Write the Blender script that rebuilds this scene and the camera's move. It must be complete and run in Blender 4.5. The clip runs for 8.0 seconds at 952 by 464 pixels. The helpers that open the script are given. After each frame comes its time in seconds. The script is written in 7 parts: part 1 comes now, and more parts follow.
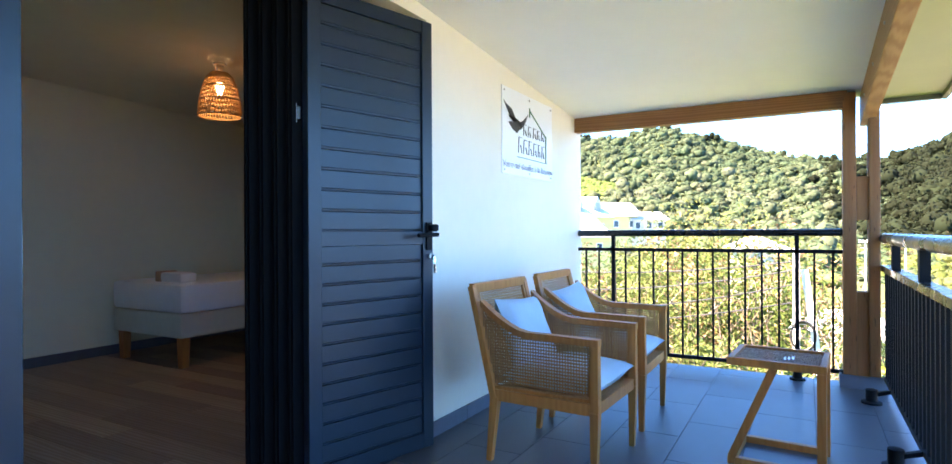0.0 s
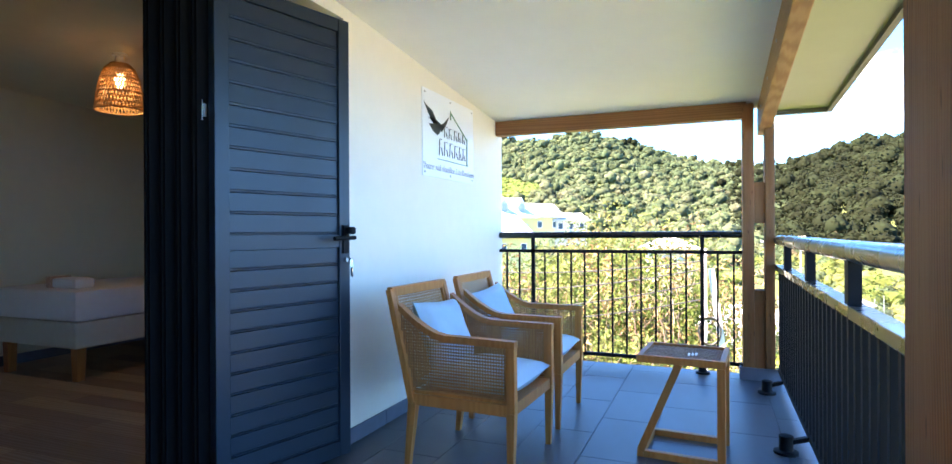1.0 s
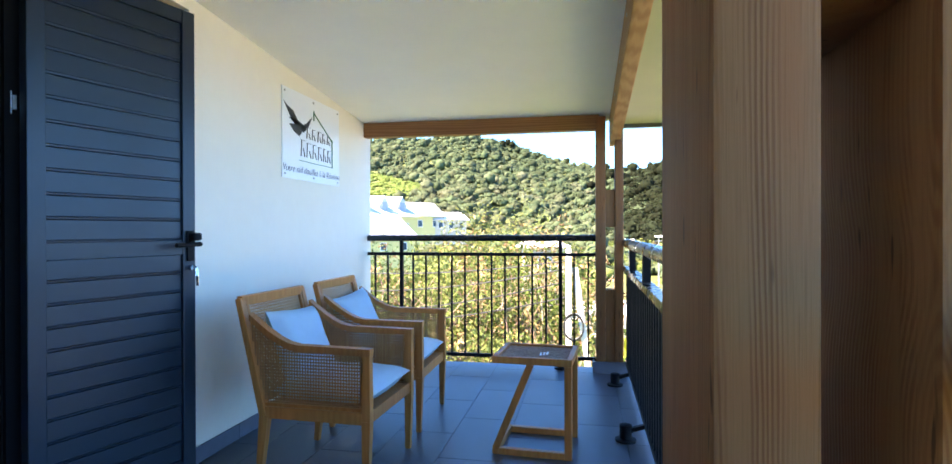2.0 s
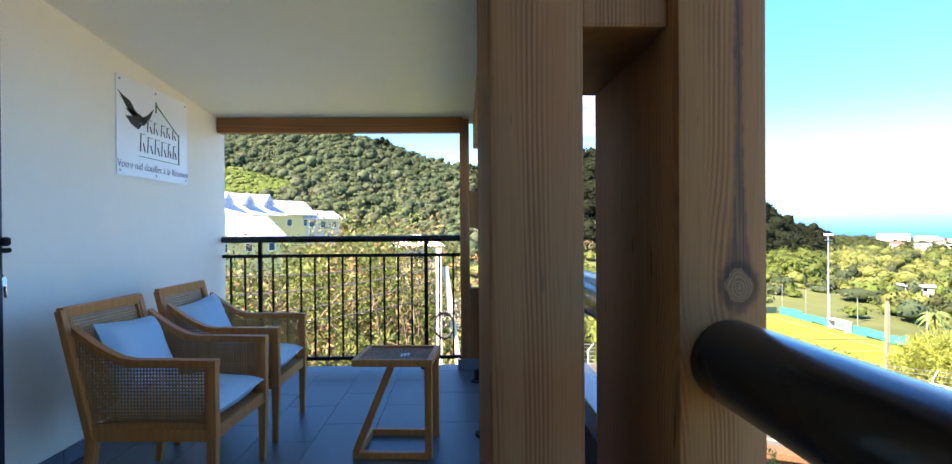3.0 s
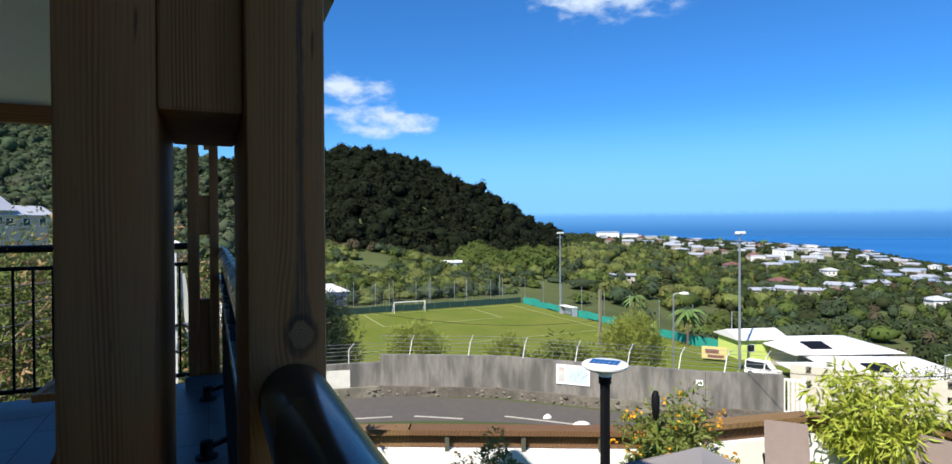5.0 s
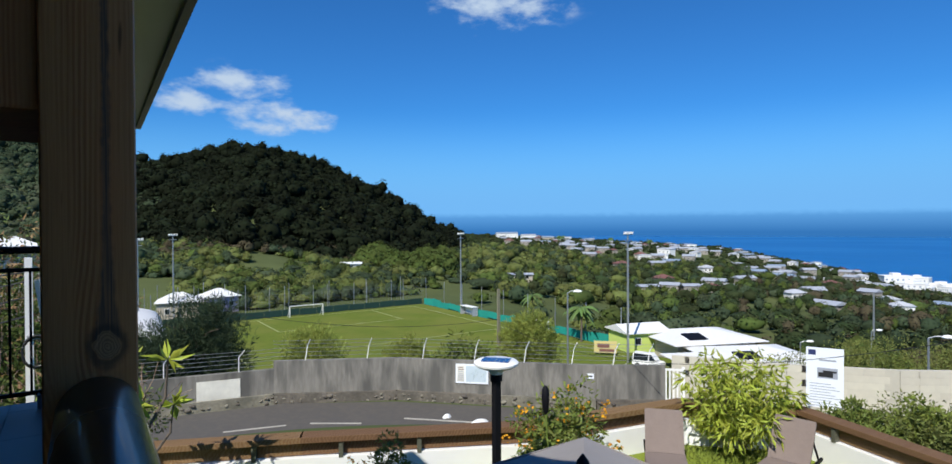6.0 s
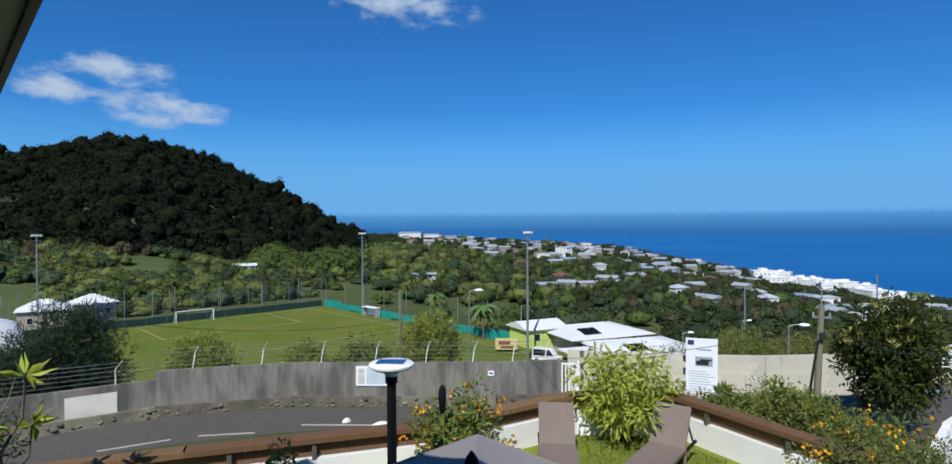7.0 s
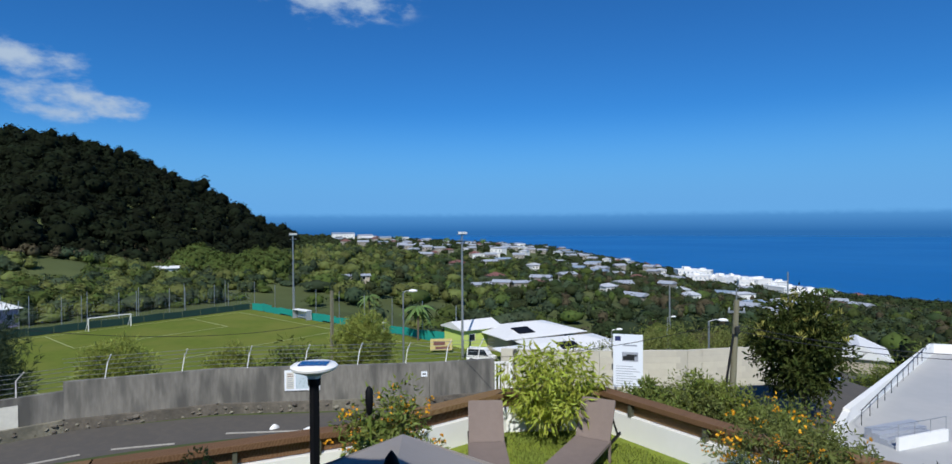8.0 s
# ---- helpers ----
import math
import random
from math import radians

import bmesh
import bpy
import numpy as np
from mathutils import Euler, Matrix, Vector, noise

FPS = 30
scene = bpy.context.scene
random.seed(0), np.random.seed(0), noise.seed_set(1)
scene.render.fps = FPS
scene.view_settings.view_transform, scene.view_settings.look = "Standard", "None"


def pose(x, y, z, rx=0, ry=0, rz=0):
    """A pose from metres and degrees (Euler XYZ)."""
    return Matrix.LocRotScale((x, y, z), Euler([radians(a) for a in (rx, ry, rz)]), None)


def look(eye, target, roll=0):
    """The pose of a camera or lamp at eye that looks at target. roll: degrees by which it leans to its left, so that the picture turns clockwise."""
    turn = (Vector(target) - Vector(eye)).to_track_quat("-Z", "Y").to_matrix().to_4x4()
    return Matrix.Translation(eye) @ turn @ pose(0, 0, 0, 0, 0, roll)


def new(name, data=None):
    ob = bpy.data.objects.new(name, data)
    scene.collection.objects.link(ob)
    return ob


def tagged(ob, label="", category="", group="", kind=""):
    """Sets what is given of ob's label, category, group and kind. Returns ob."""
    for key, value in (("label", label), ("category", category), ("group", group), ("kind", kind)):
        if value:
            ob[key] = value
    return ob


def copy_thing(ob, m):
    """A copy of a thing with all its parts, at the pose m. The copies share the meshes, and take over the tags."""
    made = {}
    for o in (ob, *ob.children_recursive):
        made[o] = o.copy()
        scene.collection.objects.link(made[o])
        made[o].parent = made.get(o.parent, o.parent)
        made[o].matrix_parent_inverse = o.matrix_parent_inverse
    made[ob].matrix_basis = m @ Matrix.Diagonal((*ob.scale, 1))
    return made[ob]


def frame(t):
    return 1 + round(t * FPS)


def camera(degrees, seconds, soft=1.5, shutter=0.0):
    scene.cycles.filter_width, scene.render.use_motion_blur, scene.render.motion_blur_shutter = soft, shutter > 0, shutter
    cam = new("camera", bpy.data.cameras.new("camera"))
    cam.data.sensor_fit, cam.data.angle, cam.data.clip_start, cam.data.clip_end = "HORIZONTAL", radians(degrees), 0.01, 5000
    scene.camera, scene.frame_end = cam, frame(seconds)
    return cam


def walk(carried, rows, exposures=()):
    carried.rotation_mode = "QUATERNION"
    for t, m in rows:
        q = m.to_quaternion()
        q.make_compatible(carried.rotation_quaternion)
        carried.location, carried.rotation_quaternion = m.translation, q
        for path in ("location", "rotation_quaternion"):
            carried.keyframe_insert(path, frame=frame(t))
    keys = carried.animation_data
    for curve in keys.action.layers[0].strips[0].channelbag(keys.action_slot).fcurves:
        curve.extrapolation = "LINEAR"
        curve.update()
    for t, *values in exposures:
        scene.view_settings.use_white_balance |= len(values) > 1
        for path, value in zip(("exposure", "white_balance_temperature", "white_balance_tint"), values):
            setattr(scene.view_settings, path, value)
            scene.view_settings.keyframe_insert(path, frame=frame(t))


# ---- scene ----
cam = camera(78.6, 8.0, soft=1.5)
PATH = [
    (0, (0.21, -1.102, 1.055), (-0.778, 0.637, 1.054), -0.3),
    (0.5, (0.22, -1.097, 1.06), (-0.671, 0.694, 1.059), -0.3),
    (1, (0.24, -1.082, 1.067), (-0.52, 0.768, 1.066), -0.3),
    (1.5, (0.291, -1.066, 1.081), (-0.241, 0.862, 1.077), -0.3),
    (1.7, (0.314, -1.068, 1.091), (-0.156, 0.876, 1.086), -0.2),
    (3, (0.421, -1.074, 1.115), (0.477, 0.925, 1.102), -0.4),
    (3.5, (0.454, -1.11, 1.129), (0.72, 0.872, 1.115), -0.4),
    (4, (0.502, -1.147, 1.143), (0.975, 0.797, 1.125), -0.4),
    (4.5, (0.541, -1.171, 1.162), (1.194, 0.719, 1.14), -0.3),
    (5, (0.581, -1.211, 1.179), (1.41, 0.609, 1.156), -0.3),
    (6.5, (0.666, -1.295, 1.185), (1.924, 0.26, 1.162), -0.3),
    (7, (0.686, -1.34, 1.199), (2.068, 0.105, 1.174), -0.3),
    (7.5, (0.741, -1.36, 1.182), (2.207, 0.0, 1.158), -0.3),
    (8, (0.765, -1.388, 1.172), (2.299, -0.105, 1.148), -0.3),
]
# exposure falls as the lens turns from the shaded veranda to the bright valley
EXPOSE = [(0.0, 3.78, 7700, 22), (1.0, 3.70, 7700, 21), (1.7, 3.45, 7700, 21), (3.0, 2.62, 7650, 21), (3.5, 1.95, 7550, 19), (4.0, 1.34, 7200, 15), (4.5, 0.96, 6700, 13), (5.0, 0.64, 6400, 11), (6.5, 0.03, 5980, 9), (8.0, -0.12, 5880, 9)]
walk(cam, [(t, look(eye, target, roll)) for t, eye, target, roll in PATH], EXPOSE)

# ---------------------------------------------------------------- world and sun
SUN_BEARING, SUN_HEIGHT = -122.0, 47.0          # degrees clockwise from +y, degrees up
world = bpy.data.worlds.new("world")
scene.world = world
world.use_nodes = True
wn, wl = world.node_tree.nodes, world.node_tree.links
wn.clear()
w_out = wn.new("ShaderNodeOutputWorld")
w_bg = wn.new("ShaderNodeBackground")
w_bg.inputs["Strength"].default_value = 0.086
w_sky = wn.new("ShaderNodeTexSky")
w_sky.sky_type = "NISHITA"
w_sky.sun_disc = False
w_sky.sun_elevation = radians(SUN_HEIGHT)
w_sky.sun_rotation = radians(SUN_BEARING)
w_sky.altitude = 300
w_sky.air_density, w_sky.dust_density, w_sky.ozone_density = 1.0, 0.05, 5.0
w_co = wn.new("ShaderNodeTexCoord")
w_map = wn.new("ShaderNodeMapping")
w_map.inputs["Scale"].default_value = (6.0, 6.0, 12.0)
w_map.inputs["Location"].default_value = (0.35, 0.1, 0.2)
w_noise = wn.new("ShaderNodeTexNoise")
w_noise.inputs["Scale"].default_value = 3.0
w_noise.inputs["Detail"].default_value = 7
w_noise.inputs["Roughness"].default_value = 0.55
w_mix = wn.new("ShaderNodeMixRGB")
w_mix.inputs["Color2"].default_value = (5.6, 6.6, 7.8, 1)
wl.new(w_co.outputs["Generated"], w_map.inputs["Vector"])
wl.new(w_map.outputs["Vector"], w_noise.inputs["Vector"])
w_last = None
for cb, ce, size in ((12.3, 12.6, 0.115), (14.6, 10.4, 0.125), (18.0, 9.9, 0.085), (8.0, 11.0, 0.09), (36.7, 20.9, 0.165), (-62.0, 35.0, 0.3), (120.0, 28.0, 0.3)):
    w_off = wn.new("ShaderNodeVectorMath")
    w_off.operation = "SUBTRACT"
    w_off.inputs[1].default_value = (math.sin(radians(cb)) * math.cos(radians(ce)), math.cos(radians(cb)) * math.cos(radians(ce)), math.sin(radians(ce)))
    wl.new(w_co.outputs["Generated"], w_off.inputs[0])
    w_flat = wn.new("ShaderNodeVectorMath")
    w_flat.operation = "MULTIPLY"
    w_flat.inputs[1].default_value = (1, 1, 2.6)
    wl.new(w_off.outputs["Vector"], w_flat.inputs[0])
    w_len = wn.new("ShaderNodeVectorMath")
    w_len.operation = "LENGTH"
    wl.new(w_flat.outputs["Vector"], w_len.inputs[0])
    w_fall = wn.new("ShaderNodeMapRange")
    w_fall.interpolation_type = "SMOOTHSTEP"
    w_fall.inputs["From Min"].default_value, w_fall.inputs["From Max"].default_value = size, 0.0
    wl.new(w_len.outputs["Value"], w_fall.inputs["Value"])
    w_max = wn.new("ShaderNodeMath")
    w_max.operation = "MAXIMUM"
    wl.new(w_fall.outputs["Result"], w_max.inputs[0])
    w_max.inputs[1].default_value = 0.0
    if w_last is not None:
        wl.new(w_last, w_max.inputs[1])
    w_last = w_max.outputs["Value"]
w_puff = wn.new("ShaderNodeMath")
w_puff.operation = "MULTIPLY_ADD"
w_puff.inputs[1].default_value = 3.0
wl.new(w_noise.outputs["Fac"], w_puff.inputs[0])
wl.new(w_last, w_puff.inputs[2])
w_body = wn.new("ShaderNodeMapRange")
w_body.interpolation_type = "SMOOTHSTEP"
w_body.inputs["From Min"].default_value, w_body.inputs["From Max"].default_value = 1.72, 2.75
wl.new(w_puff.outputs["Value"], w_body.inputs["Value"])
w_only = wn.new("ShaderNodeMath")
w_only.operation = "MULTIPLY"
w_gate = wn.new("ShaderNodeMapRange")
w_gate.inputs["From Max"].default_value = 0.25
wl.new(w_last, w_gate.inputs["Value"])
wl.new(w_body.outputs["Result"], w_only.inputs[0])
wl.new(w_gate.outputs["Result"], w_only.inputs[1])
wl.new(w_only.outputs["Value"], w_mix.inputs["Fac"])
# sea haze low on the horizon
w_sep = wn.new("ShaderNodeSeparateXYZ")
wl.new(w_co.outputs["Generated"], w_sep.inputs["Vector"])
w_low = wn.new("ShaderNodeMapRange")
w_low.interpolation_type = "SMOOTHSTEP"
w_low.inputs["From Min"].default_value, w_low.inputs["From Max"].default_value = 0.20, 0.03
wl.new(w_sep.outputs["Z"], w_low.inputs["Value"])
w_haze = wn.new("ShaderNodeMixRGB")
w_haze.inputs["Color2"].default_value = (2.0, 5.0, 8.9, 1)
w_tint = wn.new("ShaderNodeMixRGB")
w_tint.blend_type = "MULTIPLY"
w_tint.inputs["Fac"].default_value = 1.0
w_tint.inputs["Color2"].default_value = (0.315, 0.79, 1.20, 1)
wl.new(w_sky.outputs["Color"], w_tint.inputs["Color1"])
wl.new(w_low.outputs["Result"], w_haze.inputs["Fac"])
wl.new(w_tint.outputs["Color"], w_haze.inputs["Color1"])
# a bank of blue haze lying on the sea, with small clouds along its top
w_edge = wn.new("ShaderNodeMath")
w_edge.operation = "MULTIPLY_ADD"
w_edge.inputs[1].default_value, w_edge.inputs[2].default_value = -0.006, 0.003
w_rag = wn.new("ShaderNodeTexNoise")
w_rag.inputs["Scale"].default_value, w_rag.inputs["Detail"].default_value = 14, 6
wl.new(w_map.outputs["Vector"], w_rag.inputs["Vector"])
wl.new(w_rag.outputs["Fac"], w_edge.inputs[0])
w_up = wn.new("ShaderNodeMath")
w_up.operation = "ADD"
wl.new(w_sep.outputs["Z"], w_up.inputs[0])
wl.new(w_edge.outputs["Value"], w_up.inputs[1])
w_bank = wn.new("ShaderNodeMapRange")
w_bank.interpolation_type = "SMOOTHSTEP"
w_bank.inputs["From Min"].default_value, w_bank.inputs["From Max"].default_value = 0.023, 0.012
wl.new(w_up.outputs["Value"], w_bank.inputs["Value"])
w_deep = wn.new("ShaderNodeMapRange")
w_deep.inputs["From Min"].default_value, w_deep.inputs["From Max"].default_value = 0.018, -0.012
wl.new(w_sep.outputs["Z"], w_deep.inputs["Value"])
w_blue = wn.new("ShaderNodeMixRGB")
w_blue.inputs["Color1"].default_value, w_blue.inputs["Color2"].default_value = (1.35, 3.8, 7.4, 1), (0.45, 1.9, 4.8, 1)
wl.new(w_deep.outputs["Result"], w_blue.inputs["Fac"])
w_lay = wn.new("ShaderNodeMixRGB")
wl.new(w_bank.outputs["Result"], w_lay.inputs["Fac"])
wl.new(w_haze.outputs["Color"], w_lay.inputs["Color1"])
wl.new(w_blue.outputs["Color"], w_lay.inputs["Color2"])
wl.new(w_lay.outputs["Color"], w_mix.inputs["Color1"])
wl.new(w_mix.outputs["Color"], w_bg.inputs["Color"])
wl.new(w_bg.outputs["Background"], w_out.inputs["Surface"])
sun_data = bpy.data.lights.new("sun", "SUN")
sun_data.energy, sun_data.angle, sun_data.color = 5.0, radians(0.53), (1.0, 0.93, 0.82)
sun = new("sun", sun_data)
b, e = radians(SUN_BEARING), radians(SUN_HEIGHT)
sun.matrix_world = look((math.sin(b) * math.cos(e) * 60, math.cos(b) * math.cos(e) * 60, math.sin(e) * 60), (0, 0, 0))

# ---------------------------------------------------------------- materials
def material(name, color, rough=0.6, metal=0.0, scale=8.0, vary=0.25, bump=0.0, bump_scale=None, stretch=(1, 1, 1), spread=0.0,
             spec=0.5, second=None, big=0.6, trans=0.0, coat=0.0):
    """A surface of one base colour, varied at two scales, with relief; spread: how far alike pieces differ; second: the colour of its stains."""
    m = bpy.data.materials.new(name)
    m.use_nodes = True
    n, l = m.node_tree.nodes, m.node_tree.links
    p = n["Principled BSDF"]
    p.inputs["Roughness"].default_value, p.inputs["Metallic"].default_value = rough, metal
    p.inputs["Specular IOR Level"].default_value = spec
    p.inputs["Coat Weight"].default_value = coat
    co = n.new("ShaderNodeTexCoord")
    mp = n.new("ShaderNodeMapping")
    mp.inputs["Scale"].default_value = stretch
    l.new(co.outputs["Object"], mp.inputs["Vector"])
    fine, wide = n.new("ShaderNodeTexNoise"), n.new("ShaderNodeTexNoise")
    fine.inputs["Scale"].default_value, fine.inputs["Detail"].default_value = scale, 6
    wide.inputs["Scale"].default_value, wide.inputs["Detail"].default_value = scale * 0.13, 4
    for t in (fine, wide):
        l.new(mp.outputs["Vector"], t.inputs["Vector"])
    c1, c2 = n.new("ShaderNodeMixRGB"), n.new("ShaderNodeMixRGB")
    dark = [v * (1 - vary) for v in color]
    light = [min(1, v * (1 + vary)) for v in color]
    c1.inputs["Color1"].default_value, c1.inputs["Color2"].default_value = (*dark, 1), (*light, 1)
    l.new(fine.outputs["Fac"], c1.inputs["Fac"])
    ramp = n.new("ShaderNodeValToRGB")
    ramp.color_ramp.elements[0].position, ramp.color_ramp.elements[1].position = 0.42, 0.66
    l.new(wide.outputs["Fac"], ramp.inputs["Fac"])
    scale_by = n.new("ShaderNodeMath")
    scale_by.operation = "MULTIPLY"
    scale_by.inputs[1].default_value = big if second else min(0.6, vary * 1.5)
    l.new(ramp.outputs["Color"], scale_by.inputs[0])
    l.new(scale_by.outputs["Value"], c2.inputs["Fac"])
    l.new(c1.outputs["Color"], c2.inputs["Color1"])
    c2.inputs["Color2"].default_value = (*(second or [v * 0.75 for v in color]), 1)
    last = c2.outputs["Color"]
    if spread:
        info, hsv = n.new("ShaderNodeObjectInfo"), n.new("ShaderNodeHueSaturation")
        geo, add = n.new("ShaderNodeNewGeometry"), n.new("ShaderNodeMath")
        add.operation = "ADD"
        fr = n.new("ShaderNodeMath")
        fr.operation = "FRACT"
        l.new(info.outputs["Random"], add.inputs[0])
        l.new(geo.outputs["Random Per Island"], add.inputs[1])
        l.new(add.outputs["Value"], fr.inputs[0])
        rng = n.new("ShaderNodeMapRange")
        rng.inputs["To Min"].default_value, rng.inputs["To Max"].default_value = 1 - spread, 1 + spread
        l.new(fr.outputs["Value"], rng.inputs["Value"])
        l.new(rng.outputs["Result"], hsv.inputs["Value"])
        hue = n.new("ShaderNodeMapRange")
        hue.inputs["To Min"].default_value, hue.inputs["To Max"].default_value = 0.5 - spread * 0.05, 0.5 + spread * 0.05
        l.new(fr.outputs["Value"], hue.inputs["Value"])
        l.new(hue.outputs["Result"], hsv.inputs["Hue"])
        l.new(last, hsv.inputs["Color"])
        last = hsv.outputs["Color"]
    l.new(last, p.inputs["Base Color"])
    rv = n.new("ShaderNodeMapRange")
    rv.inputs["To Min"].default_value, rv.inputs["To Max"].default_value = max(0.03, rough - 0.08), min(1, rough + 0.08)
    l.new(wide.outputs["Fac"], rv.inputs["Value"])
    l.new(rv.outputs["Result"], p.inputs["Roughness"])
    if bump:
        bp = n.new("ShaderNodeBump")
        bp.inputs["Strength"].default_value, bp.inputs["Distance"].default_value = min(1, bump * 4), bump * 0.1
        if bump_scale:
            bn = n.new("ShaderNodeTexNoise")
            bn.inputs["Scale"].default_value, bn.inputs["Detail"].default_value = bump_scale, 5
            l.new(mp.outputs["Vector"], bn.inputs["Vector"])
            l.new(bn.outputs["Fac"], bp.inputs["Height"])
        else:
            l.new(fine.outputs["Fac"], bp.inputs["Height"])
        l.new(bp.outputs["Normal"], p.inputs["Normal"])
    if trans:
        tr, mx = n.new("ShaderNodeBsdfTranslucent"), n.new("ShaderNodeMixShader")
        l.new(last, tr.inputs["Color"])
        mx.inputs["Fac"].default_value = trans
        l.new(p.outputs["BSDF"], mx.inputs[1])
        l.new(tr.outputs["BSDF"], mx.inputs[2])
        l.new(mx.outputs["Shader"], n["Material Output"].inputs["Surface"])
    return m


def timber(name, color, grain=(1, 1, 0.06), scale=26.0, rough=0.55, knots=True, spread=0.1, axis="Z", dark=0.6):
    """Sawn and oiled wood: long grain rings drawn out along one axis, darker late wood, a few knots."""
    m = material(name, color, rough, scale=scale, vary=0.16, bump=0.02, stretch=grain, spread=spread)
    n, l = m.node_tree.nodes, m.node_tree.links
    p = n["Principled BSDF"]
    p.inputs["Specular IOR Level"].default_value = 0.2
    src = p.inputs["Base Color"].links[0].from_socket
    co = n.new("ShaderNodeTexCoord")
    mp = n.new("ShaderNodeMapping")
    mp.inputs["Scale"].default_value = [g * 1.0 for g in grain]
    l.new(co.outputs["Object"], mp.inputs["Vector"])
    warp = n.new("ShaderNodeTexNoise")
    warp.inputs["Scale"].default_value, warp.inputs["Detail"].default_value = 4.0, 3
    l.new(mp.outputs["Vector"], warp.inputs["Vector"])
    mixv = n.new("ShaderNodeMixRGB")
    mixv.blend_type = "ADD"
    mixv.inputs["Fac"].default_value = 0.10
    l.new(mp.outputs["Vector"], mixv.inputs["Color1"])
    l.new(warp.outputs["Color"], mixv.inputs["Color2"])
    wave = n.new("ShaderNodeTexWave")
    wave.wave_type = "RINGS"
    wave.rings_direction = axis
    wave.inputs["Scale"].default_value, wave.inputs["Distortion"].default_value = 15, 9.0
    wave.inputs["Detail"].default_value = 5
    l.new(mixv.outputs["Color"], wave.inputs["Vector"])
    mx = n.new("ShaderNodeMixRGB")
    mx.blend_type = "MULTIPLY"
    r = n.new("ShaderNodeMapRange")
    r.inputs["To Min"].default_value, r.inputs["To Max"].default_value = 0.0, dark
    l.new(wave.outputs["Fac"], r.inputs["Value"])
    l.new(r.outputs["Result"], mx.inputs["Fac"])
    l.new(src, mx.inputs["Color1"])
    mx.inputs["Color2"].default_value = (0.62, 0.45, 0.33, 1)
    last = mx.outputs["Color"]
    if knots:
        vo = n.new("ShaderNodeTexVoronoi")
        vo.inputs["Scale"].default_value = 3.4
        kp = n.new("ShaderNodeMapping")
        kp.inputs["Scale"].default_value = [1.0 if g == 1 else 0.55 for g in grain]
        l.new(co.outputs["Object"], kp.inputs["Vector"])
        l.new(kp.outputs["Vector"], vo.inputs["Vector"])
        kr = n.new("ShaderNodeValToRGB")
        kr.color_ramp.elements[0].position, kr.color_ramp.elements[1].position = 0.03, 0.085
        kr.color_ramp.elements[0].color, kr.color_ramp.elements[1].color = (0.75, 0.75, 0.75, 1), (0, 0, 0, 1)
        l.new(vo.outputs["Distance"], kr.inputs["Fac"])
        k = n.new("ShaderNodeMixRGB")
        k.inputs["Color2"].default_value = (color[0] * 0.3, color[1] * 0.22, color[2] * 0.16, 1)
        l.new(kr.outputs["Color"], k.inputs["Fac"])
        l.new(last, k.inputs["Color1"])
        last = k.outputs["Color"]
    l.new(last, p.inputs["Base Color"])
    return m


M_PLASTER = material("plaster_cream", (0.80, 0.76, 0.66), 0.9, scale=14, vary=0.03, bump=0.012, bump_scale=160)
M_CEIL = material("ceiling_paint", (0.86, 0.86, 0.86), 0.85, scale=6, vary=0.03, bump=0.005, bump_scale=90)
M_ROOM = material("room_plaster", (0.83, 0.78, 0.62), 0.9, scale=10, vary=0.04, bump=0.01, bump_scale=120)
M_SOFFIT = material("green_soffit", (0.30, 0.34, 0.17), 0.38, scale=5, vary=0.08, bump=0.006, bump_scale=30)
M_FASCIA = material("dark_fascia", (0.10, 0.10, 0.07), 0.5, scale=12, vary=0.15)
M_GREY_TRIM = material("grey_tile", (0.10, 0.12, 0.16), 0.42, scale=18, vary=0.2, bump=0.01, spread=0.08)
M_TILE = material("slate_tile", (0.066, 0.076, 0.090), 0.42, scale=9, vary=0.22, bump=0.022, bump_scale=26, stretch=(1, 0.35, 1), spread=0.12)
M_GROUT = material("grout", (0.055, 0.06, 0.07), 0.9, scale=60, vary=0.2)
M_ALU = material("anthracite_aluminium", (0.008, 0.021, 0.036), 0.36, metal=0.15, scale=30, vary=0.12, bump=0.004, bump_scale=400)
M_BLACK = material("black_steel", (0.008, 0.008, 0.010), 0.55, scale=40, vary=0.2, spec=0.12)
M_SEAL = material("black_rubber_seal", (0.006, 0.006, 0.007), 0.8, scale=40, vary=0.2, spec=0.1)
M_RAIL = material("rail_tube_paint", (0.012, 0.012, 0.013), 0.27, metal=0.3, scale=40, vary=0.15, coat=0.2)


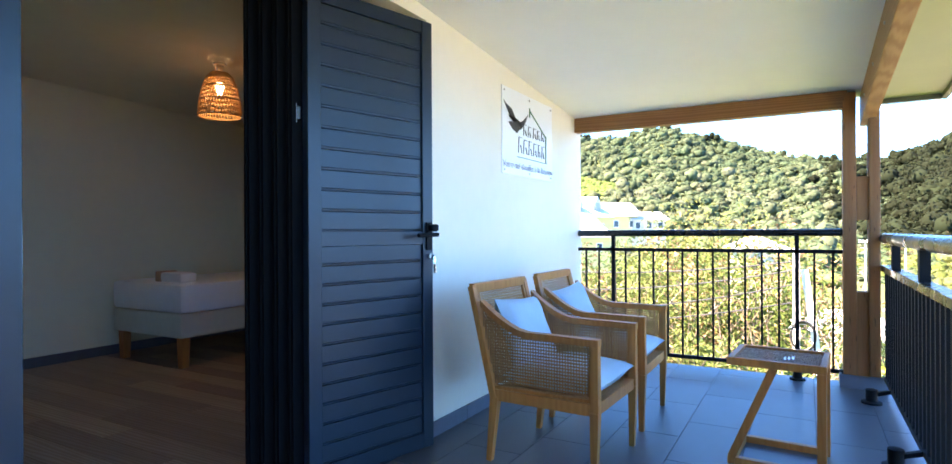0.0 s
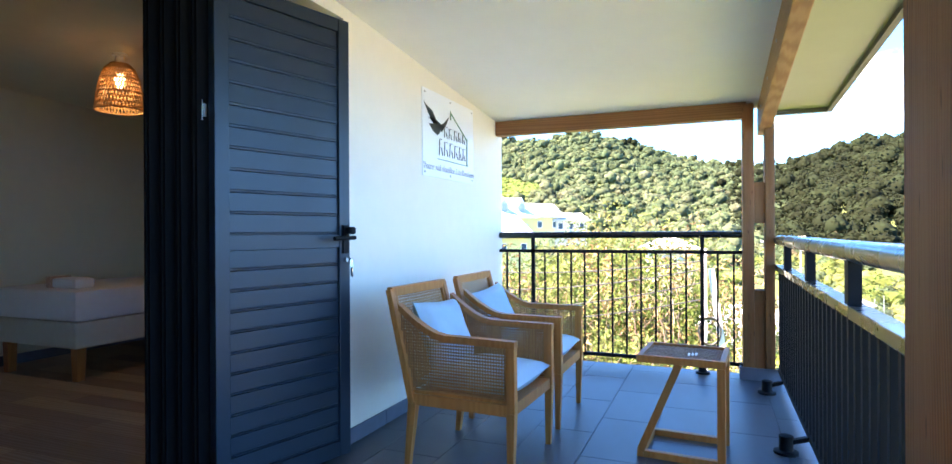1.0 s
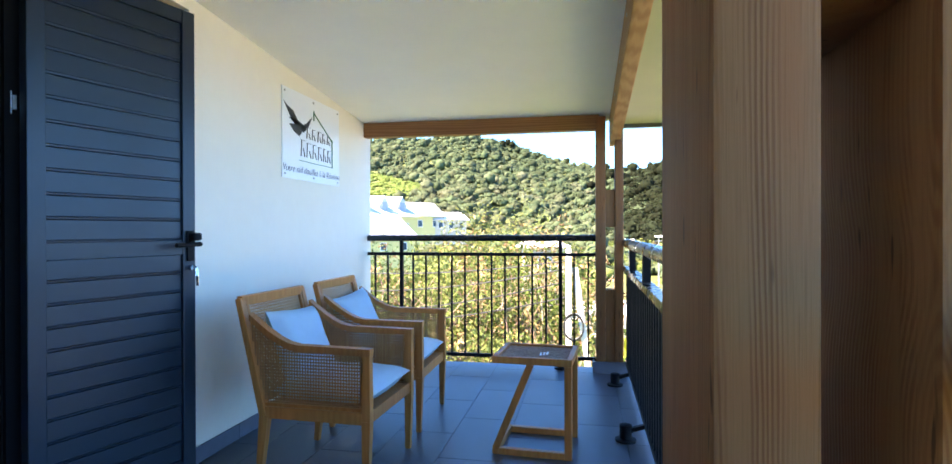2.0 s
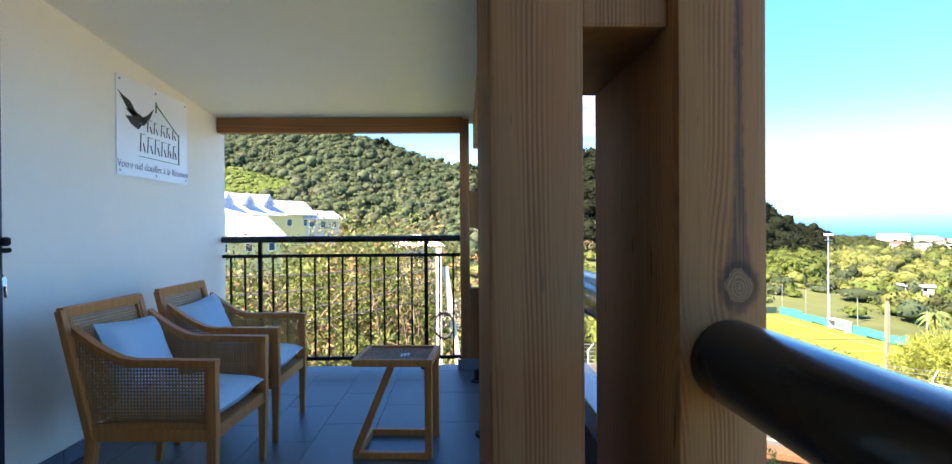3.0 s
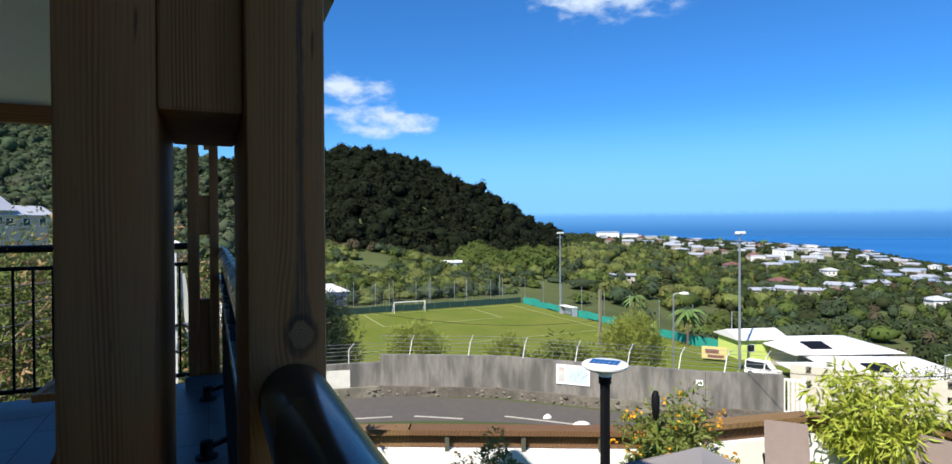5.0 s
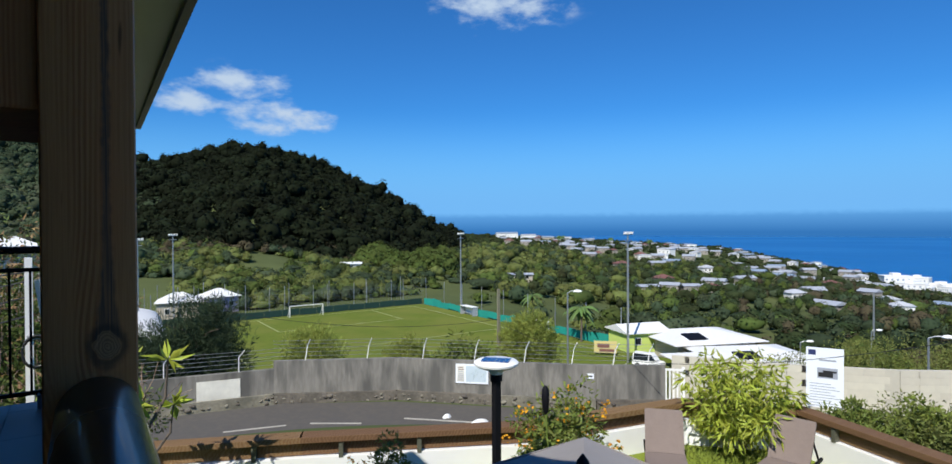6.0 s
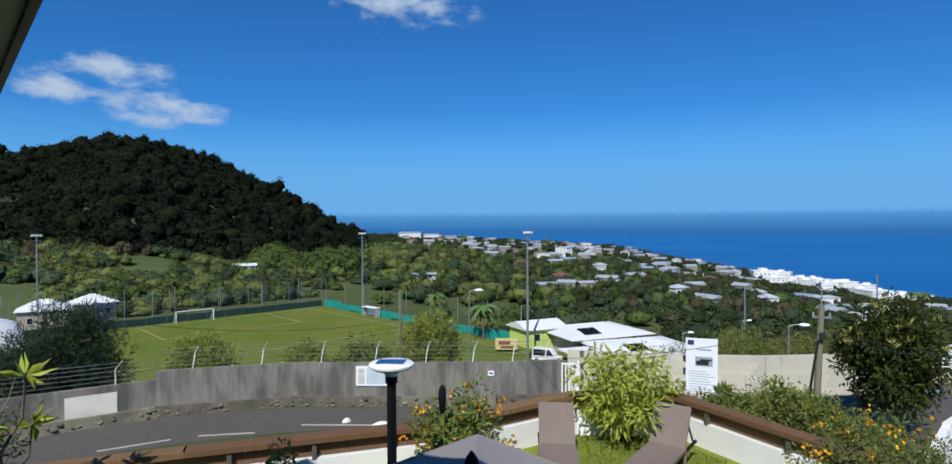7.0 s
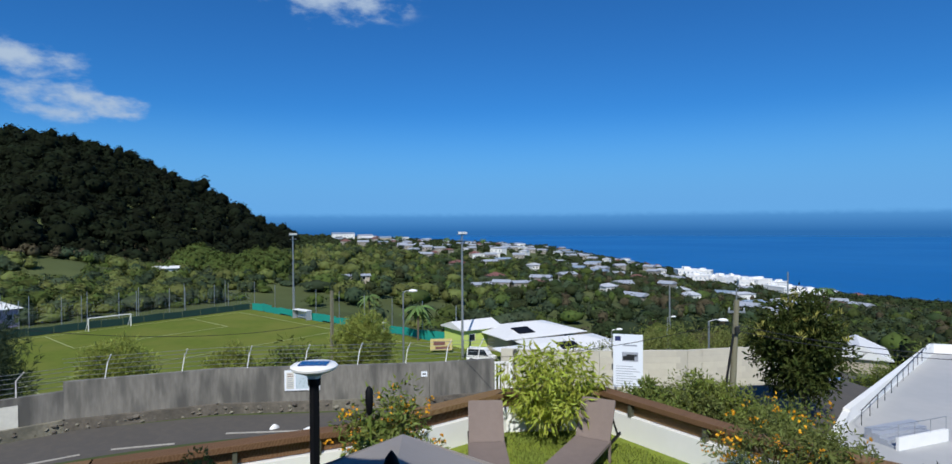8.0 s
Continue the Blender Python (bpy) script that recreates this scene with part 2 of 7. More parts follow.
def pine_post(name, pale, dark, knot=None):
    """Planed pine seen on its flat face: fine growth lines along z, wandering; knot: (x, z) of one big knot that bends them, with resin above it."""
    m = bpy.data.materials.new(name)
    m.use_nodes = True
    n, l = m.node_tree.nodes, m.node_tree.links
    p = n["Principled BSDF"]
    p.inputs["Specular IOR Level"].default_value = 0.16

    def put(socket, v):
        if isinstance(v, (int, float)):
            socket.default_value = v
        else:
            l.new(v, socket)

    def calc(op, a, c=0.0, d=0.0):
        q = n.new("ShaderNodeMath")
        q.operation = op
        for k, v in enumerate((a, c, d)):
            put(q.inputs[k], v)
        return q.outputs["Value"]

    def noise(stretch, scale, detail=3):
        mp = n.new("ShaderNodeMapping")
        mp.inputs["Scale"].default_value = stretch
        l.new(co, mp.inputs["Vector"])
        t = n.new("ShaderNodeTexNoise")
        t.inputs["Scale"].default_value, t.inputs["Detail"].default_value = scale, detail
        l.new(mp.outputs["Vector"], t.inputs["Vector"])
        return t.outputs["Fac"]

    def step(v, lo, hi):
        q = n.new("ShaderNodeMapRange")
        q.interpolation_type = "SMOOTHSTEP"
        put(q.inputs["Value"], v)
        q.inputs["From Min"].default_value, q.inputs["From Max"].default_value = lo, hi
        return q.outputs["Result"]

    def blend(fac, a, c):
        q = n.new("ShaderNodeMixRGB")
        put(q.inputs["Fac"], fac)
        for k, v in (("Color1", a), ("Color2", c)):
            if isinstance(v, tuple):
                q.inputs[k].default_value = (*v, 1)
            else:
                l.new(v, q.inputs[k])
        return q.outputs["Color"]

    tc = n.new("ShaderNodeTexCoord")
    co = tc.outputs["Object"]
    info = n.new("ShaderNodeObjectInfo")
    sep = n.new("ShaderNodeSeparateXYZ")
    l.new(co, sep.inputs["Vector"])
    x, y, z = sep.outputs["X"], sep.outputs["Y"], sep.outputs["Z"]
    u = calc("ADD", x, calc("MULTIPLY", y, 0.55))
    u = calc("ADD", u, calc("MULTIPLY", noise((3, 3, 0.6), 2.2, 1), 0.040))
    u = calc("ADD", u, calc("MULTIPLY", info.outputs["Random"], 0.4))
    if knot:
        dx, dz = calc("SUBTRACT", x, knot[0]), calc("SUBTRACT", z, knot[1])
        near = calc("EXPONENT", calc("MULTIPLY", calc("MULTIPLY", dz, dz), -150.0))
        push = calc("DIVIDE", dx, calc("ADD", calc("ABSOLUTE", dx), 0.012))
        u = calc("SUBTRACT", u, calc("MULTIPLY", calc("MULTIPLY", push, near), 0.020))
    line = calc("SINE", calc("ADD", calc("MULTIPLY", u, 1450.0), calc("MULTIPLY", noise((30, 30, 2), 6, 2), 3.0)))
    line = step(line, -0.9, 1.0)
    line = calc("MULTIPLY", line, step(noise((14, 14, 0.5), 3, 2), 0.30, 0.62))
    fibre = noise((60, 60, 1.2), 10, 4)
    col = blend(line, pale, dark)
    col = blend(calc("MULTIPLY", step(fibre, 0.45, 0.75), 0.45), col, tuple(v * 0.62 for v in pale))
    col = blend(calc("MULTIPLY", step(noise((5, 5, 0.8), 3, 4), 0.5, 0.72), 0.5), col, (pale[0] * 0.95, pale[1] * 0.72, pale[2] * 0.6))
    flaw = step(noise((26, 26, 3.2), 3.2, 1), 0.70, 0.76)
    col = blend(calc("MULTIPLY", flaw, 0.75), col, tuple(v * 0.22 for v in dark))
    if knot:
        wob = calc("MULTIPLY", calc("SUBTRACT", noise((1, 1, 1), 90, 4), 0.5), 0.008)
        r = calc("ADD", calc("SQRT", calc("ADD", calc("MULTIPLY", dx, dx), calc("MULTIPLY", calc("MULTIPLY", dz, dz), 0.62))), wob)
        up = calc("MAXIMUM", dz, 0.0)
        half = calc("ADD", 0.0034, calc("MULTIPLY", calc("EXPONENT", calc("MULTIPLY", up, -26.0)), 0.011))
        off = calc("ABSOLUTE", calc("ADD", calc("SUBTRACT", dx, 0.001), calc("MULTIPLY", wob, 0.7)))
        vein = calc("MULTIPLY", step(calc("SUBTRACT", half, off), -0.0022, 0.0022), step(dz, 0.0, 0.01))
        vein = calc("MULTIPLY", vein, calc("ADD", 0.42, calc("MULTIPLY", step(fibre, 0.35, 0.6), 0.42)))
        col = blend(vein, col, (0.050, 0.040, 0.040))
        rim = calc("MULTIPLY", step(r, 0.0100, 0.0135), calc("SUBTRACT", 1.0, step(r, 0.0145, 0.022)))
        col = blend(calc("MULTIPLY", rim, 0.70), col, (0.045, 0.030, 0.024))
        rings = step(calc("SINE", calc("MULTIPLY", r, 2600.0)), -0.6, 1.0)
        heart = calc("SUBTRACT", 1.0, step(r, 0.0105, 0.0125))
        col = blend(heart, col, blend(rings, (0.25, 0.145, 0.080), (0.17, 0.090, 0.050)))
    l.new(col, p.inputs["Base Color"])
    put(p.inputs["Roughness"], calc("ADD", 0.50, calc("MULTIPLY", fibre, 0.25)))
    bp = n.new("ShaderNodeBump")
    bp.inputs["Strength"].default_value, bp.inputs["Distance"].default_value = 0.25, 0.0012
    put(bp.inputs["Height"], calc("ADD", line, fibre))
    l.new(bp.outputs["Normal"], p.inputs["Normal"])
    return m


M_POST = pine_post("pine_post", (0.325, 0.142, 0.060), (0.235, 0.088, 0.034))
M_POST_KNOT = pine_post("knotty_pine_post", (0.355, 0.160, 0.066), (0.265, 0.104, 0.040), (0.0130, 1.062))
M_BEAM = timber("pine_beam", (0.35, 0.165, 0.070), (0.05, 1, 1), 22, 0.52, axis="X")
M_BEAM_Y = timber("pine_beam_long", (0.40, 0.215, 0.100), (1, 0.05, 1), 22, 0.52, axis="Y")
M_CHAIR = timber("oiled_acacia", (0.50, 0.185, 0.055), (1, 1, 0.10), 30, 0.42, knots=False, spread=0.06, dark=0.3)
M_CANE = material("woven_cane", (0.39, 0.175, 0.066), 0.6, scale=60, vary=0.25, spread=0.12)
M_BAMBOO = material("split_bamboo", (0.60, 0.40, 0.19), 0.6, scale=60, vary=0.2, spread=0.1, trans=0.35)
M_WEAVE = material("dark_rattan_weave", (0.40, 0.255, 0.175), 0.6, scale=80, vary=0.3, spread=0.2)
M_CUSHION = material("pale_cotton", (0.36, 0.54, 0.66), 0.95, scale=30, vary=0.05, bump=0.02, bump_scale=220, spec=0.1)
M_SHEET = material("bed_sheet", (0.82, 0.83, 0.86), 0.95, scale=12, vary=0.05, bump=0.02, bump_scale=40, spec=0.1)
M_VALANCE = material("bed_base_cloth", (0.66, 0.62, 0.52), 0.95, scale=18, vary=0.08, spec=0.1)
M_FLOORWOOD = timber("room_floor_board", (0.42, 0.31, 0.225), (0.06, 1, 1), 18, 0.4, knots=False, spread=0.25, axis="X")
M_SIGN = material("sign_plate", (0.82, 0.85, 0.88), 0.35, scale=3, vary=0.02)
M_MAPBLUE = material("printed_map", (0.55, 0.64, 0.68), 0.5, scale=9, vary=0.12)
M_INK = material("sign_black", (0.02, 0.02, 0.02), 0.5, scale=20, vary=0.1)
M_GREEN = material("sign_green", (0.05, 0.20, 0.07), 0.5, scale=20, vary=0.1)
M_NAVY = material("sign_navy", (0.03, 0.04, 0.12), 0.5, scale=20, vary=0.1)
M_STEEL = material("galvanised_steel", (0.45, 0.46, 0.47), 0.42, metal=0.75, scale=25, vary=0.2)
M_CHROME = material("satin_chrome", (0.6, 0.6, 0.62), 0.22, metal=1.0, scale=30, vary=0.05)
M_WHITE = material("white_paint", (0.84, 0.83, 0.79), 0.6, scale=5, vary=0.04, bump=0.006, bump_scale=60, second=(0.74, 0.72, 0.66), big=0.3)
M_ROOFWHITE = material("white_sheet_roof", (0.74, 0.73, 0.70), 0.6, scale=2, vary=0.08)
M_ROOFPALE = material("pale_grey_sheet_roof", (0.47, 0.48, 0.50), 0.55, scale=2, vary=0.10, bump=0.01, bump_scale=6)
M_ROOFGREY = material("grey_sheet_roof", (0.36, 0.38, 0.42), 0.5, scale=2, vary=0.12)
M_ROOFRED = material("red_sheet_roof", (0.19, 0.085, 0.068), 0.6, scale=2, vary=0.18)
M_ROOFBLUE = material("blue_sheet_roof", (0.24, 0.30, 0.38), 0.55, scale=2, vary=0.12)
M_YELLOW = material("yellow_render", (0.60, 0.50, 0.20), 0.85, scale=2, vary=0.06)
M_LIME = material("lime_render", (0.55, 0.66, 0.16), 0.85, scale=2, vary=0.08)
M_BEIGE = material("beige_render", (0.48, 0.42, 0.32), 0.9, scale=2, vary=0.1)
M_DULL = material("weathered_render", (0.33, 0.30, 0.25), 0.9, scale=2, vary=0.15)
M_MAUVE = material("mauve_render", (0.40, 0.33, 0.50), 0.85, scale=2, vary=0.1)
M_DARKGLASS = material("dark_pane", (0.02, 0.025, 0.03), 0.12, scale=3, vary=0.2)
M_SOLAR = material("solar_cell", (0.012, 0.04, 0.15), 0.14, scale=30, vary=0.15, coat=0.6)
M_CONCRETE = material("weathered_concrete", (0.200, 0.188, 0.160), 0.92, scale=8.0, vary=0.5, bump=0.05, bump_scale=9, stretch=(1, 1, 0.22), second=(0.085, 0.082, 0.072), big=0.85)
for nd in M_CONCRETE.node_tree.nodes:
    if nd.type == "VALTORGB":
        nd.color_ramp.elements[0].position, nd.color_ramp.elements[1].position = 0.45, 0.57
M_PATCH = material("whitewashed_patch", (0.72, 0.70, 0.60), 0.9, scale=6, vary=0.2, second=(0.32, 0.31, 0.28), big=0.5)
M_STONE = material("rubble_stone", (0.17, 0.15, 0.115), 0.95, scale=9, vary=0.5, bump=0.09, spread=0.45, second=(0.07, 0.065, 0.05), big=0.7)
M_ASPHALT = material("asphalt", (0.082, 0.074, 0.064), 0.92, scale=30, vary=0.25, bump=0.02, second=(0.108, 0.094, 0.077), big=0.6)
M_LINE = material("road_paint", (0.40, 0.37, 0.31), 0.85, scale=12, vary=0.3)
M_CHALK = material("faded_chalk", (0.36, 0.40, 0.17), 0.95, scale=2, vary=0.3)
M_GRASS = material("lawn", (0.19, 0.23, 0.03), 0.95, scale=18, vary=0.35, bump=0.05, bump_scale=60, spec=0.1, second=(0.15, 0.20, 0.04), big=0.5)
M_PITCH = material("pitch_turf", (0.118, 0.150, 0.022), 0.95, scale=0.9, vary=0.2, spec=0.08, second=(0.165, 0.175, 0.036), big=0.75, bump=0.02, bump_scale=6)
M_LAND = material("hillside_scrub", (0.080, 0.098, 0.038), 0.95, scale=0.10, vary=0.4, spec=0.05, second=(0.110, 0.125, 0.045), big=0.7, bump=0.4, bump_scale=0.5)
M_SEA = material("sea_water", (0.004, 0.095, 0.30), 0.35, scale=0.01, vary=0.12, spec=0.25, stretch=(1, 1, 1), bump=0.15, bump_scale=0.25)
M_PARASOL = material("grey_canvas", (0.30, 0.275, 0.255), 0.9, scale=20, vary=0.06, bump=0.01, bump_scale=300, spec=0.15)
M_TAUPE = material("taupe_mesh", (0.21, 0.165, 0.14), 0.8, scale=60, vary=0.12, spec=0.2)
M_DECK = timber("fence_cap_board", (0.20, 0.125, 0.062), (0.06, 1, 1), 14, 0.8, spread=0.2, axis="X")
M_TURQ = material("turquoise_netting", (0.015, 0.26, 0.20), 0.8, scale=1.5, vary=0.15)
M_DKNET = material("dark_green_netting", (0.010, 0.042, 0.032), 0.85, scale=1.5, vary=0.2)
M_POLEWOOD = timber("utility_pole_wood", (0.25, 0.25, 0.17), (1, 1, 0.05), 14, 0.9, knots=False, spread=0.05)
M_BLOCK = material("block_wall_render", (0.58, 0.535, 0.42), 0.92, scale=2.5, vary=0.15, bump=0.02, second=(0.36, 0.34, 0.28), big=0.5, spread=0.06)
M_FLATROOF = material("pale_flat_roof", (0.42, 0.415, 0.40), 0.85, scale=2.0, vary=0.07, second=(0.33, 0.34, 0.35), big=0.5)
M_CAR = material("silver_car_paint", (0.55, 0.57, 0.60), 0.25, metal=0.4, scale=4, vary=0.05, coat=0.6)
M_TYRE = material("tyre_rubber", (0.015, 0.015, 0.015), 0.8, scale=20, vary=0.2)
M_TRUNK = material("tree_bark", (0.12, 0.095, 0.07), 0.95, scale=14, vary=0.3, bump=0.05, stretch=(1, 1, 0.3))
M_BRICK = material("terracotta_coping", (0.42, 0.26, 0.19), 0.85, scale=12, vary=0.2, spread=0.15)
M_TWIG = material("dry_twigs", (0.30, 0.21, 0.14), 0.95, scale=14, vary=0.3, spread=0.3)


def leaf_mat(name, color, spread=0.35, rough=0.55, trans=0.25, spec=0.25, second=None, scale=3.0):
    return material(name, color, rough, scale=scale, vary=0.18, spread=spread, spec=spec, trans=trans, second=second, big=0.75)


# near-black: the shade lying on the conical hill is put into this leaf colour
L_FOREST_SHADED = leaf_mat("shaded_forest_leaf", (0.016, 0.021, 0.010), 0.40, 0.9, 0.3, 0.05, (0.011, 0.014, 0.008), 0.35)
# extra blue in this green imitates the distant haze over the ridge
L_WOOD = leaf_mat("hazed_woodland_leaf", (0.062, 0.090, 0.048), 0.30, 0.9, 0.42, 0.05, (0.104, 0.128, 0.070), 0.45)
L_VALE = leaf_mat("valley_leaf", (0.100, 0.136, 0.034), 0.30, 0.9, 0.35, 0.05, (0.070, 0.085, 0.028), 0.6)
# lifted and blued like the woodland, again for haze
L_RIDGE = leaf_mat("hazed_ridge_scrub_leaf", (0.084, 0.116, 0.060), 0.28, 0.9, 0.42, 0.05, (0.132, 0.134, 0.086), 0.5)
L_DUSK = leaf_mat("dark_valley_leaf", (0.038, 0.056, 0.022), 0.32, 0.9, 0.25, 0.05, (0.060, 0.064, 0.028), 0.5)
L_DRY = leaf_mat("dry_bush_leaf", (0.085, 0.072, 0.042), 0.3, 0.9, 0.2, 0.05)
L_SCRUB = leaf_mat("scrub_leaf", (0.150, 0.172, 0.044), 0.28, 0.7, 0.3)
L_LIGHT = leaf_mat("light_leaf", (0.175, 0.210, 0.036), 0.3)
L_BROAD = leaf_mat("broad_leaf", (0.35, 0.395, 0.050), 0.25, 0.4)
L_DARK = leaf_mat("dark_leaf", (0.058, 0.074, 0.016), 0.35, 0.6, 0.25, 0.1)
L_HEDGE = leaf_mat("hedge_leaf", (0.155, 0.190, 0.038), 0.35)
L_RUST = leaf_mat("rusty_leaf", (0.30, 0.19, 0.085), 0.35)
L_PALM = leaf_mat("palm_frond", (0.13, 0.20, 0.055), 0.25)
L_FLOWER = leaf_mat("orange_flower", (0.75, 0.36, 0.015), 0.2, 0.6, 0.2)
L_WILLOW = leaf_mat("willowy_leaf", (0.33, 0.37, 0.075), 0.3, 0.6, 0.35)
L_THICKET = leaf_mat("thicket_leaf", (0.150, 0.190, 0.052), 0.35, 0.7, 0.35)
L_CANE = leaf_mat("cane_crop_leaf", (0.125, 0.175, 0.050), 0.12, 0.9, 0.4, 0.05)
L_BAND = leaf_mat("lane_hedge_leaf", (0.215, 0.235, 0.058), 0.3, 0.7, 0.35)
L_PALE = leaf_mat("pale_flower_spike", (0.36, 0.34, 0.08), 0.2)


# ---------------------------------------------------------------- mesh helpers
class Shape:
    """Collects corners and faces, and turns them into one mesh."""

    def __init__(self):
        self.v, self.f = [], []

    def add(self, verts, faces):
        k = len(self.v)
        self.v.extend(verts)
        self.f.extend([tuple(i + k for i in f) for f in faces])
        return self

    def box(self, x0, x1, y0, y1, z0, z1):
        v = [(x, y, z) for z in (z0, z1) for y in (y0, y1) for x in (x0, x1)]
        return self.add(v, [(0, 2, 3, 1), (4, 5, 7, 6), (0, 1, 5, 4), (2, 6, 7, 3), (0, 4, 6, 2), (1, 3, 7, 5)])

    def bar(self, a, c, w, h=None, up=(0, 0, 1), w2=None, h2=None):
        """A four-sided bar from a to c, w wide and h high, that may taper."""
        h = h or w
        w2, h2 = w2 or w, h2 or h
        a, c = Vector(a), Vector(c)
        d = (c - a).normalized()
        s = d.cross(Vector(up))
        if s.length < 1e-4:
            s = d.cross(Vector((1, 0, 0)))
        s.normalize()
        u = s.cross(d)
        v = []
        for q, ww, hh in ((a, w, h), (c, w2, h2)):
            for i, j in ((-1, -1), (1, -1), (1, 1), (-1, 1)):
                v.append(tuple(q + s * (i * ww / 2) + u * (j * hh / 2)))
        return self.add(v, [(3, 2, 1, 0), (4, 5, 6, 7), (0, 1, 5, 4), (1, 2, 6, 5), (2, 3, 7, 6), (3, 0, 4, 7)])

    def tube(self, pts, r, n=10, r2=None, cap=True):
        """A round tube along points; its radius runs from r to r2."""
        pts = [Vector(q) for q in pts]
        r2 = r if r2 is None else r2
        rings = []
        ref = Vector((0.31, 0.17, 0.93))
        for i, q in enumerate(pts):
            d = (pts[min(i + 1, len(pts) - 1)] - pts[max(i - 1, 0)]).normalized()
            s = d.cross(ref)
            if s.length < 0.05:
                s = d.cross(Vector((1, 0, 0)))
            s.normalize()
            u = d.cross(s)
            rr = r + (r2 - r) * i / max(1, len(pts) - 1)
            rings.append([tuple(q + (s * math.cos(2 * math.pi * k / n) + u * math.sin(2 * math.pi * k / n)) * rr) for k in range(n)])
        v = [p for ring in rings for p in ring]
        f = [(i * n + k, i * n + (k + 1) % n, (i + 1) * n + (k + 1) % n, (i + 1) * n + k) for i in range(len(pts) - 1) for k in range(n)]
        if cap:
            f += [tuple(range(n))[::-1], tuple((len(pts) - 1) * n + k for k in range(n))]
        return self.add(v, f)

    def lathe(self, profile, n=24, at=(0, 0, 0), sx=1.0, sy=1.0):
        """A turned form from (radius, height) pairs."""
        v = [(at[0] + sx * r * math.cos(2 * math.pi * k / n), at[1] + sy * r * math.sin(2 * math.pi * k / n), at[2] + z) for r, z in profile for k in range(n)]
        m = len(profile)
        f = [(i * n + k, i * n + (k + 1) % n, (i + 1) * n + (k + 1) % n, (i + 1) * n + k) for i in range(m - 1) for k in range(n)]
        f += [tuple(range(n))[::-1], tuple((m - 1) * n + k for k in range(n))]
        return self.add(v, f)

    def prism(self, outline, z0, z1):
        """An outline in plan (counter-clockwise), raised from z0 to z1."""
        k = len(outline)
        v = [(x, y, z0) for x, y in outline] + [(x, y, z1) for x, y in outline]
        return self.add(v, [tuple(range(k))[::-1], tuple(range(k, 2 * k))] + [(i, (i + 1) % k, k + (i + 1) % k, k + i) for i in range(k)])

    def mesh(self, name, bevel=0.0, smooth=False, segments=2):
        me = bpy.data.meshes.new(name)
        me.from_pydata(self.v, [], self.f)
        if bevel:
            bm = bmesh.new()
            bm.from_mesh(me)
            bmesh.ops.bevel(bm, geom=bm.edges[:], offset=bevel, segments=segments, affect="EDGES", clamp_overlap=True, profile=0.6)
            bm.to_mesh(me)
            bm.free()
        if smooth:
            me.polygons.foreach_set("use_smooth", [True] * len(me.polygons))
            me.set_sharp_from_angle(angle=radians(40))
        me.update()
        return me


def part(name, shape, mat, parent=None, label="", bevel=0.0, smooth=False):
    """One mesh object, under a thing or a part."""
    me = shape.mesh(name, bevel, smooth) if isinstance(shape, Shape) else shape
    if not me.materials:
        me.materials.append(mat)
    ob = new(name, me)
    if parent is not None:
        ob.parent = parent
    if label:
        ob["label"] = label
    return ob


def thing(name, at, label, category, group="", kind="", turn=0.0):
    """An empty at the base of a thing, that carries its parts."""
    ob = new(name)
    ob.empty_display_size = 0.1
    ob.matrix_world = pose(*at, 0, 0, turn)
    return tagged(ob, label, category, group, kind)


def solo(name, shape, mat, label, category, group="", kind="", bevel=0.0, smooth=False):
    return tagged(part(name, shape, mat, None, "", bevel, smooth), label, category, group, kind)


def set_piece(name, shape, mat, label, category, bevel=0.0):
    return solo(name, shape, mat, label, category, "", "structure", bevel)


def arrays_mesh(name, verts, faces, mat, smooth=False):
    """A mesh from numpy arrays of corners and of equal-sided faces."""
    me = bpy.data.meshes.new(name)
    n, k = len(faces), faces.shape[1]
    me.vertices.add(len(verts))
    me.vertices.foreach_set("co", np.asarray(verts, dtype=np.float32).ravel())
    me.loops.add(n * k)
    me.loops.foreach_set("vertex_index", faces.astype(np.int32).ravel())
    me.polygons.add(n)
    me.polygons.foreach_set("loop_start", np.arange(0, n * k, k, dtype=np.int32))
    me.polygons.foreach_set("loop_total", np.full(n, k, dtype=np.int32))
    if smooth:
        me.polygons.foreach_set("use_smooth", np.ones(n, dtype=bool))
    me.materials.append(mat)
    me.update(calc_edges=True)
    me.validate()
    return me


RNG = np.random.default_rng(7)


def leaves(centres, out, length, width, bend=0.25, droop=0.2, rng=RNG):
    """Leaf blades, each a folded diamond of two quads-worth of faces, at centres, growing roughly along out. Returns corners and faces."""
    k = len(centres)
    d = out + rng.normal(0, 0.55, (k, 3))
    d[:, 2] -= droop
    d /= np.linalg.norm(d, axis=1)[:, None] + 1e-9
    s = np.cross(d, rng.normal(0, 1, (k, 3)))
    s /= np.linalg.norm(s, axis=1)[:, None] + 1e-9
    u = np.cross(s, d)
    ln = (length * rng.uniform(0.65, 1.3, k))[:, None]
    wd = (width * rng.uniform(0.7, 1.25, k))[:, None]
    a = centres
    b1 = a + d * ln * 0.45 + s * wd * 0.5 + u * wd * bend
    b2 = a + d * ln * 0.45 - s * wd * 0.5 + u * wd * bend
    tip = a + d * ln - u * ln * bend * 0.5
    v = np.stack([a, b1, tip, b2], axis=1).reshape(-1, 3)
    i = np.arange(k)[:, None] * 4
    f = np.concatenate([i + np.array([[0, 1, 2]]), i + np.array([[0, 2, 3]])], axis=1).reshape(-1, 3)
    return v, f


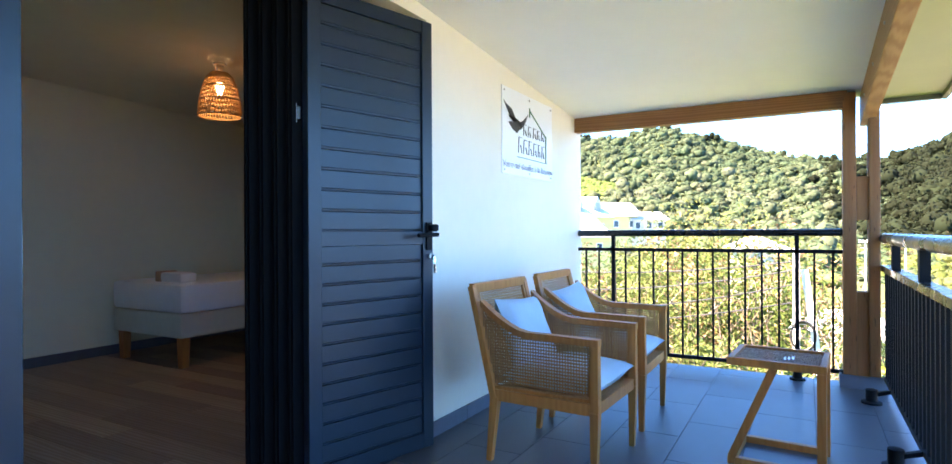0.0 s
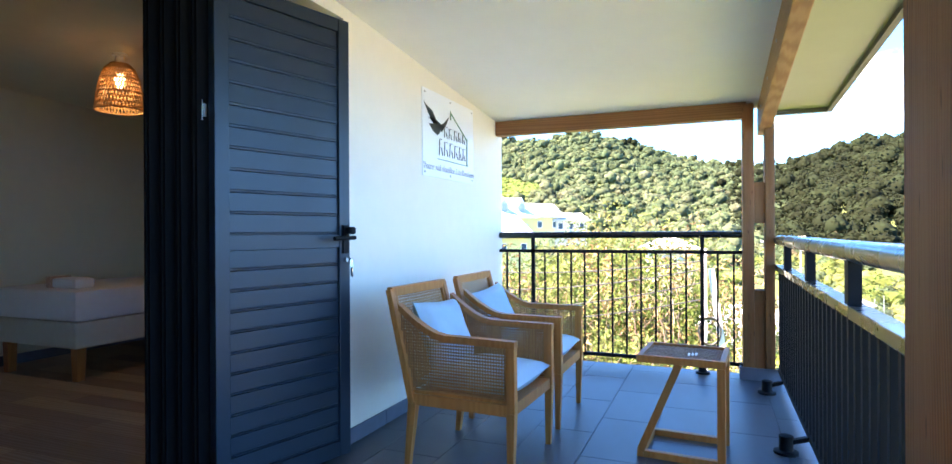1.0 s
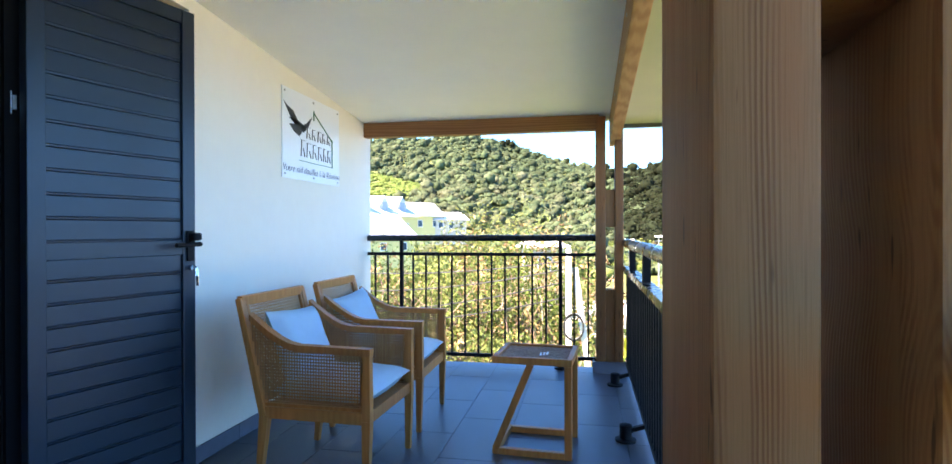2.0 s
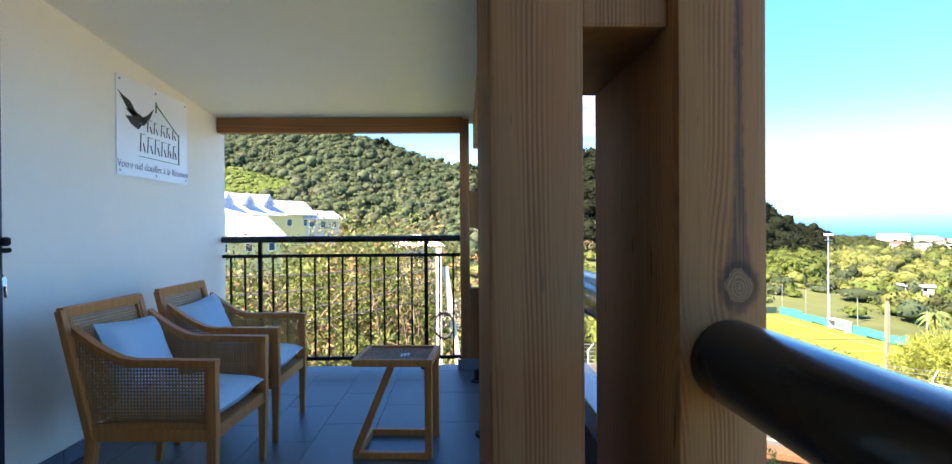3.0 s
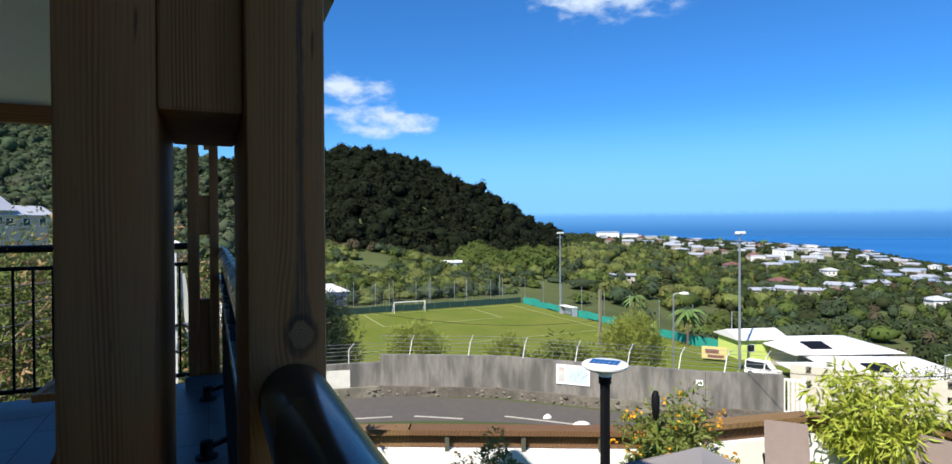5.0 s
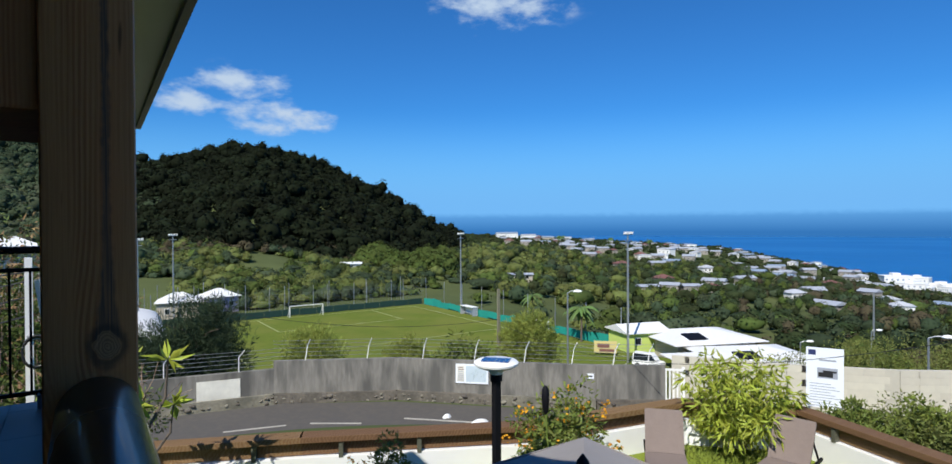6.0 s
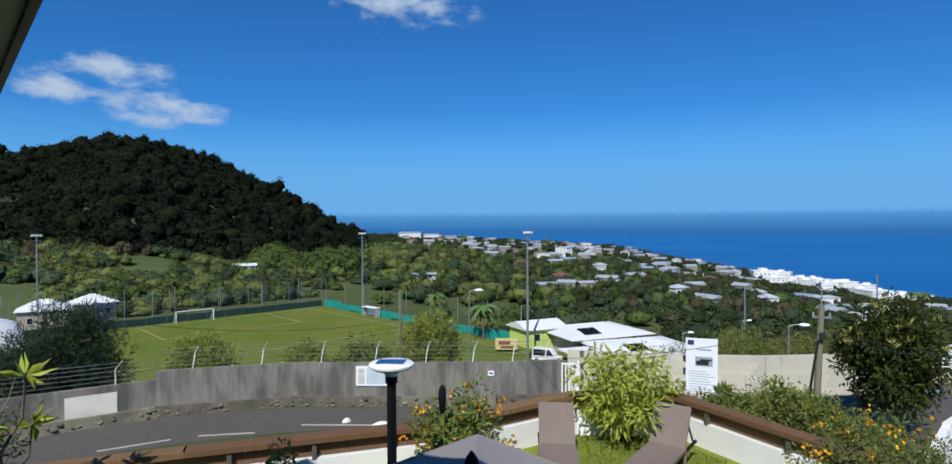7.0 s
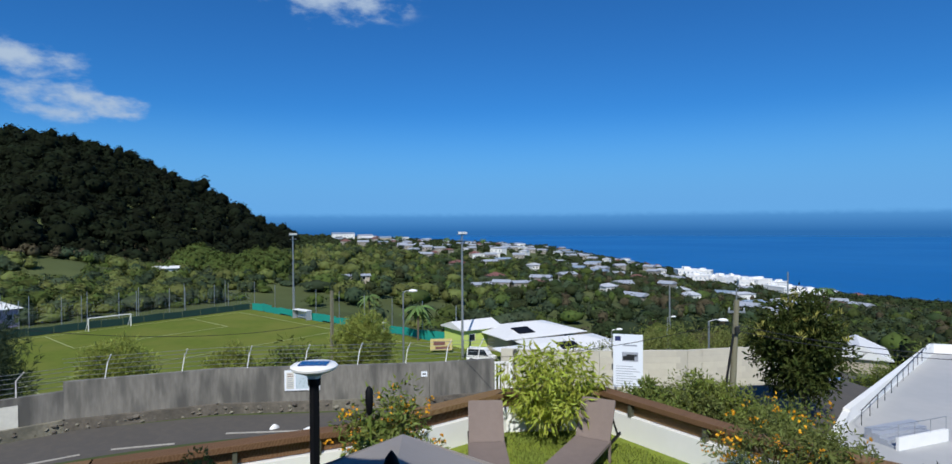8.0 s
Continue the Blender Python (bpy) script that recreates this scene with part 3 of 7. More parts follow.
def cloud_points(centre, radii, clumps, per, rng=RNG, spread=0.3, low=-0.35):
    """Points on the outer skin of a lumpy crown: clumps scattered over an ellipsoid, with leaf roots round each. Returns points and outward ways."""
    w = rng.normal(0, 1, (clumps, 3))
    w /= np.linalg.norm(w, axis=1)[:, None]
    w[:, 2] = np.maximum(w[:, 2], low)
    c = np.asarray(centre) + w * np.asarray(radii) * rng.uniform(0.45, 1.12, (clumps, 1))
    p = rng.normal(0, 1, (clumps, per, 3))
    p /= np.linalg.norm(p, axis=2)[:, :, None]
    size = np.asarray(radii) * spread * rng.uniform(0.6, 1.3, (clumps, 1))
    pts = c[:, None, :] + p * size[:, None, :] * rng.uniform(0.5, 1.0, (clumps, per, 1))
    return pts.reshape(-1, 3), p.reshape(-1, 3)


def crown_mesh(name, centre, radii, clumps, per, length, width, mat, rng=RNG, spread=0.3, low=-0.35, droop=0.2):
    pts, out = cloud_points(centre, radii, clumps, per, rng, spread, low)
    v, f = leaves(pts, out, length, width, droop=droop, rng=rng)
    return arrays_mesh(name, v, f, mat)


def limbs(shape, base, top, r, count, reach, rng, rise=0.6):
    """A tapered trunk with limbs that fork from its upper part."""
    base, top = Vector(base), Vector(top)
    mid = base.lerp(top, 0.5) + Vector((rng.uniform(-1, 1), rng.uniform(-1, 1), 0)) * r * 1.5
    shape.tube([base, mid, top], r, 8, r * 0.5)
    for i in range(count):
        a = 2 * math.pi * (i + rng.uniform(-0.3, 0.3)) / count
        s = base.lerp(top, rng.uniform(0.55, 0.98))
        e = s + Vector((math.cos(a) * reach, math.sin(a) * reach, reach * rise * rng.uniform(0.5, 1.5)))
        m = s.lerp(e, 0.5) + Vector((0, 0, reach * 0.12))
        shape.tube([s, m, e], r * 0.4, 6, r * 0.12)
    return shape


def tree(name, at, height, radii, trunk_r, leaf, clumps, per, length, width, label, category="tree", group="", spread=0.3, seed=1, limb=6, droop=0.2, low=-0.35):
    rng = np.random.default_rng(seed)
    ob = thing(name, at, label, category, group)
    s = limbs(Shape(), (0, 0, -0.3), (0, 0, height - radii[2] * 0.7), trunk_r, limb, min(radii[0], radii[1]) * 0.7, rng)
    part("trunk", s, M_TRUNK, ob, smooth=True)
    part("crown", crown_mesh("crown", (0, 0, height - radii[2]), radii, clumps, per, length, width, leaf, rng, spread, low, droop), leaf, ob)
    return ob

# ---------------------------------------------------------------- land, sea, road and pitch
RIDGE_AT = (-180, -60, -40, -22, -11.6, -6, -1, 3, 5.5, 7.6, 9.4, 11.5, 13.6, 15.5, 17, 19.2, 22.5, 26, 28.2, 30, 33, 43, 57, 68, 79, 95, 130, 180)
RIDGE_UP = (3.0, 5.0, 7.6, 8.4, 9.1, 7.3, 6.2, 5.4, 5.2, 5.7, 6.6, 7.1, 7.3, 6.9, 6.2, 5.2, 3.85, 2.5, 1.3, 0.0, -0.9, -1.35, -2.15, -4.3, -6.1, -6.6, -4.0, 0.0)
RIDGE_R = (400, 450, 520, 560, 560, 560, 560, 540, 520, 500, 490, 480, 480, 480, 480, 480, 490, 520, 560, 620, 900, 1400, 1400, 900, 700, 560, 400, 400)
PITCH_Z, ROAD_Z, LAWN_Z = -18.6, -6.5, -2.4


def land_height(x, y):
    """Height of the land at arrays of plan places."""
    x, y = np.asarray(x, float), np.asarray(y, float)
    r = np.hypot(x, y)
    th = np.degrees(np.arctan2(x, y))
    up, rr = np.interp(th, RIDGE_AT, RIDGE_UP), np.interp(th, RIDGE_AT, RIDGE_R)
    top = 1.2 + rr * np.tan(np.radians(up))
    near = np.interp(r, (0, 10.8, 14.5, 17, 25.5, 27, 60, 150), (-2.6, -2.6, -5.8, ROAD_Z - 0.03, ROAD_Z - 0.03, ROAD_Z - 0.5, PITCH_Z - 0.15, PITCH_Z - 0.15))
    hill = np.clip((up + 0.6) / 2.0, 0, 1)
    f = np.clip((r - 150) / (rr - 150), 0, 1)
    foot = np.interp(f, (0, 0.28, 1), (0, 0.16, 1))
    rise = hill * (0.35 * foot + 0.65 * foot ** 1.15) + (1 - hill) * f
    z = near + (top - (PITCH_Z - 0.15)) * rise
    past = np.clip((r - rr) / (0.35 * rr), 0, 1)
    z = z - past * (np.where(up < 0.5, 130.0, 45.0))
    dip = 9.0 * np.clip((th - 38) / 12, 0, 1) * np.clip((r - 92) / 45, 0, 1) * np.clip((620 - r) / 320, 0, 1)
    z = z - dip
    rough = np.clip((r - 140) / 100, 0, 1) * (1 - 0.6 * (1 - hill))
    z = z + rough * (3.0 * np.sin(x * 0.035 + 1.3) * np.cos(y * 0.028) + 1.6 * np.sin(x * 0.09 + y * 0.07))
    return z


ring = np.concatenate([np.linspace(0.5, 30, 40), np.geomspace(31, 160, 30), np.geomspace(166, 2100, 70)])
ang = np.radians(np.arange(-180, 180, 1.25))
gx, gy = np.outer(ring, np.sin(ang)), np.outer(ring, np.cos(ang))
gv = np.stack([gx, gy, land_height(gx, gy)], axis=2).reshape(-1, 3)
na = len(ang)
ii, jj = np.meshgrid(np.arange(len(ring) - 1), np.arange(na), indexing="ij")
gf = np.stack([ii * na + jj, (ii + 1) * na + jj, (ii + 1) * na + (jj + 1) % na, ii * na + (jj + 1) % na], axis=2).reshape(-1, 4)[:, ::-1]
ground = part("ground", arrays_mesh("ground", gv, gf, M_LAND, True), M_LAND)
tagged(ground, "scrubby green hillside falling from the house to the coast", "ground", kind="structure")

sea = Shape()
sea_n = 96
sea.add([(4900 * math.sin(2 * math.pi * k / sea_n), 4900 * math.cos(2 * math.pi * k / sea_n), -93) for k in range(sea_n)], [tuple(range(sea_n))[::-1]])
set_piece("sea", sea, M_SEA, "deep blue open sea under a hazy horizon", "water")

# the football pitch with its mown turf and chalk lines
px0, px1, py0, py1 = 14.0, 72.0, 42.0, 128.0
pv, pf = [], []
nx, ny = 30, 44
for j in range(ny + 1):
    for i in range(nx + 1):
        x, y = px0 + (px1 - px0) * i / nx, py0 + (py1 - py0) * j / ny
        pv.append((x, y, PITCH_Z + 0.06 * math.sin(x * 0.4) * math.cos(y * 0.3)))
for j in range(ny):
    for i in range(nx):
        k = j * (nx + 1) + i
        pf.append((k, k + 1, k + nx + 2, k + nx + 1))
pitch = set_piece("pitch", Shape().add(pv, pf), M_PITCH, "mown grass football pitch with worn patches", "pitch")
chalk = Shape()
for x0, x1, y0, y1 in ((20, 68, 125.3, 125.5), (67.8, 68, 50, 125.5), (20, 20.2, 50, 125.5), (31, 57, 109.2, 109.4), (31, 31.2, 109.2, 125.5), (56.8, 57, 109.2, 125.5), (20, 68, 88, 88.2)):
    chalk.box(x0, x1, y0, y1, PITCH_Z + 0.07, PITCH_Z + 0.085)
set_piece("pitch_lines", chalk, M_CHALK, "faint white chalk lines on the pitch", "line marking")

# the road below the house
ROAD_IN = [(-16, 21.0), (-4, 19.6), (2, 18.8), (6.5, 17.0), (9.5, 14.4), (12.5, 11.4), (16, 8.6), (21, 5.5), (30, -2)]
ROAD_OUT = [(-16, 27.2), (-4, 26.3), (2, 25.5), (8, 24.2), (12, 21.7), (15.2, 18.5), (18.2, 15.6), (24, 11.5), (34, 3)]
road = Shape()
rv = [(x, y, ROAD_Z) for x, y in ROAD_IN] + [(x, y, ROAD_Z) for x, y in ROAD_OUT]
road.add(rv, [(i, i + 1, len(ROAD_IN) + i + 1, len(ROAD_IN) + i) for i in range(len(ROAD_IN) - 1)])
set_piece("road", road, M_ASPHALT, "worn dark asphalt road curving below the garden", "road")
lines = Shape()


def road_at(u, side):
    """A place on the road: u along it, side 0 at the inner and 1 at the outer edge."""
    i = min(int(u), len(ROAD_IN) - 2)
    q = u - i
    a = Vector(ROAD_IN[i]).lerp(Vector(ROAD_IN[i + 1]), q)
    c = Vector(ROAD_OUT[i]).lerp(Vector(ROAD_OUT[i + 1]), q)
    return a.lerp(c, side)


for u0, u1, s in ((2.55, 2.95, 0.60), (3.15, 3.6, 0.62), (4.0, 4.75, 0.70)):
    for k in range(8):
        a, c = road_at(u0 + (u1 - u0) * k / 8, s), road_at(u0 + (u1 - u0) * (k + 1) / 8, s)
        lines.bar((a.x, a.y, ROAD_Z + 0.006), (c.x, c.y, ROAD_Z + 0.006), 0.14, 0.008)
set_piece("road_lines", lines, M_LINE, "broken white paint line on the road", "line marking")

# ---------------------------------------------------------------- the veranda
WALL_X, END_Y = -1.465, 3.66
OPEN0, OPEN1, DOOR_H = -0.445, 1.345, 2.13


def ceil_z(y):
    return 1.985 + 0.092 * (3.6 - y)


wall = Shape()
wall.box(WALL_X - 0.22, WALL_X, OPEN1, END_Y, -2.6, 2.6)
wall.box(WALL_X - 0.22, WALL_X, OPEN0, OPEN1, DOOR_H, 2.75)
wall.box(WALL_X - 0.22, WALL_X, OPEN0, OPEN1, -2.6, 0.0)
wall.box(WALL_X - 0.22, WALL_X, -4.5, OPEN0, -2.6, 2.9)
set_piece("wall_west", wall, M_PLASTER, "cream rendered house wall behind the chairs", "wall")
north = Shape().box(-5.2, WALL_X - 0.22, END_Y - 0.2, END_Y, -2.6, 2.6)
set_piece("wall_north", north, M_PLASTER, "cream rendered end wall of the house", "wall")
south = Shape().box(-5.2, 1.0, -4.7, -4.5, -2.6, 2.9)
set_piece("wall_south", south, M_PLASTER, "plain rendered wall at the end of the veranda", "wall")

slab = Shape().box(WALL_X, 0.78, -4.5, 3.70, -0.25, -0.012)
set_piece("veranda_slab", slab, M_GROUT, "concrete veranda slab with dark grout between tiles", "floor")
ce = Shape()
for y0, y1 in ((-4.5, 3.72),):
    x0, x1 = WALL_X, 0.60
    ce.add([(x0, y0, ceil_z(y0)), (x1, y0, ceil_z(y0)), (x1, y1, ceil_z(y1)), (x0, y1, ceil_z(y1)),
            (x0, y0, ceil_z(y0) + 0.1), (x1, y0, ceil_z(y0) + 0.1), (x1, y1, ceil_z(y1) + 0.1), (x0, y1, ceil_z(y1) + 0.1)],
           [(0, 3, 2, 1), (4, 5, 6, 7), (0, 1, 5, 4), (1, 2, 6, 5), (2, 3, 7, 6), (3, 0, 4, 7)])
set_piece("ceiling", ce, M_CEIL, "smooth white plasterboard veranda ceiling, gently sloping", "ceiling")


def sheet(name, x0, x1, y0, y1, za, zb, thick, mat, label, category):
    """A sloping board: za is its underside at y0, zb at y1."""
    s = Shape().add([(x0, y0, za), (x1, y0, za), (x1, y1, zb), (x0, y1, zb), (x0, y0, za + thick), (x1, y0, za + thick), (x1, y1, zb + thick), (x0, y1, zb + thick)],
                    [(0, 3, 2, 1), (4, 5, 6, 7), (0, 1, 5, 4), (1, 2, 6, 5), (2, 3, 7, 6), (3, 0, 4, 7)])
    return set_piece(name, s, mat, label, category)


def soffit_z(y):
    return 1.965 + 0.052 * (3.8 - y)


sheet("soffit", 0.60, 1.00, -4.5, 3.82, soffit_z(-4.5), soffit_z(3.82), 0.03, M_SOFFIT, "green painted underside of the roof overhang", "soffit")
sheet("fascia", 1.00, 1.035, -4.5, 3.86, soffit_z(-4.5) - 0.03, soffit_z(3.86) - 0.03, 0.16, M_FASCIA, "dark metal drip edge along the eaves", "trim")
sheet("fascia_end", 0.62, 1.00, 3.82, 3.86, soffit_z(3.82) - 0.03, soffit_z(3.86) - 0.03, 0.16, M_FASCIA, "dark metal drip edge at the gable end", "trim")
sheet("roof", -6.0, 1.05, -4.7, 3.88, ceil_z(-4.7) + 0.32, ceil_z(3.88) + 0.32, 0.08, M_ROOFGREY, "grey sheet metal roof over the house", "roof")

# room behind the folding doors
set_piece("room_floor", Shape().box(-5.2, WALL_X - 0.001, -4.5, END_Y - 0.2, -0.25, -0.014), M_GROUT, "screed under the bedroom floorboards", "floor")
sheet("room_ceiling", -5.2, WALL_X - 0.22, -4.5, END_Y - 0.2, 2.55, 2.18, 0.1, M_ROOM, "plain white bedroom ceiling", "ceiling")
set_piece("wall_room", Shape().box(-5.30, -5.10, -4.5, END_Y, -0.2, 2.6), M_ROOM, "plain beige bedroom wall", "wall")
set_piece("room_baseboard", Shape().box(-5.10, -5.085, -4.5, END_Y - 0.2, 0, 0.08), M_GREY_TRIM, "grey skirting along the bedroom wall", "baseboard")


def wood_post(x0, x1, y0, y1, z1, label, mat):
    p = thing("wooden_post", ((x0 + x1) / 2, (y0 + y1) / 2, 0.0), label, "post", "veranda posts")
    w, d = (x1 - x0) / 2, (y1 - y0) / 2
    part("timber", Shape().box(-w, w, -d, d, 0.0, z1), mat, p, bevel=0.009, smooth=True)
    return p


wood_post(0.447, 0.532, -0.565, -0.245, ceil_z(-0.245) - 0.004, "square pine veranda post with fine reddish grain", M_POST)
wood_post(0.614, 0.696, -0.565, -0.245, soffit_z(-0.245) - 0.004, "square pine veranda post with one big resinous knot", M_POST_KNOT)
wood_post(0.424, 0.500, 3.50, 3.66, ceil_z(3.66) - 0.004, "square pine corner post beside the end railing", M_POST)
wood_post(0.570, 0.632, 3.50, 3.66, soffit_z(3.66) - 0.004, "square pine corner post at the end of the handrail", M_POST)
for xm, hw, y0, y1, z0, z1 in ((0.573, 0.0405, -0.545, -0.265, 1.298, 1.72), (0.573, 0.0405, -0.545, -0.265, 0.0, 0.58), (0.535, 0.0345, 3.52, 3.64, 1.12, 1.41), (0.535, 0.0345, 3.52, 3.64, 0.06, 0.64)):
    blk = thing("spacer_block", (xm, (y0 + y1) / 2, z0), "pine spacer block bolted between paired posts", "timber block", "spacer blocks")
    part("timber", Shape().box(-hw, hw, -(y1 - y0) / 2, (y1 - y0) / 2, 0, z1 - z0), M_POST, blk, bevel=0.004)


bs = thing("post_plinth", (0.535, 3.57, 0.0), "dark tiled plinth round the paired posts", "plinth")
part("tile_band", Shape().box(-0.135, 0.135, -0.085, -0.072, 0.0, 0.088), M_GREY_TRIM, bs)
part("tile_band", Shape().box(-0.135, -0.1225, -0.072, 0.09, 0.0, 0.088), M_GREY_TRIM, bs)


def beam_low(y):
    return 1.775 + 0.100 * (3.65 - y)


hb = thing("header_beam", (-0.50, 3.55, 1.872), "knotty pine header beam spanning the veranda end", "beam")
part("timber", Shape().box(-0.964, 0.951, -0.045, 0.045, 0.0, 0.118), M_BEAM, hb, bevel=0.005)
sb = thing("side_beam", (0.5735, 1.6, 0.0), "long pine beam bolted between the posts", "beam")
ya, yb = -4.4 - 1.6, 3.72 - 1.6
za, zb = beam_low(-4.4), beam_low(3.72)
part("timber", Shape().add([(-0.04, ya, za), (0.04, ya, za), (0.04, yb, zb), (-0.04, yb, zb), (-0.04, ya, za + 0.36), (0.04, ya, za + 0.36), (0.04, yb, zb + 0.3), (-0.04, yb, zb + 0.3)],
                           [(0, 3, 2, 1), (4, 5, 6, 7), (0, 1, 5, 4), (1, 2, 6, 5), (2, 3, 7, 6), (3, 0, 4, 7)]), M_BEAM_Y, sb, bevel=0.004)
for k in range(7):
    y = 3.3 - k * 0.55
    part("bolt", Shape().tube([(-0.0405, y - 1.6, beam_low(y) + 0.1), (-0.046, y - 1.6, beam_low(y) + 0.1)], 0.009, 8), M_STEEL, sb, "steel bolt head")

# railings
RAIL_X, RAIL_Z = 0.660, 0.996


def end_railing():
    ob = thing("end_railing", (-0.51, 3.58, 0.0), "black steel balustrade closing the veranda end", "railing")
    x0, x1 = -1.455 + 0.51, 0.424 + 0.51
    part("top_rail", Shape().tube([(x0, 0, 1.036), (x1, 0, 1.036)], 0.026, 14), M_RAIL, ob, smooth=True)
    part("upper_bar", Shape().box(x0, x1, -0.014, 0.014, 0.892, 0.918), M_BLACK, ob)
    part("lower_bar", Shape().box(x0, x1, -0.014, 0.014, 0.074, 0.100), M_BLACK, ob)
    for x in (-1.16, 0.151):
        part("stanchion", Shape().box(x + 0.51 - 0.014, x + 0.51 + 0.014, -0.014, 0.014, 0.0, 1.02), M_BLACK, ob)
        part("foot_clamp", Shape().lathe([(0.05, 0), (0.05, 0.012), (0.03, 0.016), (0.03, 0.06), (0.02, 0.065)], 14, (x + 0.51, 0, 0)), M_BLACK, ob, smooth=True)
    bar = None
    xs = [-1.39 + k * 0.1098 for k in range(17)]
    for x in xs:
        if min(abs(x + 1.16), abs(x - 0.151)) < 0.03:
            continue
        s = part("baluster", bar or Shape().box(-0.007, 0.007, -0.007, 0.007, 0.10, 0.892), M_BLACK, ob)
        bar = s.data
        s.location = (x + 0.51, 0, 0)
    return ob


def side_railing(y0, y1, foot):
    ob = thing("side_railing", (RAIL_X, y0, 0.0), "black steel balustrade along the veranda with a round handrail", "railing", "side railings")
    L = y1 - y0
    part("top_rail", Shape().tube([(0, 0, RAIL_Z), (0, L, RAIL_Z)], 0.0365, 28), M_RAIL, ob, smooth=True)
    part("upper_bar", Shape().box(-0.032, 0.032, 0, L, 0.785, 0.825), M_RAIL, ob, bevel=0.004)
    part("lower_bar", Shape().box(-0.016, 0.016, 0, L, 0.074, 0.100), M_BLACK, ob)
    for y in [L * (i + 0.5) / 4 for i in range(4)]:
        part("stanchion", Shape().box(-0.02, 0.02, y - 0.028, y + 0.028, 0.825, RAIL_Z - 0.02), M_BLACK, ob)
    bar = None
    n = int(L / 0.098)
    for i in range(n):
        s = part("baluster", bar or Shape().box(-0.012, 0.012, -0.012, 0.012, 0.10, 0.785), M_BLACK, ob)
        bar = s.data
        s.location = (0, (i + 0.5) * L / n, 0)
    for y in foot:
        part("foot_clamp", Shape().lathe([(0.055, 0), (0.055, 0.012), (0.032, 0.016), (0.032, 0.085), (0.02, 0.09)], 14, (-0.11, y - y0, 0)), M_BLACK, ob, smooth=True)
        part("foot_arm", Shape().bar((-0.11, y - y0, 0.05), (0, y - y0, 0.087), 0.03, 0.02), M_BLACK, ob)
    return ob


end_railing()
side_railing(-0.245, 3.50, (3.15, 2.05, 0.9))
side_railing(-4.4, -0.567, (-1.6, -2.8))

# ---------------------------------------------------------------- folding shutters of the bedroom door
def shutter_leaf(at, turn, length, lock):
    """A louvred aluminium leaf; its hinge edge is at the origin and it runs along local x; its outer face looks to local -y."""
    ob = thing("shutter_leaf", at, "anthracite aluminium louvred shutter leaf, folded open", "shutter", "folding shutters", turn=turn)
    h, t, st = 2.065, 0.045, 0.062
    for x0 in (0.0, length - st):
        part("stile", Shape().box(x0, x0 + st, -t, 0, 0.0, h), M_ALU, ob, bevel=0.004)
    for z0, z1 in ((0.0, 0.07), (0.985, 1.045), (h - 0.06, h)):
        part("cross_rail", Shape().box(st, length - st, -t + 0.004, -0.004, z0, z1), M_ALU, ob)
    slat = None
    for z0, z1 in ((0.07, 0.985), (1.045, h - 0.06)):
        n = 11
        step = (z1 - z0) / n
        for i in range(n):
            if slat is None or abs(slat[1] - step) > 1e-6:
                s = Shape()
                w0, w1 = st + 0.001, length - st - 0.001
                prof = [(-t + 0.0165, 0.000), (-t + 0.0125, 0.002), (-t + 0.012, 0.008), (-t + 0.0145, 0.010), (-t + 0.012, 0.0125), (-t + 0.013, step - 0.003), (-t + 0.0165, step - 0.001), (-0.012, step - 0.001), (-0.012, 0.000)]
                k = len(prof)
                s.add([(w0, y, z) for y, z in prof] + [(w1, y, z) for y, z in prof],
                      [tuple(range(k)), tuple(range(2 * k - 1, k - 1, -1))] + [(j, k + j, k + (j + 1) % k, (j + 1) % k) for j in range(k)])
                slat = (s.mesh("slat"), step)
            p = part("slat", slat[0], M_ALU, ob)
            p.location = (0, 0, z0 + i * step)
    if lock:
        x = length - 0.030
        hd = part("handle", Shape().box(x - 0.017, x + 0.017, -t - 0.010, -t, 0.955, 1.09), M_BLACK, ob, "black lever handle on a long plate", bevel=0.003)
        part("lever", Shape().tube([(x, -t - 0.008, 1.03), (x, -t - 0.05, 1.03), (x + 0.012, -t - 0.058, 1.03), (x - 0.11, -t - 0.06, 1.027)], 0.010, 10), M_BLACK, hd, smooth=True)
        part("knob", Shape().lathe([(0.014, 0), (0.024, 0.006), (0.024, 0.03), (0.016, 0.036)], 14, (x + 0.01, -t - 0.03, 1.045)), M_BLACK, hd, smooth=True)
        part("lock_cylinder", Shape().tube([(x, -t, 0.925), (x, -t - 0.02, 0.925)], 0.011, 12), M_CHROME, ob)
        part("key", Shape().bar((x, -t - 0.02, 0.925), (x, -t - 0.045, 0.925), 0.004, 0.018).bar((x, -t - 0.045, 0.925), (x, -t - 0.047, 0.89), 0.018, 0.003), M_CHROME, ob, "steel key in the lock")
        part("spare_key", Shape().bar((x + 0.004, -t - 0.042, 0.895), (x + 0.010, -t - 0.038, 0.845), 0.014, 0.003, (1, 0, 0)), M_CHROME, ob, "spare key hanging from a ring")
    return ob


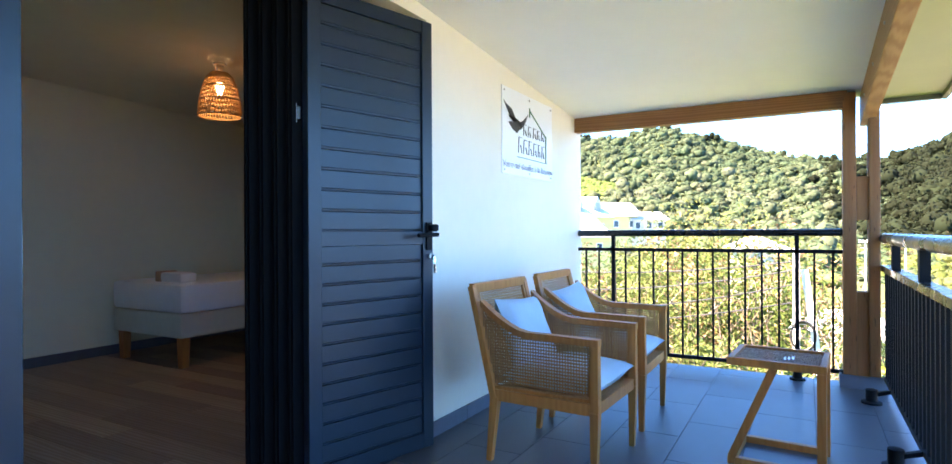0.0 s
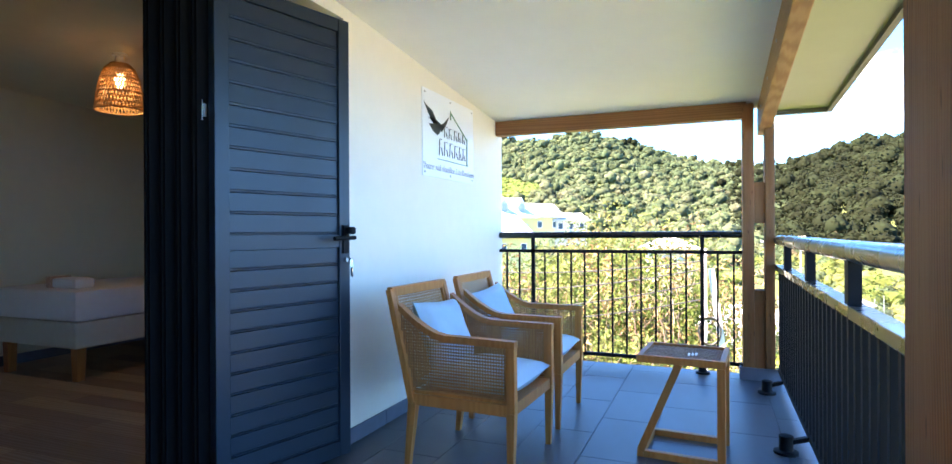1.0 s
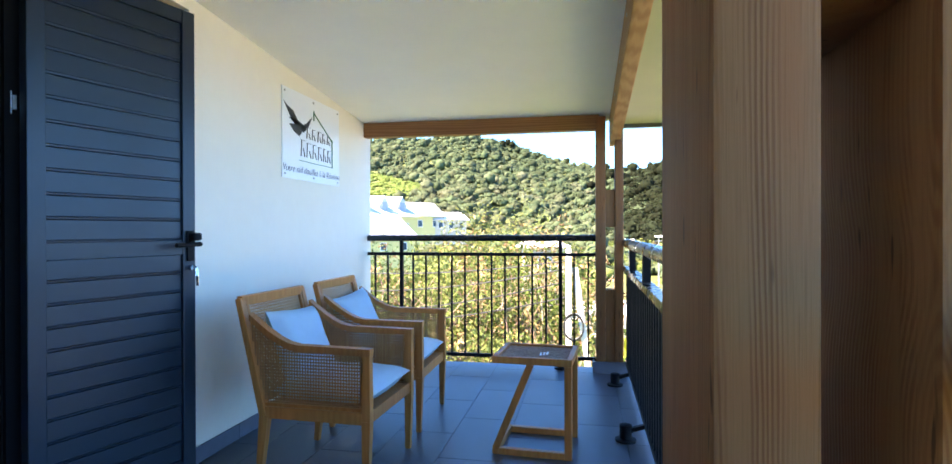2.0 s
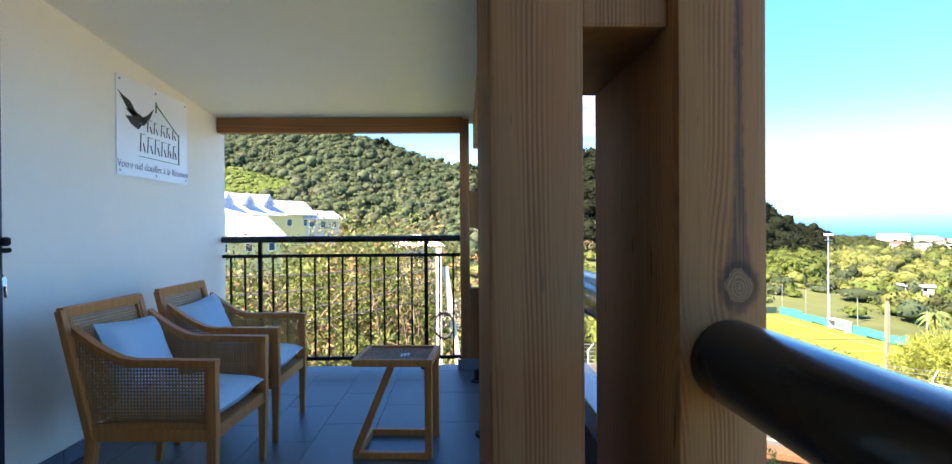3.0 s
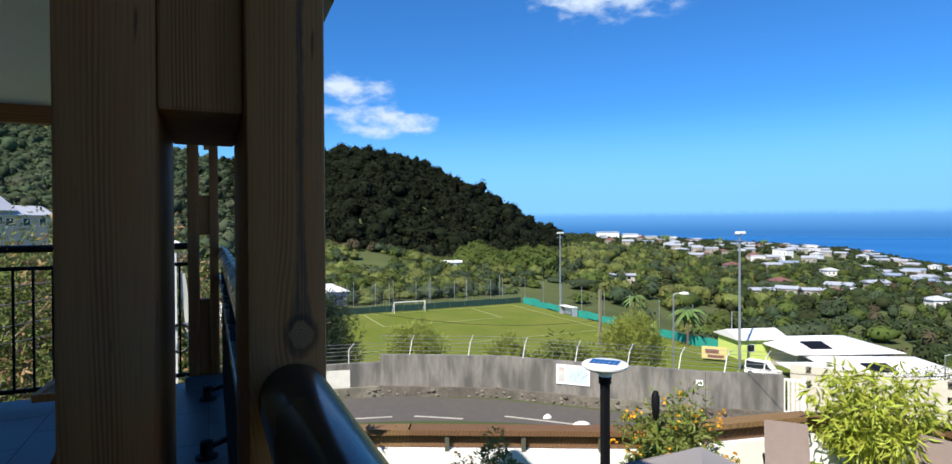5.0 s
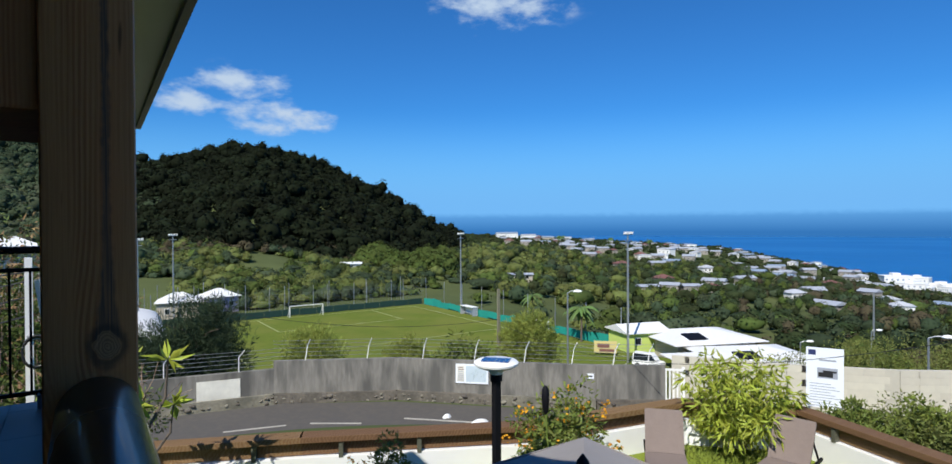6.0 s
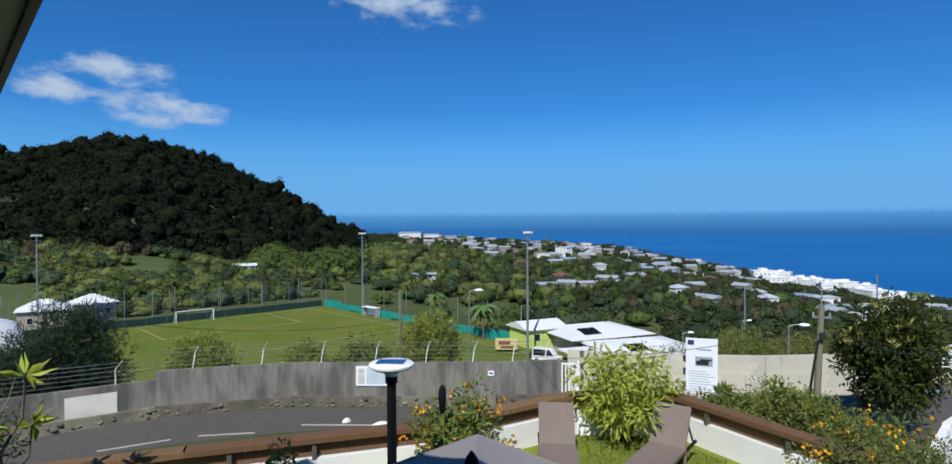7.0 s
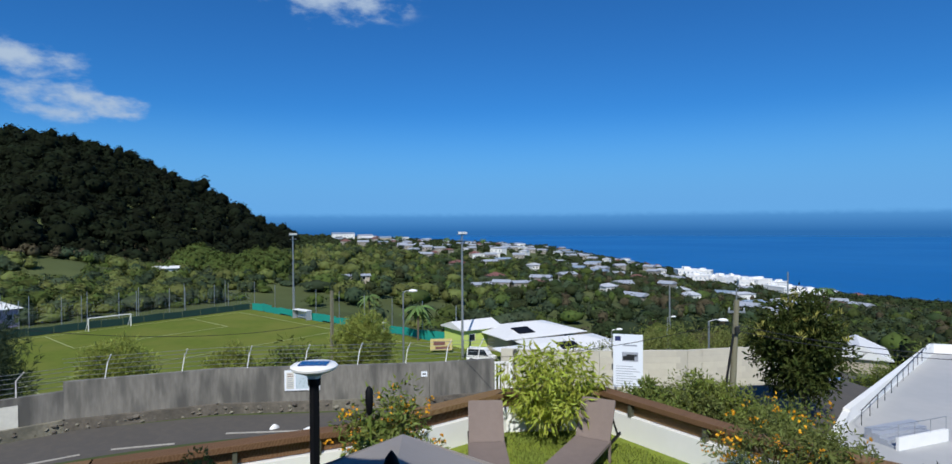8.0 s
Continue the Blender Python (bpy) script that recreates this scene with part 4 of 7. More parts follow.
LEAF_TURN = 75.0
HINGE = (-1.60, 0.635, 0.012)
main_leaf = shutter_leaf(HINGE, LEAF_TURN, 0.672, True)
ux, uy = math.cos(radians(LEAF_TURN + 90)), math.sin(radians(LEAF_TURN + 90))
dx, dy = math.cos(radians(LEAF_TURN)), math.sin(radians(LEAF_TURN))
for k in range(1, 5):
    o = 0.068 * k
    back = 0.03 * k
    leaf = copy_thing(main_leaf, pose(HINGE[0] + ux * o - dx * back, HINGE[1] + uy * o - dy * back, HINGE[2], 0, 0, LEAF_TURN))
    for c in list(leaf.children_recursive):
        if c.name.split(".")[0] in ("stile",) and min(q[0] for q in c.bound_box) < 0.01:
            # edge seal stretched into an added black sleeve that darkens the folded pack
            part("edge_seal", Shape().box(-0.0055, 0.060, -0.0475, 0.0025, 0.0, 2.064), M_SEAL, leaf, "black edge seal, widened over the stile to darken the folded pack")
            part("edge_groove", Shape().box(-0.012, -0.006, -0.030, -0.016, 0.0, 2.064), M_SEAL, leaf)
        if c.name.split(".")[0] in ("handle", "lever", "knob", "lock_cylinder", "key", "spare_key"):
            bpy.data.objects.remove(c)
for z in (1.54,):
    hg = part("hinge", Shape().box(-0.012, -0.002, 0.012, 0.10, z - 0.025, z + 0.025), M_STEEL, main_leaf, "grey steel folding hinge")
    part("knuckle", Shape().tube([(-0.014, 0.03, z - 0.04), (-0.014, 0.03, z + 0.04)], 0.010, 10), M_STEEL, hg, smooth=True)
near_leaf = shutter_leaf((WALL_X + 0.075, -0.440, 0.012), -90, 0.685, False)
near_leaf["label"] = "anthracite shutter leaf folded back against the house wall"
part("strike_plate", Shape().box(-0.004, 0.0, -0.034, -0.012, 0.86, 1.07), M_CHROME, near_leaf, "bright steel strike plate")
door_frame = Shape()
door_frame.box(WALL_X - 0.20, WALL_X - 0.13, OPEN0, OPEN1, DOOR_H - 0.05, DOOR_H)
set_piece("door_head", door_frame, M_ALU, "dark aluminium head track of the folding door", "door frame")
set_piece("door_sill", Shape().box(WALL_X - 0.21, WALL_X + 0.004, OPEN0, OPEN1, -0.012, 0.006), M_ALU, "dark aluminium door threshold", "door frame")

# ---------------------------------------------------------------- bedroom
bed = thing("bed", (-4.43, 1.66, 0.0), "single bed with white fitted sheet on a cloth-covered base", "bed")
for x in (-0.40, 0.40):
    for y in (0.06, 1.62):
        part("leg", Shape().bar((x, y, 0.0), (x, y, 0.25), 0.055, 0.055, (0, 1, 0), 0.07, 0.07), M_CHAIR, bed, "pale wooden leg")
part("base", Shape().box(-0.46, 0.46, 0.0, 1.72, 0.24, 0.43), M_VALANCE, bed, "cream pleated bed base", bevel=0.012)
mt = Shape().box(-0.47, 0.47, -0.01, 1.72, 0.43, 0.66)
part("mattress", mt, M_SHEET, bed, "white sheeted mattress", bevel=0.045, smooth=True)
pl = thing("folded_towel", (-4.35, 1.80, 0.66), "folded white towel with a striped band on the bed", "towel")
part("roll", Shape().box(-0.03, 0.24, -0.05, 0.10, 0.0, 0.075), M_SHEET, pl, bevel=0.02, smooth=True)
part("band", Shape().box(-0.09, -0.035, -0.055, 0.105, 0.0, 0.085), M_BRICK, pl, "brown striped band", bevel=0.01)

lamp = thing("pendant_lamp", (-3.35, 1.55, 2.24), "woven bamboo bell pendant lamp, lit", "lamp")
part("ceiling_rose", Shape().lathe([(0.045, -0.015), (0.045, 0.0)], 18), M_WHITE, lamp)
part("socket", Shape().lathe([(0.022, -0.13), (0.026, -0.12), (0.026, -0.02), (0.02, -0.015)], 14), M_WHITE, lamp)
sh = Shape()
prof = [(0.055, -0.07), (0.085, -0.10), (0.112, -0.17), (0.130, -0.26), (0.142, -0.37)]
zs = np.linspace(0, 1, 9)


def bell(u):
    i = min(int(u * 4), 3)
    q = u * 4 - i
    return [prof[i][k] + (prof[i + 1][k] - prof[i][k]) * q for k in (0, 1)]


for k in range(44):
    for sgn in (-1, 1):
        pts = []
        for u in zs:
            r, z = bell(float(u))
            a = 2 * math.pi * k / 44 + sgn * float(u) * 0.9
            pts.append((r * math.cos(a) * (1 + 0.01 * sgn), r * math.sin(a) * (1 + 0.01 * sgn), z))
        sh.tube(pts, 0.0042, 4, cap=False)
for u in (0, 0.25, 0.5, 0.75, 1.0):
    r, z = bell(u)
    sh.tube([(r * math.cos(2 * math.pi * j / 24), r * math.sin(2 * math.pi * j / 24), z) for j in range(25)], 0.005, 5, cap=False)
part("shade", sh, M_BAMBOO, lamp, "woven bamboo shade", smooth=True)["kind"] = "stuff"
m_bulb = bpy.data.materials.new("glowing_bulb")
m_bulb.use_nodes = True
m_bulb.node_tree.nodes["Principled BSDF"].inputs["Emission Color"].default_value = (1.0, 0.62, 0.30, 1)
m_bulb.node_tree.nodes["Principled BSDF"].inputs["Emission Strength"].default_value = 3.0
part("bulb", Shape().lathe([(0.012, -0.22), (0.028, -0.205), (0.032, -0.185), (0.026, -0.155), (0.013, -0.13)], 16), m_bulb, lamp, "warm glowing bulb", smooth=True)
bl = bpy.data.lights.new("bulb_light", "POINT")
bl.energy, bl.color, bl.shadow_soft_size = 0.21, (1.0, 0.72, 0.45), 0.03
blo = new("bulb_light", bl)
blo.location = (-3.35, 1.55, 2.24 - 0.262)

# ---------------------------------------------------------------- cane armchairs
def cane(inside, u0, u1, v0, v1, place, pitch=0.0138):
    """A cane lattice in the (u, v) rectangle, kept where inside(u, v) holds; place(u, v, d) gives the corner in space."""
    s = Shape()
    w = pitch * 0.26

    def strip(a, c, d):
        n = max(2, int(math.hypot(c[0] - a[0], c[1] - a[1]) / 0.02))
        run = []
        ux_, uy_ = c[0] - a[0], c[1] - a[1]
        ln = math.hypot(ux_, uy_)
        nx_, ny_ = -uy_ / ln * w, ux_ / ln * w
        for i in range(n + 1):
            q = (a[0] + ux_ * i / n, a[1] + uy_ * i / n)
            if inside(*q):
                run.append(q)
            if (not inside(*q) or i == n) and run:
                if len(run) > 1:
                    p, r = run[0], run[-1]
                    s.add([place(p[0] + nx_, p[1] + ny_, d), place(r[0] + nx_, r[1] + ny_, d), place(r[0] - nx_, r[1] - ny_, d), place(p[0] - nx_, p[1] - ny_, d),
                           place(p[0] + nx_, p[1] + ny_, d + 0.0016), place(r[0] + nx_, r[1] + ny_, d + 0.0016), place(r[0] - nx_, r[1] - ny_, d + 0.0016), place(p[0] - nx_, p[1] - ny_, d + 0.0016)],
                          [(0, 1, 2, 3), (7, 6, 5, 4), (0, 4, 5, 1), (3, 2, 6, 7)])
                run = []
    u = u0
    while u < u1:
        strip((u, v0), (u, v1), 0.0)
        u += pitch
    v = v0
    while v < v1:
        strip((u0, v), (u1, v), 0.0017)
        v += pitch
    return s


def pillow(w, h, d, corner=0.9, n=14):
    """A stuffed cushion: two bulging faces that meet at a pinched seam."""
    s = Shape()
    v, f = [], []
    for side in (1, -1):
        for j in range(n + 1):
            for i in range(n + 1):
                a, c = 2 * i / n - 1, 2 * j / n - 1
                pin = 1 - 0.06 * (1 - abs(a)) * abs(c) ** 3 - 0.0
                puff = max(0, (1 - a ** 4) * (1 - c ** 4)) ** 0.55
                v.append((a * w / 2 * (1 - 0.05 * (1 - c * c)), c * h / 2 * (1 - 0.05 * (1 - a * a)), side * d / 2 * puff + 0.004 * math.sin(5 * a + 3 * c)))
    m = (n + 1) ** 2
    for k in range(2):
        for j in range(n):
            for i in range(n):
                q = (k * m + j * (n + 1) + i, k * m + j * (n + 1) + i + 1, k * m + (j + 1) * (n + 1) + i + 1, k * m + (j + 1) * (n + 1) + i)
                f.append(q if k == 0 else q[::-1])
    return s.add(v, f)


def arm_line():
    """The sweep of the arm from the front post to the back: (x, z) pairs."""
    pts = []
    for i in range(13):
        u = i / 12
        x = 0.289 - u * 0.614
        rise = max(0.0, (u - 0.60) / 0.40)
        pts.append((x, 0.590 + 0.008 * u + 0.125 * rise ** 1.5))
    return pts


ARM = arm_line()


def arm_z(x):
    for (xa, za), (xb, zb) in zip(ARM, ARM[1:]):
        if xb <= x <= xa:
            return za + (zb - za) * (xa - x) / (xa - xb)
    return ARM[0][1]


def back_x(z):
    return -0.245 - 0.015 * (z / 0.3) if z < 0.3 else -0.26 - 0.13 * (z - 0.3) / 0.5


def armchair(at, turn, label):
    """Local x is forward, y across; its middle is at the origin on the floor."""
    ob = thing("armchair", at, label, "chair", "cane armchairs", turn=turn)
    half = 0.262
    for y in (-half, half):
        front = Shape().bar((0.262, y, 0.0), (0.268, y, 0.30), 0.028, 0.028, (0, 1, 0), 0.042, 0.042)
        part("front_leg", front, M_CHAIR, ob, bevel=0.003)
        part("arm_post", Shape().bar((0.268, y, 0.30), (0.270, y, 0.576), 0.042, 0.040, (0, 1, 0), 0.034, 0.036), M_CHAIR, ob, bevel=0.003)
        part("back_leg", Shape().bar((-0.285, y, 0.0), (-0.250, y, 0.30), 0.028, 0.03, (0, 1, 0), 0.045, 0.04), M_CHAIR, ob, bevel=0.003)
        part("back_post", Shape().bar((-0.252, y, 0.29), (-0.388, y, 0.80), 0.034, 0.046, (0, 1, 0), 0.030, 0.034), M_CHAIR, ob, bevel=0.003)
        arm = Shape()
        k = len(ARM)
        w = 0.021
        v = []
        for x, z in ARM:
            v += [(x, y - w, z - 0.016), (x, y + w, z - 0.016), (x, y + w, z + 0.014), (x, y - w, z + 0.014)]
        f = [(0, 3, 2, 1), (4 * k - 4, 4 * k - 3, 4 * k - 2, 4 * k - 1)]
        for i in range(k - 1):
            for j in range(4):
                f.append((4 * i + j, 4 * i + (j + 1) % 4, 4 * i + 4 + (j + 1) % 4, 4 * i + 4 + j))
        arm.add(v, f)
        part("armrest", arm, M_CHAIR, ob, smooth=True)
        part("side_rail", Shape().box(-0.245, 0.262, y - 0.017, y + 0.017, 0.284, 0.335), M_CHAIR, ob, bevel=0.003)
        bead = Shape().box(-0.25, 0.25, y - 0.007, y + 0.007, 0.336, 0.350).bar((0.245, y, 0.345), (0.247, y, 0.575), 0.012, 0.014, (0, 1, 0))
        part("bead", bead, M_CHAIR, ob)

        def keep(u, v, yy=y):
            return back_x(v) + 0.02 < u < 0.245 and 0.345 < v < arm_z(u) - 0.012
        part("cane_panel", cane(keep, -0.36, 0.25, 0.34, 0.74, lambda u, v, d, yy=y: (u, yy + d - 0.001, v)), M_CANE, ob, "open woven cane panel")["kind"] = "stuff"
    for x in (0.262, -0.245):
        part("cross_rail", Shape().box(x - 0.017, x + 0.017, -half + 0.02, half - 0.02, 0.284, 0.335), M_CHAIR, ob, bevel=0.003)
    part("seat_board", Shape().box(-0.23, 0.25, -half + 0.018, half - 0.018, 0.318, 0.332), M_CHAIR, ob)
    top = Shape().bar((-0.386, -half - 0.005, 0.788), (-0.386, half + 0.005, 0.788), 0.032, 0.045)
    part("top_rail", top, M_CHAIR, ob, bevel=0.004)
    part("back_lower_rail", Shape().bar((-0.275, -half, 0.36), (-0.275, half, 0.36), 0.024, 0.03), M_CHAIR, ob)
    part("back_panel", cane(lambda u, v: True, -half + 0.02, half - 0.02, 0.37, 0.77, lambda u, v, d: (back_x(v) + d - 0.003, u, v)), M_CANE, ob, "woven cane back panel")["kind"] = "stuff"
    for y in (-half + 0.03, half - 0.03):
        part("bead", Shape().bar((-0.262, y, 0.37), (-0.375, y, 0.77), 0.014, 0.014, (0, 1, 0)), M_CHAIR, ob)
    seat = part("seat_cushion", pillow(0.52, 0.50, 0.125), M_CUSHION, ob, "pale blue-white seat cushion", smooth=True)
    seat.location = (0.022, 0, 0.392)
    return ob


chair_a = armchair((-0.792, 1.512, 0.0), -2.5, "golden wooden armchair with woven cane sides, beside the house wall")
chair_b = copy_thing(chair_a, pose(-0.792, 2.248, 0.0, 0, 0, 0))
chair_a.scale = chair_b.scale = (0.925, 0.985, 1.0)
chair_b["label"] = "golden wooden cane armchair next to the end railing"
for cx, cy, name_turn in ((-0.788, 1.512, -4), (-0.788, 2.248, 3)):
    pw = thing("scatter_pillow", (cx - 0.215, cy + (0.03 if name_turn < 0 else 0.01), 0.545), "pale blue-white scatter pillow leaning on the chair back", "pillow", "chair pillows")
    q = part("cover", pillow(0.45, 0.35, 0.13), M_CUSHION, pw, smooth=True)
    q.matrix_basis = pose(0, 0, 0.015, 90, 0, 90) @ pose(0, 0, 0, -22, 0, name_turn)

# ---------------------------------------------------------------- side table
tb = thing("side_table", (0.100, 1.918, 0.0), "wooden side table with dark woven top and slanted leg", "table", turn=-4.0)
tx, ty = 0.195, 0.182
for y in (-ty, ty):
    part("top_frame", Shape().box(-tx, tx, min(y, y * 0.88), max(y, y * 0.88), 0.448, 0.482), M_CHAIR, tb, bevel=0.003)
for x in (-tx, tx):
    part("top_frame", Shape().box(min(x, x * 0.87), max(x, x * 0.87), -ty * 0.88, ty * 0.88, 0.448, 0.482), M_CHAIR, tb, bevel=0.003)
part("top_board", Shape().box(-tx * 0.87, tx * 0.87, -ty * 0.88, ty * 0.88, 0.455, 0.466), M_WEAVE, tb)
weave = Shape()
nwx, nwy = 30, 34
for i in range(nwx):
    x = -tx * 0.86 + 2 * tx * 0.86 * (i + 0.5) / nwx
    for j in range(nwy):
        y = -ty * 0.87 + 2 * ty * 0.87 * (j + 0.5) / nwy
        up = 0.0022 if (i + j) % 2 else 0.0
        weave.box(x - 0.0047, x + 0.0047, y - 0.0038, y + 0.0038, 0.4665, 0.4695 + up)
part("woven_top", weave, M_WEAVE, tb, "dark woven rattan top")["kind"] = "stuff"
for y in (-ty + 0.02, ty - 0.02):
    part("upright_leg", Shape().box(tx - 0.037, tx - 0.002, y - 0.018, y + 0.018, 0.0, 0.448), M_CHAIR, tb, bevel=0.003)
    part("sled_bar", Shape().box(-tx + 0.03, tx - 0.037, y - 0.016, y + 0.016, 0.0, 0.032), M_CHAIR, tb, bevel=0.003)
part("sled_bar", Shape().box(-tx, -tx + 0.03, -ty + 0.004, ty - 0.004, 0.0, 0.032), M_CHAIR, tb, bevel=0.003)
part("slanted_leg", Shape().bar((-tx + 0.016, -ty + 0.02, 0.030), (-tx + 0.19, -ty + 0.02, 0.450), 0.034, 0.038, (0, 1, 0)), M_CHAIR, tb, bevel=0.003)
ab = thing("paper_tag", (0.140, 1.88, 0.4725), "small white tag lying on the woven table", "tag")
for k in range(3):
    part("strip", Shape().box(-0.022 + k * 0.016, -0.012 + k * 0.016, -0.035 + 0.01 * k, 0.03 + 0.01 * k, 0.0, 0.003), M_SIGN, ab)

# ---------------------------------------------------------------- sign on the house wall
sg = thing("wall_sign", (-1.4585, 2.590, 1.707), "white wall sign with a bird, house outline and slogan", "sign")
W, Hh = 0.414, 0.279
part("plate", Shape().box(-0.006, 0.0, -W, W, -Hh, Hh), M_SIGN, sg)
for y in (-W + 0.03, W - 0.03, 0):
    for z in (-Hh + 0.025, Hh - 0.025):
        part("screw", Shape().tube([(0.0, y, z), (0.004, y, z)], 0.007, 8), M_STEEL, sg)


def strokes(pts, r, mat, name, label=""):
    s = Shape()
    for a, c in zip(pts, pts[1:]):
        s.bar((0.0016, a[0], a[1]), (0.0016, c[0], c[1]), 0.002, r, (1, 0, 0))
    return part(name, s, mat, sg, label)


strokes([(0.0, 0.135), (0.0, 0.20), (0.0, 0.185), (0.29, 0.03), (0.285, 0.045), (0.285, -0.155)], 0.011, M_GREEN, "roof_line", "green house outline")
strokes([(-0.20, -0.155), (0.30, -0.155)], 0.013, M_GREEN, "base_line", "green base line")
bird = Shape()
for poly in (((-0.33, 0.10), (-0.24, 0.06), (-0.14, 0.03), (-0.10, 0.06), (-0.16, 0.085), (-0.25, 0.105)),
             ((-0.40, 0.19), (-0.36, 0.17), (-0.28, 0.15), (-0.22, 0.095), (-0.20, 0.07), (-0.27, 0.075), (-0.34, 0.13)),
             ((-0.20, 0.06), (-0.10, 0.10), (-0.02, 0.155), (-0.07, 0.085), (-0.13, 0.05)),
             ((-0.33, 0.06), (-0.27, 0.02), (-0.20, 0.00), (-0.16, 0.03), (-0.24, 0.07))):
    n0 = len(poly)
    bird.add([(0.0008, y, z) for y, z in poly] + [(0.0024, y, z) for y, z in poly], [tuple(range(n0))[::-1], tuple(range(n0, 2 * n0))] + [(i, (i + 1) % n0, n0 + (i + 1) % n0, n0 + i) for i in range(n0)])
part("bird_mark", bird, M_INK, sg, "black bird silhouette")
for y0, y1, z0, z1 in ((-0.10, -0.04, 0.0, 0.075), (-0.025, 0.03, 0.0, 0.07), (0.06, 0.12, 0.0, 0.07), (0.13, 0.18, 0.0, 0.065), (0.205, 0.255, 0.0, 0.06),
                       (-0.18, -0.115, -0.125, -0.02), (-0.10, -0.03, -0.125, -0.03), (-0.015, 0.05, -0.125, -0.03), (0.065, 0.13, -0.125, -0.035), (0.145, 0.195, -0.125, -0.035), (0.21, 0.265, -0.125, -0.04)):
    m0 = (y0 + y1) / 2
    glyph = Shape().bar((0.0016, y0, z0), (0.0016, y0 + 0.008, z1), 0.002, 0.007, (1, 0, 0)).bar((0.0016, y0, z1), (0.0016, y1 - 0.012, z1), 0.002, 0.007, (1, 0, 0)).bar((0.0016, m0, (z0 + z1) / 2), (0.0016, y1 - 0.012, z0), 0.002, 0.007, (1, 0, 0))
    part("name_stroke", glyph, M_INK, sg)
tc = bpy.data.curves.new("slogan", "FONT")
tc.body = "Votre nid douillet \u00e0 la R\u00e9union"
tc.size, tc.align_x, tc.extrude, tc.shear, tc.offset = 0.064, "CENTER", 0.0008, 0.15, -0.0012
tob = bpy.data.objects.new("slogan_curve", tc)
scene.collection.objects.link(tob)
bpy.context.view_layer.update()
tme = bpy.data.meshes.new_from_object(tob.evaluated_get(bpy.context.evaluated_depsgraph_get()))
bpy.data.objects.remove(tob)
tme.materials.clear()
tme.materials.append(M_NAVY)
wd = max(v.co.x for v in tme.vertices) - min(v.co.x for v in tme.vertices)
slogan = part("slogan", tme, M_NAVY, sg, "dark blue slogan lettering")
slogan.matrix_basis = pose(0.0016, 0, -0.235, 90, 0, 90) @ Matrix.Diagonal((0.82 / wd, 1, 1, 1))

# ---------------------------------------------------------------- floor pieces
skirt = set_piece("baseboard", Shape().box(WALL_X, WALL_X + 0.006, OPEN1 + 0.01, 3.5, 0.0, 0.078), M_GROUT, "grey tiled skirting at the foot of the wall", "baseboard")
tile_mesh = None
for k in range(6):
    t = part("skirting_tile", tile_mesh or Shape().box(0.0, 0.006, 0.002, 0.358, 0.002, 0.08), M_GREY_TRIM, skirt, bevel=0.0 if tile_mesh else 0.001)
    tile_mesh = t.data
    t.location = (WALL_X + 0.0065, OPEN1 + 0.01 + k * 0.36, 0)
floor_ob = set_piece("floor", Shape().box(WALL_X, 0.78, -4.5, 3.69, -0.012, -0.006), M_GROUT, "dark slate-look tiled veranda floor", "floor")
tile_mesh = None
edges = [-0.36 + 0.305 * k for k in range(-4, 4)]
for c, x0 in enumerate(edges):
    x1 = min(x0 + 0.305, 0.78)
    x0c = max(x0, WALL_X)
    shift = 2.27 if c % 2 == 0 else 2.0
    key = None
    y = shift - 0.61 * 11
    while y < 3.68:
        a, e2 = max(y, -4.5), min(y + 0.61, 3.69)
        if e2 - a > 0.03:
            whole = abs((x1 - x0c) - 0.305) < 1e-6 and abs(e2 - a - 0.61) < 1e-6
            if whole and tile_mesh is None:
                tile_mesh = Shape().box(0.0015, 0.3035, 0.0015, 0.6085, -0.006, 0.0).mesh("tile", 0.0012, segments=1)
            me = tile_mesh if whole else Shape().box(0.0015, x1 - x0c - 0.0015, 0.0015, e2 - a - 0.0015, -0.006, 0.0)
            t = part("tile", me, M_TILE, floor_ob)
            t.location = (x0c, a, 0)
        y += 0.61
boards = set_piece("room_boards", Shape().box(-5.1, WALL_X - 0.22, -2.5, END_Y - 0.2, -0.014, -0.008), M_GROUT, "dark brown wood plank bedroom floor", "floor")
plank = Shape().box(0.0, 1.198, 0.001, 0.158, -0.008, 0.0).mesh("plank", 0.001, segments=1)
rng_b = np.random.default_rng(3)
y = -2.0
while y < END_Y - 0.36:
    x = -5.1 - rng_b.uniform(0, 0.9)
    while x < WALL_X - 0.25:
        a, e2 = max(x, -5.09), min(x + 1.2, WALL_X - 0.22)
        if e2 - a > 0.05:
            t = part("plank", plank if e2 - a > 1.19 else Shape().box(0.0, e2 - a - 0.002, 0.001, 0.158, -0.008, 0.0), M_FLOORWOOD, boards)
            t.location = (a, y, 0)
        x += 1.2
    y += 0.16

# ---------------------------------------------------------------- the garden below
def spot(bearing, reach):
    """A plan place at a bearing (clockwise from +y) and reach from the veranda's corner."""
    return 0.77 + reach * math.sin(radians(bearing)), -1.39 + reach * math.cos(radians(bearing))


